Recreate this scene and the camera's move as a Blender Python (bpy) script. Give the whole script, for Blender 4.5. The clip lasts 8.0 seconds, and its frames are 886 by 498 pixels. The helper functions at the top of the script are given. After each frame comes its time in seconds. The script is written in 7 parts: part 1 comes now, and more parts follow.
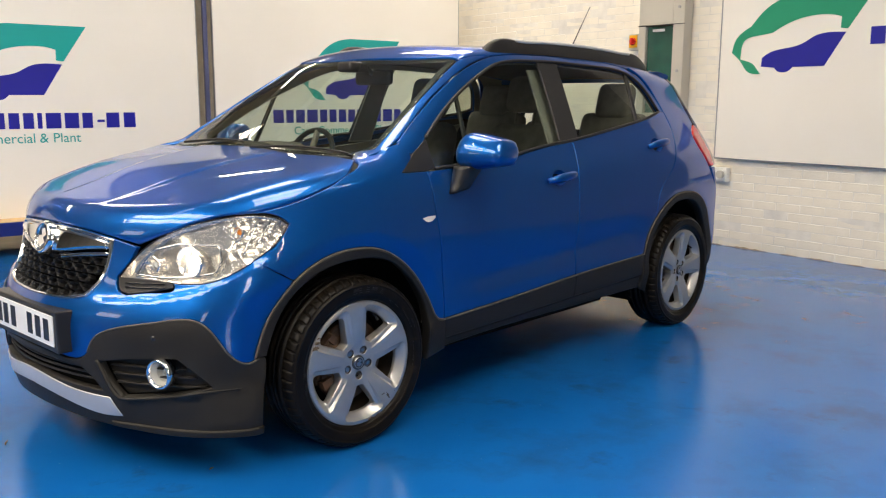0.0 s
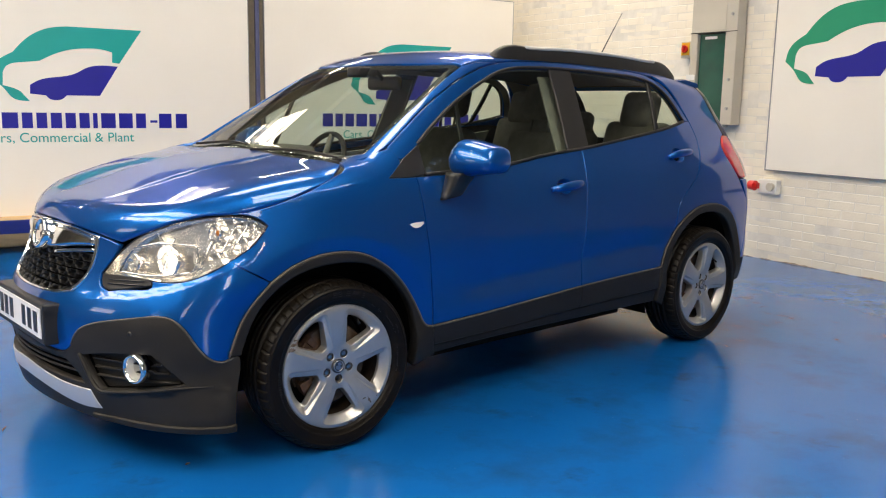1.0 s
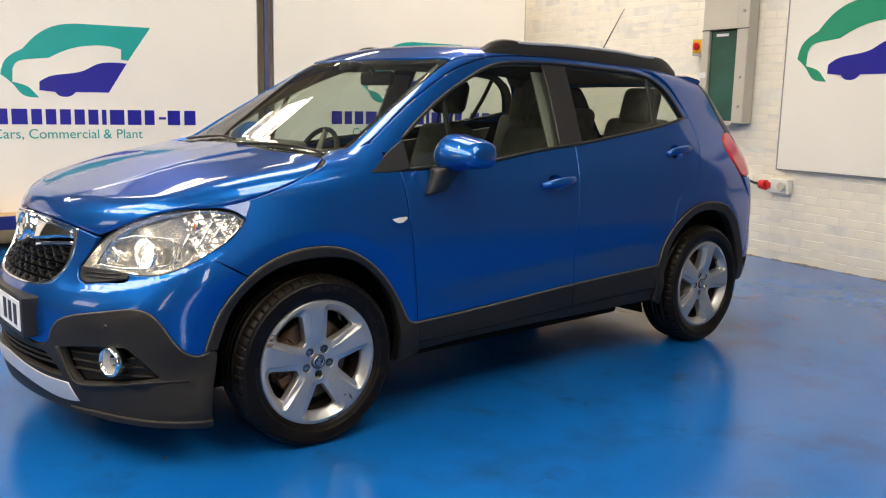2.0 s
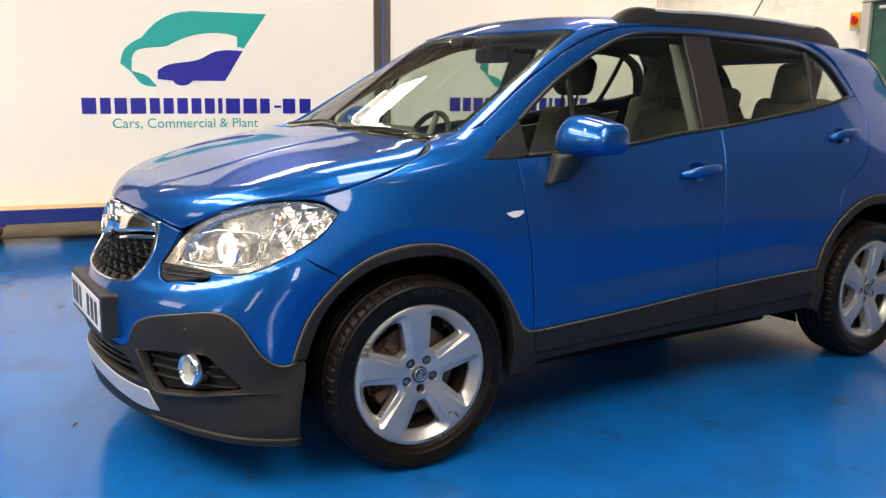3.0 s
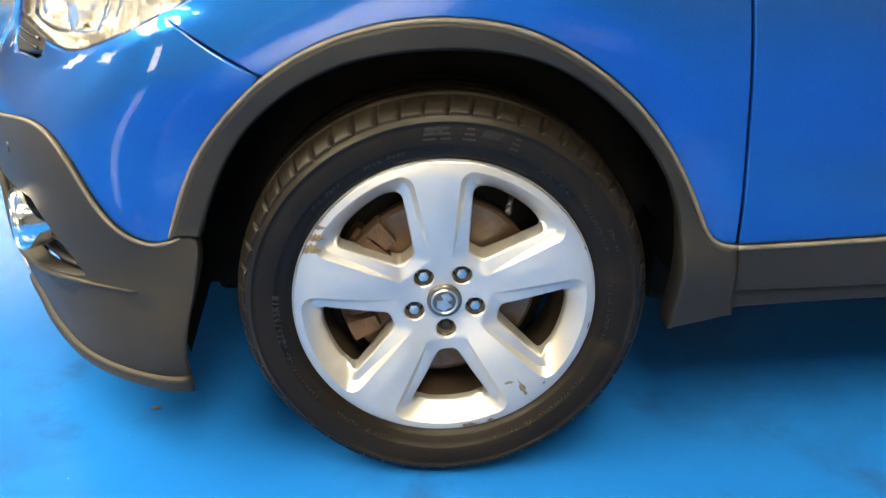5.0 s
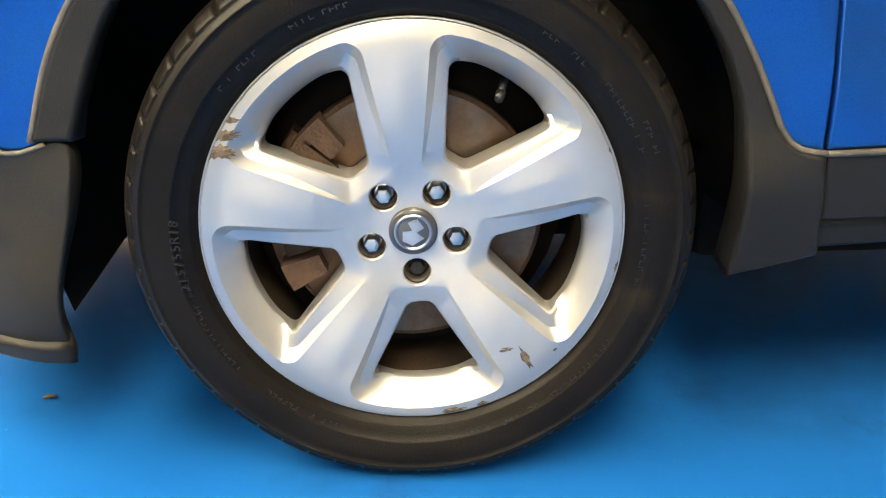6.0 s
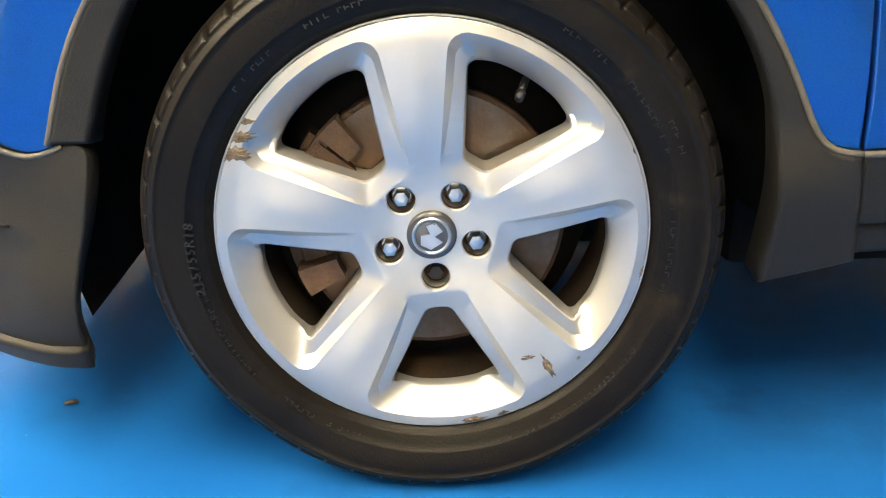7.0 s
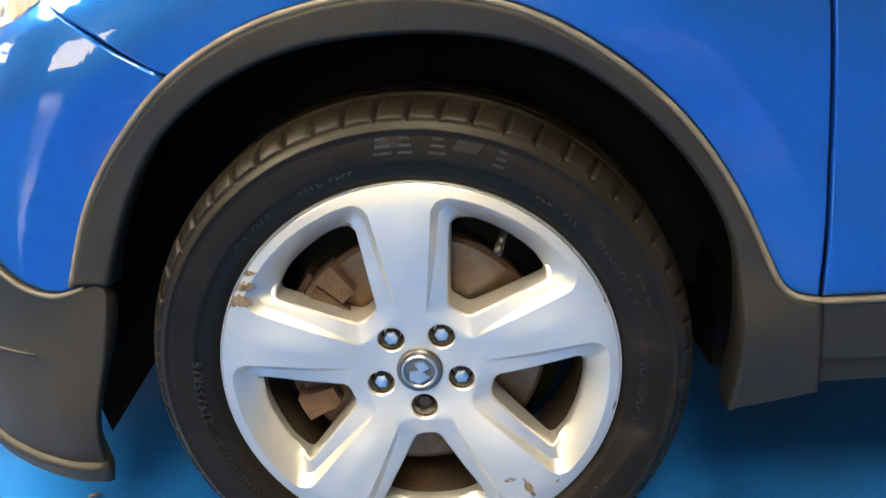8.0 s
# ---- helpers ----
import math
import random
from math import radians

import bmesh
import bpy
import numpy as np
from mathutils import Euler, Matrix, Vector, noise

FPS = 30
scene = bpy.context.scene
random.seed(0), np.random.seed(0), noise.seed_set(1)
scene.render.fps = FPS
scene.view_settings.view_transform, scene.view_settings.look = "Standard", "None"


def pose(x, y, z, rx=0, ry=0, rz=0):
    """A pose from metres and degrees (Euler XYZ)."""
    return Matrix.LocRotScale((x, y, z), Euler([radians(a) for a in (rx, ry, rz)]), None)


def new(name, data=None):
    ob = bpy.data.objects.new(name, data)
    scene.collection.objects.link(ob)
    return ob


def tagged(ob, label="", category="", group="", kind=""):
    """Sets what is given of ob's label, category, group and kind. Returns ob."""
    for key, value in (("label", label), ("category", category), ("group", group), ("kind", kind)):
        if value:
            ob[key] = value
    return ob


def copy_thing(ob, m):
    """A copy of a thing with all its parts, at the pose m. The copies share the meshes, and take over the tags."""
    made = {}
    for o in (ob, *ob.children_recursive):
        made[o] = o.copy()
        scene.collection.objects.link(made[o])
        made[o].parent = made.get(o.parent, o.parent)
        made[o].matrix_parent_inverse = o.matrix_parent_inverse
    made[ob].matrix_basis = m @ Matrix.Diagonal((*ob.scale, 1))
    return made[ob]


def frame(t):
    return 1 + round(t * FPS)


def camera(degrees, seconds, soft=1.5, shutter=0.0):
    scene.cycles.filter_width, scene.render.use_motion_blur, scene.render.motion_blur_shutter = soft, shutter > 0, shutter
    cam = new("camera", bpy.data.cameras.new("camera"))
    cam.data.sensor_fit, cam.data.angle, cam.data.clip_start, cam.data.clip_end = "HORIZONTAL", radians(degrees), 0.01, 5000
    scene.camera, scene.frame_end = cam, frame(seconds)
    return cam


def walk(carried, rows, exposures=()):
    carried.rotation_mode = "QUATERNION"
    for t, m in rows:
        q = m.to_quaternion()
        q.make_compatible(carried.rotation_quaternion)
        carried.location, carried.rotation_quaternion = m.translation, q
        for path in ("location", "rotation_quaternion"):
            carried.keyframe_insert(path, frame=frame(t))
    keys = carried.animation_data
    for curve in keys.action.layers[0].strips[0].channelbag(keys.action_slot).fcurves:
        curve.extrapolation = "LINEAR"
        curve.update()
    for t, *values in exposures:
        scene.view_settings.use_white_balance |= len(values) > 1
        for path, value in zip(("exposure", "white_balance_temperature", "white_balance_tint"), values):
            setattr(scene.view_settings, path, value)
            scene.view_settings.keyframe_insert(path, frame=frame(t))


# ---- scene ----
from mathutils.geometry import delaunay_2d_cdt

cam = camera(54.13, 8.0, soft=1.15, shutter=0.15)
# seconds, eye, yaw, pitch up, lean
ROWS = [
    (0, -2.140, -3.278, 1.334, -47.16, -9.83, 0.22),
    (0.5, -2.003, -3.378, 1.346, -42.87, -9.93, 0.11),
    (1, -1.861, -3.527, 1.340, -41.82, -9.53, 1.02),
    (2.3, -1.658, -3.607, 1.306, -38.41, -9.61, 1.19),
    (2.5, -1.607, -3.544, 1.297, -36.19, -9.67, 0.89),
    (3, -1.428, -3.270, 1.270, -32.07, -10.26, 0.45),
    (3.5, -1.100, -3.001, 1.171, -24.63, -16.05, -0.93),
    (4, -0.753, -2.704, 1.136, -21.21, -16.95, -0.67),
    (4.5, -0.466, -2.318, 1.105, -18.44, -22.35, 4.19),
    (5, -0.152, -2.086, 0.989, -6.80, -24.47, 1.23),
    (5.2, -0.140, -2.046, 0.850, -6.94, -20.83, 1.40),
    (6.3, -0.025, -1.749, 0.683, -3.74, -22.24, -0.42),
    (6.5, -0.026, -1.754, 0.680, -3.21, -22.06, -0.57),
    (7, -0.023, -1.772, 0.669, -2.18, -21.10, -0.72),
    (7.5, -0.004, -1.772, 0.671, -1.95, -20.52, -0.98),
    (8, 0.031, -1.792, 0.848, -0.04, -20.89, -1.47),
]
# the clip's camera opens up as it nears the dark wheel
EXPOSURES = [(0.0, -0.10, 6500, 10), (2.5, -0.10, 6500, 10), (3.0, 0.10, 6500, 10), (3.5, 0.70, 6700, 8), (4.0, 0.80, 6850, 8), (4.5, 1.24, 7300, 4), (5.2, 1.50, 7800, 2), (6.3, 1.42, 7800, 4), (8.0, 1.50, 8000, 4)]
walk(cam, [(t, pose(x, y, z, 90 + pitch, 0, yaw) @ pose(0, 0, 0, 0, 0, lean)) for t, x, y, z, yaw, pitch, lean in ROWS],
     exposures=EXPOSURES)

# ---- light ----
world = bpy.data.worlds.new("sky")
scene.world = world
world.use_nodes = True
sky = world.node_tree.nodes.new("ShaderNodeTexSky")
sky.sky_type, sky.sun_disc, sky.sun_elevation, sky.sun_rotation = "NISHITA", False, radians(40), radians(150)
world.node_tree.nodes["Background"].inputs[1].default_value = 0.08
world.node_tree.links.new(sky.outputs[0], world.node_tree.nodes["Background"].inputs[0])
ROOFLIGHT, WINDOW, STRIP, BIGDOOR = 15.5, 6.0, 60.0, 13.0

# the hall stands nine degrees askew to the car
ROOM = pose(0, 0, 0, 0, 0, -9)


# ---- materials ----
def mat(name, color, rough=0.5, metal=0.0, coat=0.0, vary=0.08, scale=6.0, bump=0.0, grain=120.0, spread=0.06, spec=0.5, dirt=None, dirt_at=0.62, dirt_scale=3.0, random_tone=0.0):
    m = bpy.data.materials.new(name)
    m.use_nodes = True
    n, l = m.node_tree.nodes, m.node_tree.links
    b = n["Principled BSDF"]
    b.inputs["Metallic"].default_value = metal
    b.inputs["Coat Weight"].default_value = coat
    b.inputs["Coat Roughness"].default_value = 0.02
    b.inputs["Specular IOR Level"].default_value = spec
    at = n.new("ShaderNodeTexCoord")
    big = n.new("ShaderNodeTexNoise")
    big.inputs["Scale"].default_value, big.inputs["Detail"].default_value = scale, 6
    l.new(at.outputs["Object"], big.inputs["Vector"])
    fine = n.new("ShaderNodeTexNoise")
    fine.inputs["Scale"].default_value, fine.inputs["Detail"].default_value = grain, 4
    l.new(at.outputs["Object"], fine.inputs["Vector"])
    ramp = n.new("ShaderNodeValToRGB")
    ramp.color_ramp.elements[0].position, ramp.color_ramp.elements[1].position = 0.3, 0.7
    ramp.color_ramp.elements[0].color = (*[c * (1 - vary) for c in color], 1)
    ramp.color_ramp.elements[1].color = (*[min(1, c * (1 + vary)) for c in color], 1)
    l.new(big.outputs["Fac"], ramp.inputs["Fac"])
    out = ramp.outputs["Color"]
    if dirt:
        spot = n.new("ShaderNodeTexNoise")
        spot.inputs["Scale"].default_value, spot.inputs["Detail"].default_value, spot.inputs["Roughness"].default_value = dirt_scale, 9, 0.68
        l.new(at.outputs["Object"], spot.inputs["Vector"])
        where = n.new("ShaderNodeValToRGB")
        where.color_ramp.elements[0].position, where.color_ramp.elements[1].position = dirt_at, dirt_at + 0.12
        l.new(spot.outputs["Fac"], where.inputs["Fac"])
        mix = n.new("ShaderNodeMix")
        mix.data_type = "RGBA"
        l.new(where.outputs["Color"], mix.inputs["Factor"])
        l.new(out, mix.inputs["A"])
        mix.inputs["B"].default_value = (*dirt, 1)
        out = mix.outputs["Result"]
    if random_tone:
        info = n.new("ShaderNodeObjectInfo")
        tone = n.new("ShaderNodeMapRange")
        tone.inputs["To Min"].default_value, tone.inputs["To Max"].default_value = 1 - random_tone, 1 + random_tone
        l.new(info.outputs["Random"], tone.inputs["Value"])
        by = n.new("ShaderNodeVectorMath")
        by.operation = "SCALE"
        l.new(out, by.inputs[0])
        l.new(tone.outputs["Result"], by.inputs["Scale"])
        out = by.outputs["Vector"]
    l.new(out, b.inputs["Base Color"])
    rr = n.new("ShaderNodeMapRange")
    rr.inputs["To Min"].default_value, rr.inputs["To Max"].default_value = max(0.01, rough - spread), min(1, rough + spread)
    l.new(fine.outputs["Fac"] if scale > 30 else big.outputs["Fac"], rr.inputs["Value"])
    l.new(rr.outputs["Result"], b.inputs["Roughness"])
    if bump:
        bu = n.new("ShaderNodeBump")
        bu.inputs["Strength"].default_value, bu.inputs["Distance"].default_value = min(1, bump), 0.002
        l.new(fine.outputs["Fac"], bu.inputs["Height"])
        l.new(bu.outputs["Normal"], b.inputs["Normal"])
    return m


def glass_mat(name, tint, ior=1.5, rough=0.0):
    """Thin sheet glass: clear or tinted, with a mirror's sheen by angle."""
    m = bpy.data.materials.new(name)
    m.use_nodes = True
    n, l = m.node_tree.nodes, m.node_tree.links
    n.remove(n["Principled BSDF"])
    clear, gloss, face, mix = n.new("ShaderNodeBsdfTransparent"), n.new("ShaderNodeBsdfGlossy"), n.new("ShaderNodeLayerWeight"), n.new("ShaderNodeMixShader")
    steep, sheen = n.new("ShaderNodeMath"), n.new("ShaderNodeMath")
    steep.operation, sheen.operation = "POWER", "MULTIPLY_ADD"
    face.inputs["Blend"].default_value = 0.5
    clear.inputs["Color"].default_value = (*tint, 1)
    gloss.inputs["Roughness"].default_value = rough
    steep.inputs[1].default_value = 5.0
    sheen.inputs[1].default_value, sheen.inputs[2].default_value = 0.9, 1.3 * ((ior - 1) / (ior + 1)) ** 2
    l.new(face.outputs["Facing"], steep.inputs[0])
    l.new(steep.outputs[0], sheen.inputs[0])
    l.new(sheen.outputs[0], mix.inputs[0])
    l.new(clear.outputs[0], mix.inputs[1])
    l.new(gloss.outputs[0], mix.inputs[2])
    l.new(mix.outputs[0], n["Material Output"].inputs["Surface"])
    return m


def glow_mat(name, color, strength):
    m = bpy.data.materials.new(name)
    m.use_nodes = True
    b = m.node_tree.nodes["Principled BSDF"]
    b.inputs["Base Color"].default_value = (0.7, 0.7, 0.7, 1)
    b.inputs["Emission Color"].default_value = (*color, 1)
    b.inputs["Emission Strength"].default_value = strength
    return m


def paint_mat():
    """Metallic lacquer: fine bright flake under a clear coat with a faint orange peel."""
    m = bpy.data.materials.new("blue_metallic_paint")
    m.use_nodes = True
    n, l = m.node_tree.nodes, m.node_tree.links
    b = n["Principled BSDF"]
    b.inputs["Metallic"].default_value, b.inputs["Roughness"].default_value = 0.66, 0.33
    b.inputs["Coat Weight"].default_value, b.inputs["Coat Roughness"].default_value = 1.0, 0.012
    b.inputs["Specular Tint"].default_value = (0.06, 0.36, 0.9, 1)
    at, flake, mix = n.new("ShaderNodeTexCoord"), n.new("ShaderNodeTexWhiteNoise"), n.new("ShaderNodeMix")
    big, snap = n.new("ShaderNodeVectorMath"), n.new("ShaderNodeVectorMath")
    big.operation, snap.operation = "SCALE", "FLOOR"
    big.inputs["Scale"].default_value = 1400
    l.new(at.outputs["Object"], big.inputs[0])
    l.new(big.outputs[0], snap.inputs[0])
    l.new(snap.outputs[0], flake.inputs["Vector"])
    mix.data_type = "RGBA"
    mix.inputs["A"].default_value, mix.inputs["B"].default_value = (0.0026, 0.072, 0.30, 1), (0.0042, 0.100, 0.41, 1)
    l.new(flake.outputs["Value"], mix.inputs["Factor"])
    l.new(mix.outputs["Result"], b.inputs["Base Color"])
    peel, bump = n.new("ShaderNodeTexNoise"), n.new("ShaderNodeBump")
    peel.inputs["Scale"].default_value, peel.inputs["Detail"].default_value = 160, 0
    l.new(at.outputs["Object"], peel.inputs["Vector"])
    bump.inputs["Strength"].default_value, bump.inputs["Distance"].default_value = 0.05, 0.0005
    l.new(peel.outputs["Fac"], bump.inputs["Height"])
    l.new(bump.outputs["Normal"], b.inputs["Coat Normal"])
    return m


PAINT = paint_mat()
LIPGREY = mat("pale_plastic_edge", (0.10, 0.088, 0.070), 0.55, 0, 0, 0.3, 30, 0.3, 500)
CLADDING = mat("grey_plastic_cladding", (0.0155, 0.0140, 0.0122), 0.52, 0, 0, 0.2, 5, 0.35, 700, 0.08, 0.32)
BLACK = mat("black_plastic", (0.012, 0.012, 0.013), 0.45, 0, 0, 0.15, 9, 0.2, 500)
GLOSSBLACK = mat("black_trim", (0.014, 0.014, 0.015), 0.22, 0, 0, 0.1, 9)
DARK = mat("dark_underside", (0.006, 0.006, 0.006), 0.85, 0, 0, 0.3, 9, 0.3, 90, spec=0.1)
LINER = mat("wheel_arch_liner_felt", (0.008, 0.0075, 0.007), 0.92, 0, 0, 0.3, 14, 0.6, 220, spec=0.1, dirt=(0.03, 0.022, 0.015), dirt_at=0.72, dirt_scale=9)
CHROME = mat("chrome", (0.82, 0.83, 0.84), 0.07, 1, 0, 0.03, 9, 0, 300, 0.03)
ALLOY = mat("silver_alloy_lacquer", (0.47, 0.47, 0.462), 0.36, 0.72, 0.30, 0.03, 30, 0.05, 1600, 0.05)
RAWALLOY = mat("scuffed_bare_alloy", (0.16, 0.12, 0.085), 0.75, 0.5, 0, 0.6, 160, 1.0, 380)
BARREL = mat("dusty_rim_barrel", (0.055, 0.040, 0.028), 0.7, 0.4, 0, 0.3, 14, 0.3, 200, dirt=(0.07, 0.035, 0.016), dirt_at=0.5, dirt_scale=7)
STEELNUT = mat("zinc_wheel_nut", (0.45, 0.45, 0.46), 0.3, 1, 0, 0.1, 60)
RUSTNUT = mat("dark_locking_nut", (0.05, 0.045, 0.04), 0.5, 0.8, 0, 0.3, 60)
RUST = mat("rusty_iron", (0.080, 0.043, 0.024), 0.8, 0.25, 0, 0.45, 26, 0.6, 260, dirt=(0.06, 0.035, 0.022), dirt_at=0.5, dirt_scale=18)
SKIDSILVER = mat("satin_silver_plastic", (0.55, 0.56, 0.57), 0.35, 0.5, 0, 0.05, 9)
WHITEPLASTIC = mat("white_plastic", (0.75, 0.75, 0.72), 0.4, 0, 0, 0.04, 6)
PLATEWHITE = mat("reflective_white_sheet", (0.78, 0.78, 0.76), 0.35, 0, 0.3, 0.03, 9)
BADGEGREY = mat("dark_badge_field", (0.055, 0.055, 0.06), 0.3, 0.5, 0.3, 0.05, 40)
INK = mat("black_ink", (0.012, 0.012, 0.012), 0.4, 0, 0, 0.1, 9)
TRIMGREY = mat("grey_cabin_trim", (0.22, 0.212, 0.19), 0.7, 0, 0, 0.15, 8, 0.3, 300)
CLOTH = mat("dark_seat_cloth", (0.115, 0.109, 0.098), 0.9, 0, 0, 0.2, 20, 0.7, 500)
HEADLINER = mat("grey_headliner", (0.10, 0.095, 0.082), 0.9, 0, 0, 0.06, 8, 0.4, 500)
REDLENS = mat("red_lamp_lens", (0.62, 0.022, 0.02), 0.12, 0, 1, 0.06, 9)
AMBER = mat("amber_bulb", (0.85, 0.25, 0.03), 0.15, 0, 0.8, 0.05, 9)
GLASS = glass_mat("green_tinted_glass", (0.77, 0.84, 0.77))
RAILSHEEN = mat("rail_sheen_grey", (0.62, 0.61, 0.59), 0.36, 0.2, 0, 0.06, 9)
FOGSILVER = mat("satin_lamp_bowl", (0.60, 0.60, 0.58), 0.42, 0.35, 0, 0.05, 40)
LAMPSILVER = mat("bright_lamp_reflector", (0.93, 0.90, 0.85), 0.18, 0.86, 0, 0.05, 40, 0.1, 200)
PRIVACY = glass_mat("rear_tinted_glass", (0.76, 0.81, 0.75))
FOGLENS = glass_mat("frosted_fog_lens", (0.80, 0.80, 0.78), rough=0.3)
CLEAR = glass_mat("clear_lamp_lens", (0.93, 0.93, 0.92))
BULB = glow_mat("lit_lamp_filament", (1.0, 0.86, 0.68), 800.0)

BRICK = mat("white_painted_brick", (0.87, 0.815, 0.70), 0.62, 0, 0, 0.05, 5, 0.7, 70, 0.1, 0.4, dirt=(0.52, 0.45, 0.35), dirt_at=0.70, dirt_scale=2.4, random_tone=0.012)
FLAKED = mat("bare_brown_brick", (0.42, 0.30, 0.18), 0.85, 0, 0, 0.35, 18, 0.8, 120)
MORTAR = mat("white_painted_mortar", (0.80, 0.765, 0.69), 0.75, 0, 0, 0.1, 7, 0.8, 60)
SHEETROOF = mat("grey_profiled_sheet", (0.58, 0.565, 0.53), 0.6, 0, 0, 0.15, 1.5, 0.2, 30)
POSTBLUE = mat("grey_blue_steel", (0.09, 0.10, 0.20), 0.4, 0, 0, 0.15, 5, 0.1, 90)
STEELBLUE = mat("navy_painted_steel", (0.012, 0.022, 0.18), 0.35, 0, 0.2, 0.1, 5, 0.1, 90)
BOARD = mat("white_display_board", (0.87, 0.835, 0.765), 0.42, 0, 0, 0.025, 1.0, 0.05, 60)
TEAL = mat("teal_vinyl", (0.003, 0.36, 0.33), 0.38, 0, 0, 0.04, 3)
GREENVINYL = mat("green_vinyl", (0.015, 0.30, 0.16), 0.38, 0, 0, 0.04, 3)
NAVY = mat("navy_vinyl", (0.010, 0.010, 0.30), 0.38, 0, 0, 0.05, 3)
WOOD = mat("pale_plywood", (0.62, 0.42, 0.22), 0.55, 0, 0, 0.12, 7, 0.3, 60)
EDGEGREY = mat("aluminium_edge", (0.35, 0.36, 0.38), 0.4, 0.7, 0, 0.05, 9)
CABGREY = mat("beige_steel_cabinet", (0.52, 0.49, 0.42), 0.45, 0, 0, 0.04, 3, 0.1, 60)
CABGREEN = mat("dark_green_door", (0.008, 0.075, 0.05), 0.25, 0, 0.3, 0.25, 4, 0.1, 30)
YELLOW = mat("yellow_plastic", (0.80, 0.42, 0.01), 0.35, 0, 0, 0.05, 5)
RED = mat("red_plastic", (0.60, 0.02, 0.015), 0.35, 0, 0, 0.05, 5)
REDWHEEL = mat("red_castor_tread", (0.42, 0.03, 0.02), 0.55, 0, 0, 0.15, 20)
ZINC = mat("zinc_plate", (0.42, 0.42, 0.42), 0.4, 0.9, 0, 0.1, 30)
VANWHITE = mat("white_van_paint", (0.76, 0.74, 0.68), 0.25, 0, 0.6, 0.03, 2)
CABLE = mat("black_rubber_cable", (0.015, 0.015, 0.015), 0.6, 0, 0, 0.1, 30)
ROOFGLOW = glow_mat("daylit_rooflight_sheet", (1.0, 0.875, 0.70), ROOFLIGHT)
WINDOWGLOW = glow_mat("fill_light_pane", (1.0, 0.875, 0.70), WINDOW)
# unseen walls behind the camera, toned dark to cut low-angle bounce light
WORKWALL = mat("darkened_offview_block", (0.30, 0.285, 0.26), 0.85, 0, 0, 0.15, 1.0, 0.4, 30)
DOORGLOW = glow_mat("daylit_ribbed_door_sheet", (1.0, 0.90, 0.76), BIGDOOR)
# still darker copy: a dim, unlit look put into the wall colour
SHADEWALL = mat("shade_toned_block", (0.14, 0.135, 0.125), 0.85, 0, 0, 0.2, 1.0, 0.4, 30)
TUBEGLOW = glow_mat("lit_tube", (1.0, 0.875, 0.70), STRIP)
TWIG = mat("dry_twig", (0.10, 0.07, 0.04), 0.8, 0, 0, 0.3, 60)
SOLE = mat("grey_grit", (0.18, 0.16, 0.13), 0.9, 0, 0, 0.3, 60)


def tyre_mat():
    m = mat("tyre_rubber", (0.0060, 0.0047, 0.0036), 0.40, 0, 0, 0.25, 12, 0.25, 420, 0.1, 0.16, dirt=(0.020, 0.0145, 0.0088), dirt_at=0.58, dirt_scale=9)
    return m


TYRE = tyre_mat()


def floor_mat():
    m = bpy.data.materials.new("worn_blue_floor_paint")
    m.use_nodes = True
    n, l = m.node_tree.nodes, m.node_tree.links
    b = n["Principled BSDF"]
    at = n.new("ShaderNodeTexCoord")

    def noise_at(scale, detail, rough=0.6):
        t = n.new("ShaderNodeTexNoise")
        t.inputs["Scale"].default_value, t.inputs["Detail"].default_value, t.inputs["Roughness"].default_value = scale, detail, rough
        l.new(at.outputs["Object"], t.inputs["Vector"])
        return t.outputs["Fac"]

    def ramp_at(fac, stops):
        r = n.new("ShaderNodeValToRGB")
        for e, (p, c) in zip(r.color_ramp.elements, stops):
            e.position, e.color = p, (*c, 1)
        l.new(fac, r.inputs["Fac"])
        return r.outputs["Color"]

    def over(a, c, fac):
        x = n.new("ShaderNodeMix")
        x.data_type = "RGBA"
        l.new(fac, x.inputs["Factor"])
        l.new(a, x.inputs["A"])
        x.inputs["B"].default_value = (*c, 1)
        return x.outputs["Result"]

    tone = ramp_at(noise_at(0.9, 7, 0.62), [(0.3, (0.003, 0.092, 0.35)), (0.72, (0.006, 0.120, 0.42))])
    scuff = over(tone, (0.010, 0.055, 0.17), ramp_at(noise_at(1.9, 7, 0.62), [(0.50, (0, 0, 0)), (0.74, (0.8, 0.8, 0.8))]))
    grime = over(scuff, (0.016, 0.030, 0.060), ramp_at(noise_at(4.2, 5, 0.6), [(0.60, (0, 0, 0)), (0.80, (0.75, 0.75, 0.75))]))
    specks = over(grime, (0.35, 0.42, 0.5), ramp_at(noise_at(80, 3, 0.5), [(0.755, (0, 0, 0)), (0.775, (0.5, 0.5, 0.5))]))
    l.new(specks, b.inputs["Base Color"])
    b.inputs["Specular IOR Level"].default_value = 0.40
    r = n.new("ShaderNodeMapRange")
    r.inputs["To Min"].default_value, r.inputs["To Max"].default_value = 0.09, 0.26
    l.new(noise_at(1.7, 8, 0.65), r.inputs["Value"])
    l.new(r.outputs["Result"], b.inputs["Roughness"])
    bu = n.new("ShaderNodeBump")
    bu.inputs["Strength"].default_value, bu.inputs["Distance"].default_value = 0.20, 0.004
    l.new(noise_at(14, 8, 0.6), bu.inputs["Height"])
    l.new(bu.outputs["Normal"], b.inputs["Normal"])
    return m


FLOORBLUE = floor_mat()
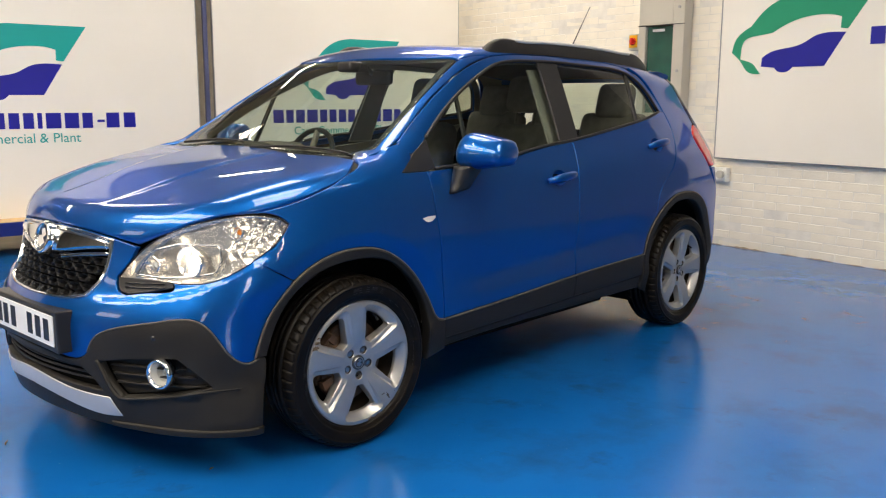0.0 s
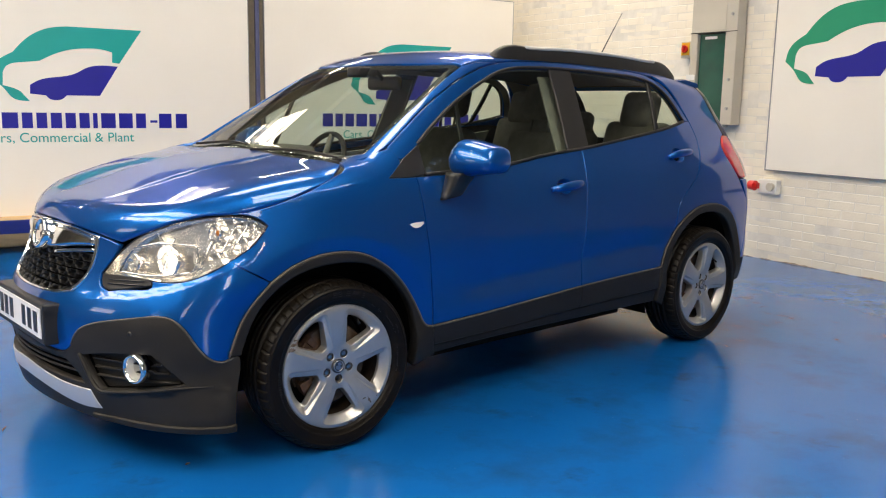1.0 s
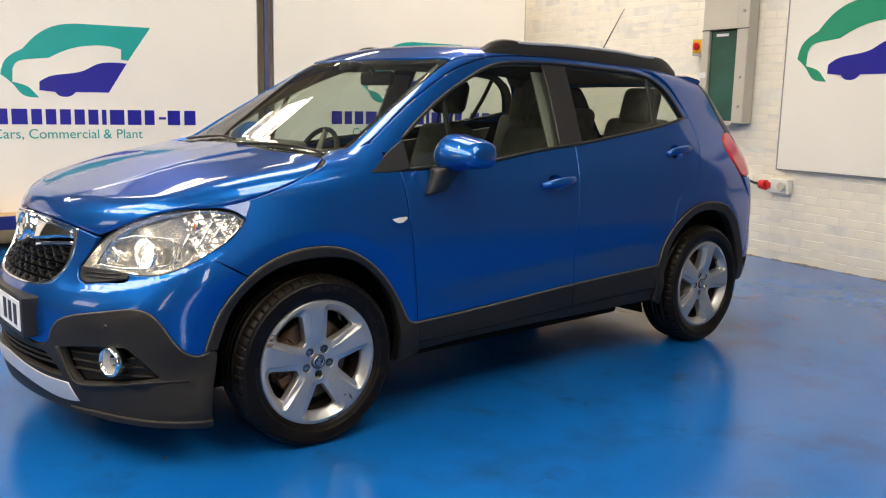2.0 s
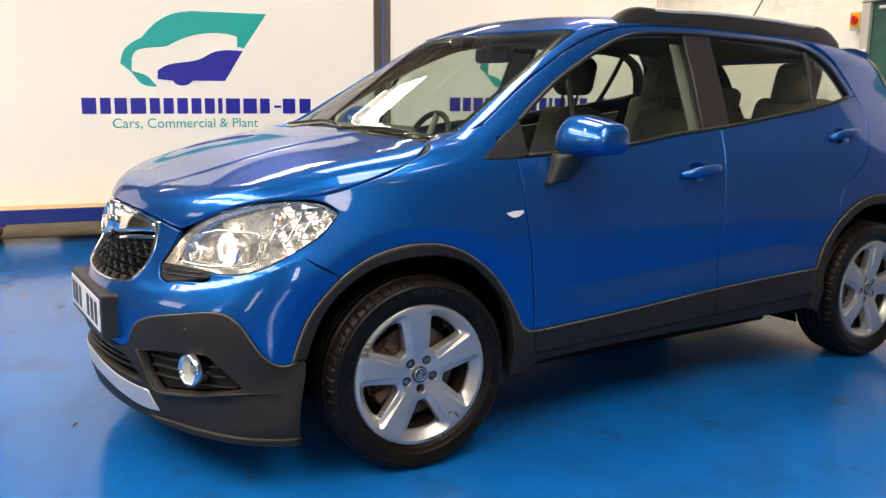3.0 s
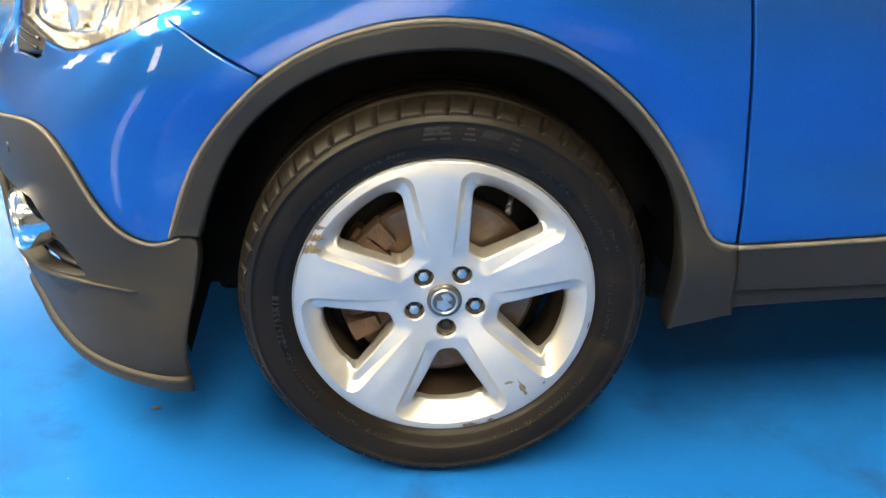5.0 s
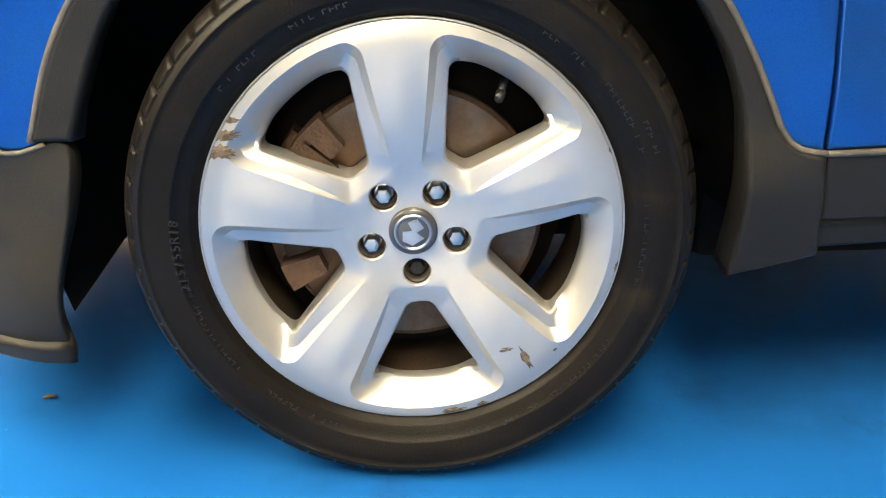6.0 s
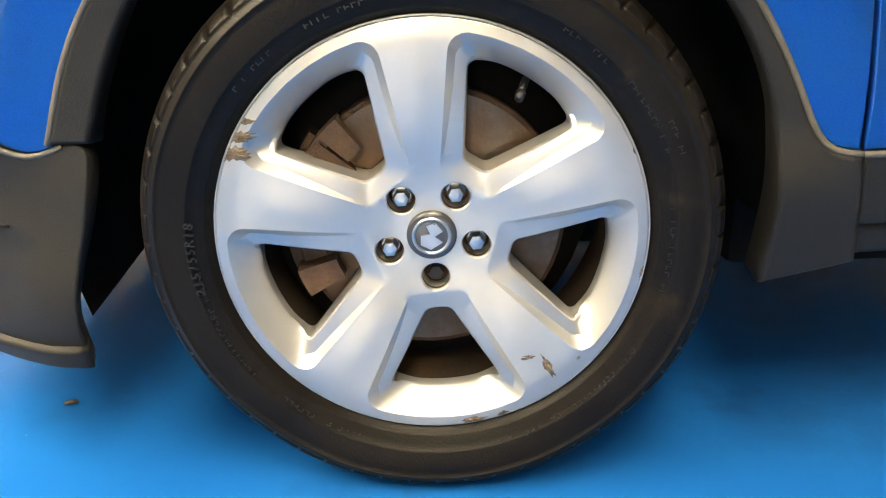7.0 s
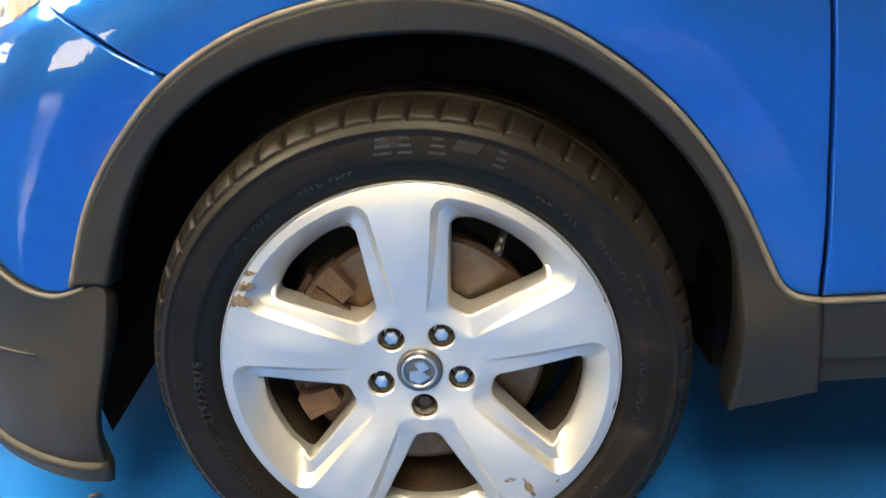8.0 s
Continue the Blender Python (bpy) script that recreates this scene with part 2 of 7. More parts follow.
CONCRETE = mat("bare_brown_concrete", (0.20, 0.17, 0.13), 0.7, 0, 0, 0.3, 3, 0.5, 40, dirt=(0.09, 0.075, 0.06), dirt_at=0.55, dirt_scale=2)


# ---- builders ----
def mesh_ob(name, verts, faces, material, parent=None, label="", smooth=True, m=None):
    me = bpy.data.meshes.new(name)
    me.from_pydata([tuple(v) for v in verts], [], [tuple(f) for f in faces])
    me.materials.append(material)
    if smooth:
        me.shade_smooth()
    me.update()
    ob = new(name, me)
    if m is not None:
        ob.matrix_world = m
    if parent is not None:
        ob.parent = parent
    if label:
        ob["label"] = label
    return ob


def part(name, bm, material, parent=None, label="", smooth=False, m=None):
    me = bpy.data.meshes.new(name)
    bmesh.ops.recalc_face_normals(bm, faces=bm.faces[:])
    bm.to_mesh(me)
    bm.free()
    me.materials.append(material)
    if smooth:
        me.shade_smooth()
    ob = new(name, me)
    if m is not None:
        ob.matrix_world = m
    if parent is not None:
        ob.parent = parent
    if label:
        ob["label"] = label
    return ob


def thing(name, label, category, m=None, kind="", group=""):
    ob = new(name)
    ob.empty_display_size = 0.1
    if m is not None:
        ob.matrix_world = m
    return tagged(ob, label, category, group, kind)


def box(bm, lo, hi, bevel=0.0, m=None, segs=2):
    r = bmesh.ops.create_cube(bm, size=1)
    v = r["verts"]
    lo, hi = Vector(lo), Vector(hi)
    for q in v:
        q.co = Vector([lo[i] + (q.co[i] + 0.5) * (hi[i] - lo[i]) for i in range(3)])
    if bevel:
        es = list({e for q in v for e in q.link_edges})
        done = bmesh.ops.bevel(bm, geom=es, offset=bevel, segments=segs, profile=0.5, affect="EDGES")
        v = list({q for f in done["faces"] for q in f.verts} | {q for q in v if q.is_valid})
    if m is not None:
        bmesh.ops.transform(bm, matrix=m, verts=v)
    return bm


def cyl(bm, p, q, r, r2=None, segs=20, caps=True):
    p, q = Vector(p), Vector(q)
    d = q - p
    m = Matrix.Translation((p + q) / 2) @ d.to_track_quat("Z", "Y").to_matrix().to_4x4()
    bmesh.ops.create_cone(bm, cap_ends=caps, segments=segs, radius1=r, radius2=r if r2 is None else r2, depth=d.length, matrix=m)
    return bm


def tube(bm, pts, r, segs=8, flat=1.0):
    """A round or flattened bar along points."""
    rings = []
    pts = [Vector(p) for p in pts]
    for i, p in enumerate(pts):
        d = (pts[min(i + 1, len(pts) - 1)] - pts[max(i - 1, 0)]).normalized()
        s = d.cross(Vector((0, 0, 1)))
        s = s.normalized() if s.length > 1e-4 else Vector((1, 0, 0))
        u = s.cross(d)
        rr = r[i] if isinstance(r, (list, tuple)) else r
        rings.append([bm.verts.new(p + (s * math.cos(a) + u * math.sin(a) * flat) * rr) for a in np.linspace(0, 2 * math.pi, segs, endpoint=False)])
    for a, b in zip(rings, rings[1:]):
        for i in range(segs):
            bm.faces.new((a[i], a[(i + 1) % segs], b[(i + 1) % segs], b[i]))
    bm.faces.new(rings[0][::-1])
    bm.faces.new(rings[-1])
    return bm


def lathe(bm, profile, axis="Y", segs=48, close=False):
    """Turns (r, h) round an axis."""
    rings = []
    for r, h in profile:
        ring = []
        for a in np.linspace(0, 2 * math.pi, segs, endpoint=False):
            c, s = r * math.cos(a), r * math.sin(a)
            ring.append(bm.verts.new({"Y": (c, h, s), "Z": (c, s, h), "X": (h, c, s)}[axis]))
        rings.append(ring)
    for a, b in zip(rings, rings[1:]):
        for i in range(segs):
            bm.faces.new((a[i], a[(i + 1) % segs], b[(i + 1) % segs], b[i]))
    if close:
        bm.faces.new(rings[0])
        bm.faces.new(rings[-1])
    return bm


def prism(bm, outline, thick, to3d):
    """A flat shape of some thickness; to3d(u, v, depth) places it."""
    lo = [bm.verts.new(to3d(u, v, 0)) for u, v in outline]
    hi = [bm.verts.new(to3d(u, v, thick)) for u, v in outline]
    bm.faces.new(lo)
    bm.faces.new(hi[::-1])
    for i in range(len(lo)):
        j = (i + 1) % len(lo)
        bm.faces.new((lo[i], hi[i], hi[j], lo[j]))
    return bm


def flat_shape(bm, outline, thick, to3d):
    """A flat plate of any outline, its faces cut into clean triangles."""
    p = np.array(outline, float)
    p = p if area(p) > 0 else p[::-1]
    got = delaunay_2d_cdt([Vector(q) for q in p], [(i, (i + 1) % len(p)) for i in range(len(p))], [], 0, 1e-7)
    flat = np.array([tuple(q) for q in got[0]])
    tris = np.array([f for f in got[2] if len(f) == 3])
    tris = tris[inside(flat[tris].mean(1), [p])]
    lo, hi = ([bm.verts.new(to3d(u, v, d)) for u, v in flat] for d in (0, thick))
    for a, b, c in tris:
        bm.faces.new((lo[a], lo[b], lo[c]))
        bm.faces.new((hi[c], hi[b], hi[a]))
    rim = {}
    for k, o in enumerate(got[3]):
        for i in o:
            rim[i] = k
    for i in range(len(p)):
        a, b = rim[i], rim[(i + 1) % len(p)]
        bm.faces.new((lo[a], hi[a], hi[b], lo[b]))
    return bm


def curve_pts(pts, step):
    """A smooth open curve through points, sampled evenly."""
    p = np.array(pts, float)
    if len(p) == 2:
        n = max(1, int(round(np.linalg.norm(p[1] - p[0]) / step)))
        return p[0] + (p[1] - p[0]) * np.linspace(0, 1, n + 1)[:, None]
    t = np.r_[0, np.cumsum(np.linalg.norm(np.diff(p, axis=0), axis=1) ** 0.7)]
    f = [spline(list(zip(t, p[:, i]))) for i in range(p.shape[1])]
    fine = np.stack([g(np.linspace(0, t[-1], 400)) for g in f], -1)
    s = np.r_[0, np.cumsum(np.linalg.norm(np.diff(fine, axis=0), axis=1))]
    n = max(2, int(round(s[-1] / step)))
    return np.stack([np.interp(np.linspace(0, s[-1], n + 1), s, fine[:, i]) for i in range(p.shape[1])], -1)


def loop_pts(curves, step, scale):
    out = []
    for c in curves:
        q = curve_pts(np.array(c, float) * scale, step)
        out.append(q[:-1] if np.linalg.norm(q[-1] - q[0]) > 1e-6 else q[:-1])
    out = np.concatenate(out)
    return out[np.r_[True, np.linalg.norm(np.diff(out, axis=0), axis=1) > 1e-4]]


def area(p):
    return 0.5 * np.sum(p[:, 0] * np.roll(p[:, 1], -1) - np.roll(p[:, 0], -1) * p[:, 1])


def inset(p, d):
    e = np.roll(p, -1, axis=0) - p
    e /= np.maximum(np.linalg.norm(e, axis=1), 1e-9)[:, None]
    n = np.stack([-e[:, 1], e[:, 0]], -1)
    n = n + np.roll(n, 1, axis=0)
    n /= np.maximum(np.linalg.norm(n, axis=1), 0.6)[:, None]
    return p + n * (np.asarray(d)[:, None] if np.ndim(d) else d), n


def inside(p, loops):
    hit = np.zeros(len(p), bool)
    for q in loops:
        a, b = q, np.roll(q, -1, axis=0)
        for (x0, y0), (x1, y1) in zip(a, b):
            if y0 == y1:
                continue
            c = ((y0 > p[:, 1]) != (y1 > p[:, 1])) & (p[:, 0] < (x1 - x0) * (p[:, 1] - y0) / (y1 - y0) + x0)
            hit ^= c
    return hit


def sheet(loops, lift, step, edge=0.003, drop=0.0022, thick=0.014, walls=None, gap=0.0):
    """A curved plate with rolled edges. loops: the outline, then holes, in flat measure; lift: flat points to places and normals.
    Returns verts, faces and normals (nought where the mesh finds its own)."""
    loops = [p if (area(p) > 0) == (i == 0) else p[::-1] for i, p in enumerate(loops)]
    if gap:
        loops[0] = inset(loops[0], gap)[0]
    inner = [inset(p, edge)[0] for p in loops]
    lo, hi = loops[0].min(0), loops[0].max(0)
    xs, ys = np.arange(lo[0], hi[0], step), np.arange(lo[1], hi[1], step * 0.866)
    grid = np.array([(x + (0.5 * step if j % 2 else 0), y) for j, y in enumerate(ys) for x in xs])
    ok = inside(grid, inner)
    for q in inner:
        seg = np.concatenate([q, (q + np.roll(q, -1, axis=0)) / 2])
        for s in np.array_split(np.arange(len(grid)), max(1, len(grid) // 4000)):
            d = np.sqrt(((grid[s][:, None] - seg[None]) ** 2).sum(-1)).min(1)
            ok[s] &= d > 0.45 * step
    pts, edges = [], []
    for q in inner:
        k = len(pts)
        pts += [Vector(v) for v in q]
        edges += [(k + i, k + (i + 1) % len(q)) for i in range(len(q))]
    rim = len(pts)
    pts += [Vector(v) for v in grid[ok]]
    out = delaunay_2d_cdt(pts, edges, [], 0, 1e-7)
    flat = np.array([tuple(v) for v in out[0]])
    tris = np.array([f for f in out[2] if len(f) == 3])
    tris = tris[inside(flat[tris].mean(1), inner)]
    place, nor = lift(flat)
    verts, norms, faces = [place], [nor], [tuple(t) for t in tris]
    count = len(flat)
    first = {}
    for k, o in enumerate(out[3]):
        for i in o:
            first[i] = k
    base = 0
    for li, (q, src) in enumerate(zip(inner, loops)):
        ids = [first[base + i] for i in range(len(q))]
        base += len(q)
        rp, rn = lift(src)
        rings = [rp - rn * drop, rp - rn * thick]
        if walls and li > 0:
            rings = walls(src, rp, rn)
        last = ids
        for r in rings:
            verts.append(r)
            norms.append(np.zeros_like(r))
            now = list(range(count, count + len(r)))
            count += len(r)
            for i in range(len(r)):
                j = (i + 1) % len(r)
                faces.append((last[j], last[i], now[i], now[j]))
            last = now
    return np.concatenate(verts), faces, np.concatenate(norms)


def sheet_ob(name, data, material, parent=None, label="", flip=False):
    """Builds a sheet; flip: its mirror image on the car's other side."""
    v, f, n = data
    v, n = v.copy(), n.copy()
    # faces turn outwards
    a, b, c = (v[[t[k] for t in f[:200]]] for k in range(3))
    turn = (np.cross(b - a, c - a) * n[[t[0] for t in f[:200]]]).sum() < 0
    if flip:
        v[:, 1] *= -1
        n[:, 1] *= -1
        turn = not turn
    ob = mesh_ob(name, v, [t[::-1] for t in f] if turn else f, material, parent, label)
    ob.data.normals_split_custom_set_from_vertices([tuple(q) for q in n])
    return ob


def panel(name, chart, loops, material, parent, off=0.0, thick=0.014, edge=0.003, step=0.03, fine=0.014, label="", both=True, drop=0.0022, gap=None):
    """A piece of the car's skin: its outline (and holes) on one of the charts."""
    scale = np.array({"side": (1.0, 1.0), "nose": (0.0125, 1.0), "top": (1.0, 1.0)}[chart])
    to = {"side": chart_side, "nose": chart_nose, "top": chart_top}[chart]

    def lift(p):
        q = to(p / scale)
        n = normals(q)
        return q + n * off, n

    data = sheet([loop_pts(c, fine, scale) for c in loops], lift, step, edge, drop, thick, gap=(0.0022 if material is PAINT else 0.0) if gap is None else gap)
    made = [sheet_ob(name, data, material, parent, label)]
    if both:
        made.append(sheet_ob(name, data, material, parent, label, True))
    return made


def on(chart, u, v, off=0.0):
    """A place on the skin and its normal."""
    p = {"side": chart_side, "nose": chart_nose, "top": chart_top}[chart](np.array([[u, v]], float))
    n = normals(p)
    return Vector(p[0] + n[0] * off), Vector(n[0])


# ---- the car's outer form, as one smooth closed surface ----
def spline(knots):
    """A natural cubic through (u, v) knots, held straight beyond its ends."""
    xs, ys = np.array(knots, float).T
    n = len(xs)
    h = np.diff(xs)
    a = np.eye(n)
    b = np.zeros(n)
    for i in range(1, n - 1):
        a[i, i - 1:i + 2] = h[i - 1], 2 * (h[i - 1] + h[i]), h[i]
        b[i] = 6 * ((ys[i + 1] - ys[i]) / h[i] - (ys[i] - ys[i - 1]) / h[i - 1])
    m = np.linalg.solve(a, b)
    s0 = (ys[1] - ys[0]) / h[0] - h[0] * m[1] / 6
    s1 = (ys[-1] - ys[-2]) / h[-1] + h[-1] * m[-2] / 6

    def at(u):
        u = np.asarray(u, float)
        i = np.clip(np.searchsorted(xs, u) - 1, 0, n - 2)
        p, q = xs[i + 1] - u, u - xs[i]
        v = (m[i] * p ** 3 + m[i + 1] * q ** 3) / (6 * h[i]) + (ys[i] / h[i] - m[i] * h[i] / 6) * p + (ys[i + 1] / h[i] - m[i + 1] * h[i] / 6) * q
        v = np.where(u < xs[0], ys[0] + s0 * (u - xs[0]), v)
        return np.where(u > xs[-1], ys[-1] + s1 * (u - xs[-1]), v)
    return at


def smax(a, b, k):
    h = np.clip(0.5 + 0.5 * (a - b) / k, 0, 1)
    return b + (a - b) * h + k * h * (1 - h)


def smin(a, b, k):
    return -smax(-a, -b, k)


def sstep(a, b, v):
    h = np.clip((v - a) / (b - a), 0, 1)
    return h * h * (3 - 2 * h)


SIDE = spline([(0.10, 0.800), (0.30, 0.842), (0.45, 0.866), (0.58, 0.864), (0.74, 0.874), (0.88, 0.868), (1.0, 0.848), (1.08, 0.814), (1.3, 0.708), (1.5, 0.612), (1.62, 0.555)])
NOSE = spline([(0.12, -0.83), (0.25, -0.874), (0.40, -0.884), (0.52, -0.888), (0.60, -0.872), (0.66, -0.838), (0.72, -0.808), (0.80, -0.787), (0.90, -0.772), (1.1, -0.74)])
HOOD = spline([(-0.85, 0.80), (-0.78, 0.885), (-0.6, 0.968), (-0.3, 1.055), (0.0, 1.113), (0.2, 1.145), (0.5, 1.18)])
ROOF = spline([(0.6, 1.53), (0.9, 1.585), (1.3, 1.61), (1.8, 1.602), (2.4, 1.562), (2.9, 1.49), (3.2, 1.43)])
TAIL = spline([(0.2, 3.30), (0.45, 3.38), (0.7, 3.375), (0.9, 3.34), (1.05, 3.27), (1.3, 3.10), (1.5, 2.97), (1.65, 2.85)])


def body(x, y, z):
    """Below nought inside the car."""
    y = np.abs(y)
    front = np.maximum(0.3 - x, 0)
    back = np.maximum(x - 2.3, 0)
    taper = 0.12 * front ** 2 + 0.15 * front ** 2 * sstep(0.65, 0.95, z) + (0.10 + 0.06 * sstep(0.9, 1.4, z)) * back ** 2
    side = y - SIDE(z) + taper
    # the apron flares out towards the wheel
    side = side - 0.062 * (1 - sstep(0.20, 0.40, z)) * (1 - sstep(-0.46, -0.30, x))
    # a shallow scoop rising along the doors
    side = side + 0.008 * np.exp(-((z - 0.555 - 0.055 * (x - 0.6)) / 0.055) ** 2) * sstep(0.50, 0.80, x) * (1 - sstep(1.8, 2.15, x))
    # the wings fall back a little between a soft crest and the arches
    for hub in (0.0, 2.557):
        k = 0.505 - np.hypot(x - hub, z - 0.331)
        side = side + 0.20 * 0.5 * (k + np.sqrt(k * k + 0.00004)) * sstep(0.36, 0.46, z)
    # a ledge under the headlamps and a tuck under the fog lamps
    turn = np.degrees(np.arctan2(y, -(x + 0.10)))
    over = z - np.interp(turn, (20, 30, 44, 54, 62, 68, 72), (0.630, 0.634, 0.650, 0.680, 0.722, 0.758, 0.775))
    under = np.interp(turn, (35, 46, 57, 65), (0.294, 0.313, 0.332, 0.328)) - z
    ledge = 0.009 * sstep(-0.014, 0.020, over) * (1 - sstep(0.03, 0.11, over)) * sstep(24, 32, turn) * (1 - sstep(68, 75, turn))
    ledge = ledge + 0.011 * sstep(0.0, 0.014, under) * (1 - sstep(0.07, 0.14, under)) * sstep(34, 40, turn) * (1 - sstep(62, 67, turn))
    nose = NOSE(z) + 0.42 * y ** 2 + 0.12 * y ** 4 - x
    ridge = 0.69 + 0.20 * (x + 0.2)
    dome = 0.25 + 0.14 * (x + 0.3)
    hood = HOOD(x) - 0.03 * y ** 2 - 0.03 * y ** 4 - (0.003 * sstep(-0.045, 0.045, y - ridge) + 0.007 * sstep(-0.018, 0.018, y - dome)) * sstep(-0.82, -0.25, x) * (1 - sstep(-0.02, 0.12, x))
    screen = 1.125 + 0.593 * (x - 0.10 - 0.22 * y ** 2)
    roof = ROOF(x) - 0.07 * y ** 2 - 0.10 * y ** 4
    top = z - smax(hood, smin(screen, roof, 0.06), 0.02)
    tail = x - TAIL(z) + 0.22 * y ** 2 + 0.2 * y ** 4
    f = smax(side, top, 0.07)
    f = smax(f, nose, 0.09) + ledge
    f = smax(f, tail, 0.10)
    return smax(f, 0.12 - z, 0.02)


def normals(p):
    e = 1e-3
    g = np.stack([body(*(p + d).T) - body(*(p - d).T) for d in np.eye(3) * e], -1)
    return g / np.linalg.norm(g, axis=1)[:, None]


def cast(origin, way, far=1.2, steps=70):
    """Where rays from outside first meet the form."""
    o, w = (np.array(q, float) for q in np.broadcast_arrays(np.asarray(origin, float), np.asarray(way, float)))
    lo, hi = np.zeros(len(o)), np.full(len(o), float(far))
    rows = np.arange(len(o))
    for turn in range(3):
        t = lo + (hi - lo) * np.linspace(0, 1, steps)[:, None]
        p = o[None] + w[None] * t[:, :, None]
        f = body(*p.reshape(-1, 3).T).reshape(t.shape)
        hit = (f < 0).any(axis=0)
        k = np.where(hit, np.maximum(np.argmax(f < 0, axis=0), 1), np.clip(np.argmin(f, axis=0), 1, steps - 1))
        lo, hi = t[k - 1, rows], t[k, rows]
    return o + w * ((lo + hi) / 2)[:, None]


AXIS_X = -0.10


def chart_side(uv):
    """(x, z) seen from the car's left."""
    uv = np.asarray(uv, float)
    o = np.stack([uv[:, 0], np.full(len(uv), -1.3), uv[:, 1]], -1)
    return cast(o, np.array([0, 1.0, 0]), 1.3)


def chart_nose(uv):
    """(degrees round an upright axis behind the nose, z); 0 is straight ahead, plus to the car's left."""
    uv = np.asarray(uv, float)
    a = np.radians(uv[:, 0])
    d = np.stack([-np.cos(a), -np.sin(a), 0 * a], -1)
    o = np.stack([AXIS_X + 0 * a, 0 * a, uv[:, 1]], -1) + 1.2 * d
    return cast(o, -d, 1.2)


def chart_top(uv):
    """(x, y) seen from above."""
    uv = np.asarray(uv, float)
    o = np.stack([uv[:, 0], uv[:, 1], np.full(len(uv), 2.0)], -1)
    return cast(o, np.array([0, 0, -1.0]), 1.8)

# ---- the hall ----
WALL_U, BOARD_V, TALL = 5.36, 4.535, 5.2
FAR_LEFT, BACK, FAR = -13.0, -14.0, 22.0


def slab(name, lo, hi, material, label, category, kind="structure"):
    bm = bmesh.new()
    box(bm, lo, hi)
    return tagged(part(name, bm, material, m=ROOM), label, category, kind=kind)


slab("floor", (FAR_LEFT, BACK, -0.15), (WALL_U, 4.75, 0.0), FLOORBLUE, "worn glossy blue painted workshop floor with scuffs", "floor")
slab("floor_bare", (FAR_LEFT, 4.75, -0.15), (WALL_U, FAR, -0.004), CONCRETE, "bare brown concrete floor beyond the display boards", "floor")
slab("wall_west", (FAR_LEFT - 0.2, BACK, 0), (FAR_LEFT, FAR, TALL), WORKWALL, "out-of-view workshop wall, darkened to cut low light", "wall")
slab("wall_south", (FAR_LEFT, BACK - 0.2, 0), (WALL_U, BACK, TALL), WORKWALL, "out-of-view workshop wall, darkened to cut low light", "wall")
slab("wall_north", (FAR_LEFT, FAR, 0), (WALL_U, FAR + 0.2, TALL), SHADEWALL, "block workshop wall with shade put in its colour", "wall")


# the strip from 3.3 to 4.5 is added to brighten the east wall
ROOFLIGHTS = [(-6.6, -5.0, -5.0, 3.0), (-0.25, 1.35, -6.0, -2.2), (-0.25, 1.35, 0.3, 1.7), (-0.25, 1.35, 7.0, 9.5), (3.3, 4.5, 1.3, 5.0), (-4.4, -3.2, -6.0, 2.6)]


# unseen length of the east wall, coloured dark to keep door reflections dim
slab("wall_east_shaded", (WALL_U - 0.002, BACK, 0), (WALL_U + 0.25, -1.002, TALL), SHADEWALL, "block workshop wall with shade put in its colour", "wall")


def roof():
    """A flat sheet roof with long openings for the rooflights."""
    bm = bmesh.new()
    z0, z1 = TALL, TALL + 0.12
    for a, b in ((FAR_LEFT - 0.2, -6.6), (-5.0, -4.4), (-3.2, -0.25), (1.35, 3.3), (4.5, WALL_U + 0.3)):
        box(bm, (a, BACK - 0.2, z0), (b, FAR + 0.2, z1))
    for u0, u1 in ((-6.6, -5.0), (-4.4, -3.2), (-0.25, 1.35), (3.3, 4.5)):
        spans = sorted((v0, v1) for a, b, v0, v1 in ROOFLIGHTS if a == u0)
        last = BACK - 0.2
        for v0, v1 in spans + [(FAR + 0.2, None)]:
            box(bm, (u0, last, z0), (u1, v0, z1))
            last = v1
    for v in np.arange(BACK + 1.5, FAR, 3.0):
        box(bm, (FAR_LEFT, v, TALL - 0.22), (WALL_U, v + 0.12, TALL - 0.002))
    tagged(part("ceiling", bm, SHEETROOF, m=ROOM), "grey sheet roof with steel rafters", "ceiling", kind="structure")
    for a, b, v0, v1 in ROOFLIGHTS:
        top = thing("rooflight", "long translucent rooflight glowing as daylight, out of view", "rooflight", ROOM @ pose(a, v0, TALL + 0.05), kind="structure", group="rooflights")
        bm = bmesh.new()
        box(bm, (0, 0, 0), (b - a, v1 - v0, 0.02))
        part("sheet", bm, ROOFGLOW, top)
        for v in np.arange(0.3, v1 - v0, 0.6):
            bm = bmesh.new()
            box(bm, (0, v, -0.04), (b - a, v + 0.07, -0.005))
            part("glazing_bar", bm, SHEETROOF, top)


roof()


def high_window(name, lo, hi, across, glow, rib=0.42):
    """A tall frosted window set in a wall, with glazing bars; across: the wall runs along u."""
    w = thing(name, "frosted high window glowing as daylight, out of view", "window", ROOM, kind="structure", group="high windows")
    bm = bmesh.new()
    box(bm, lo, hi)
    part("pane", bm, glow, w)
    thin = 0.07 * rib
    for z in np.arange(lo[2], hi[2] + 0.01, rib):
        bm = bmesh.new()
        if across:
            box(bm, (lo[0] - 0.05, lo[1] + 0.0, z - thin), (hi[0] + 0.05, hi[1] + 0.04, z + thin))
        else:
            box(bm, (lo[0], lo[1] - 0.05, z - thin), (hi[0] + 0.04, hi[1] + 0.05, z + thin))
        part("glazing_bar", bm, SHEETROOF, w)


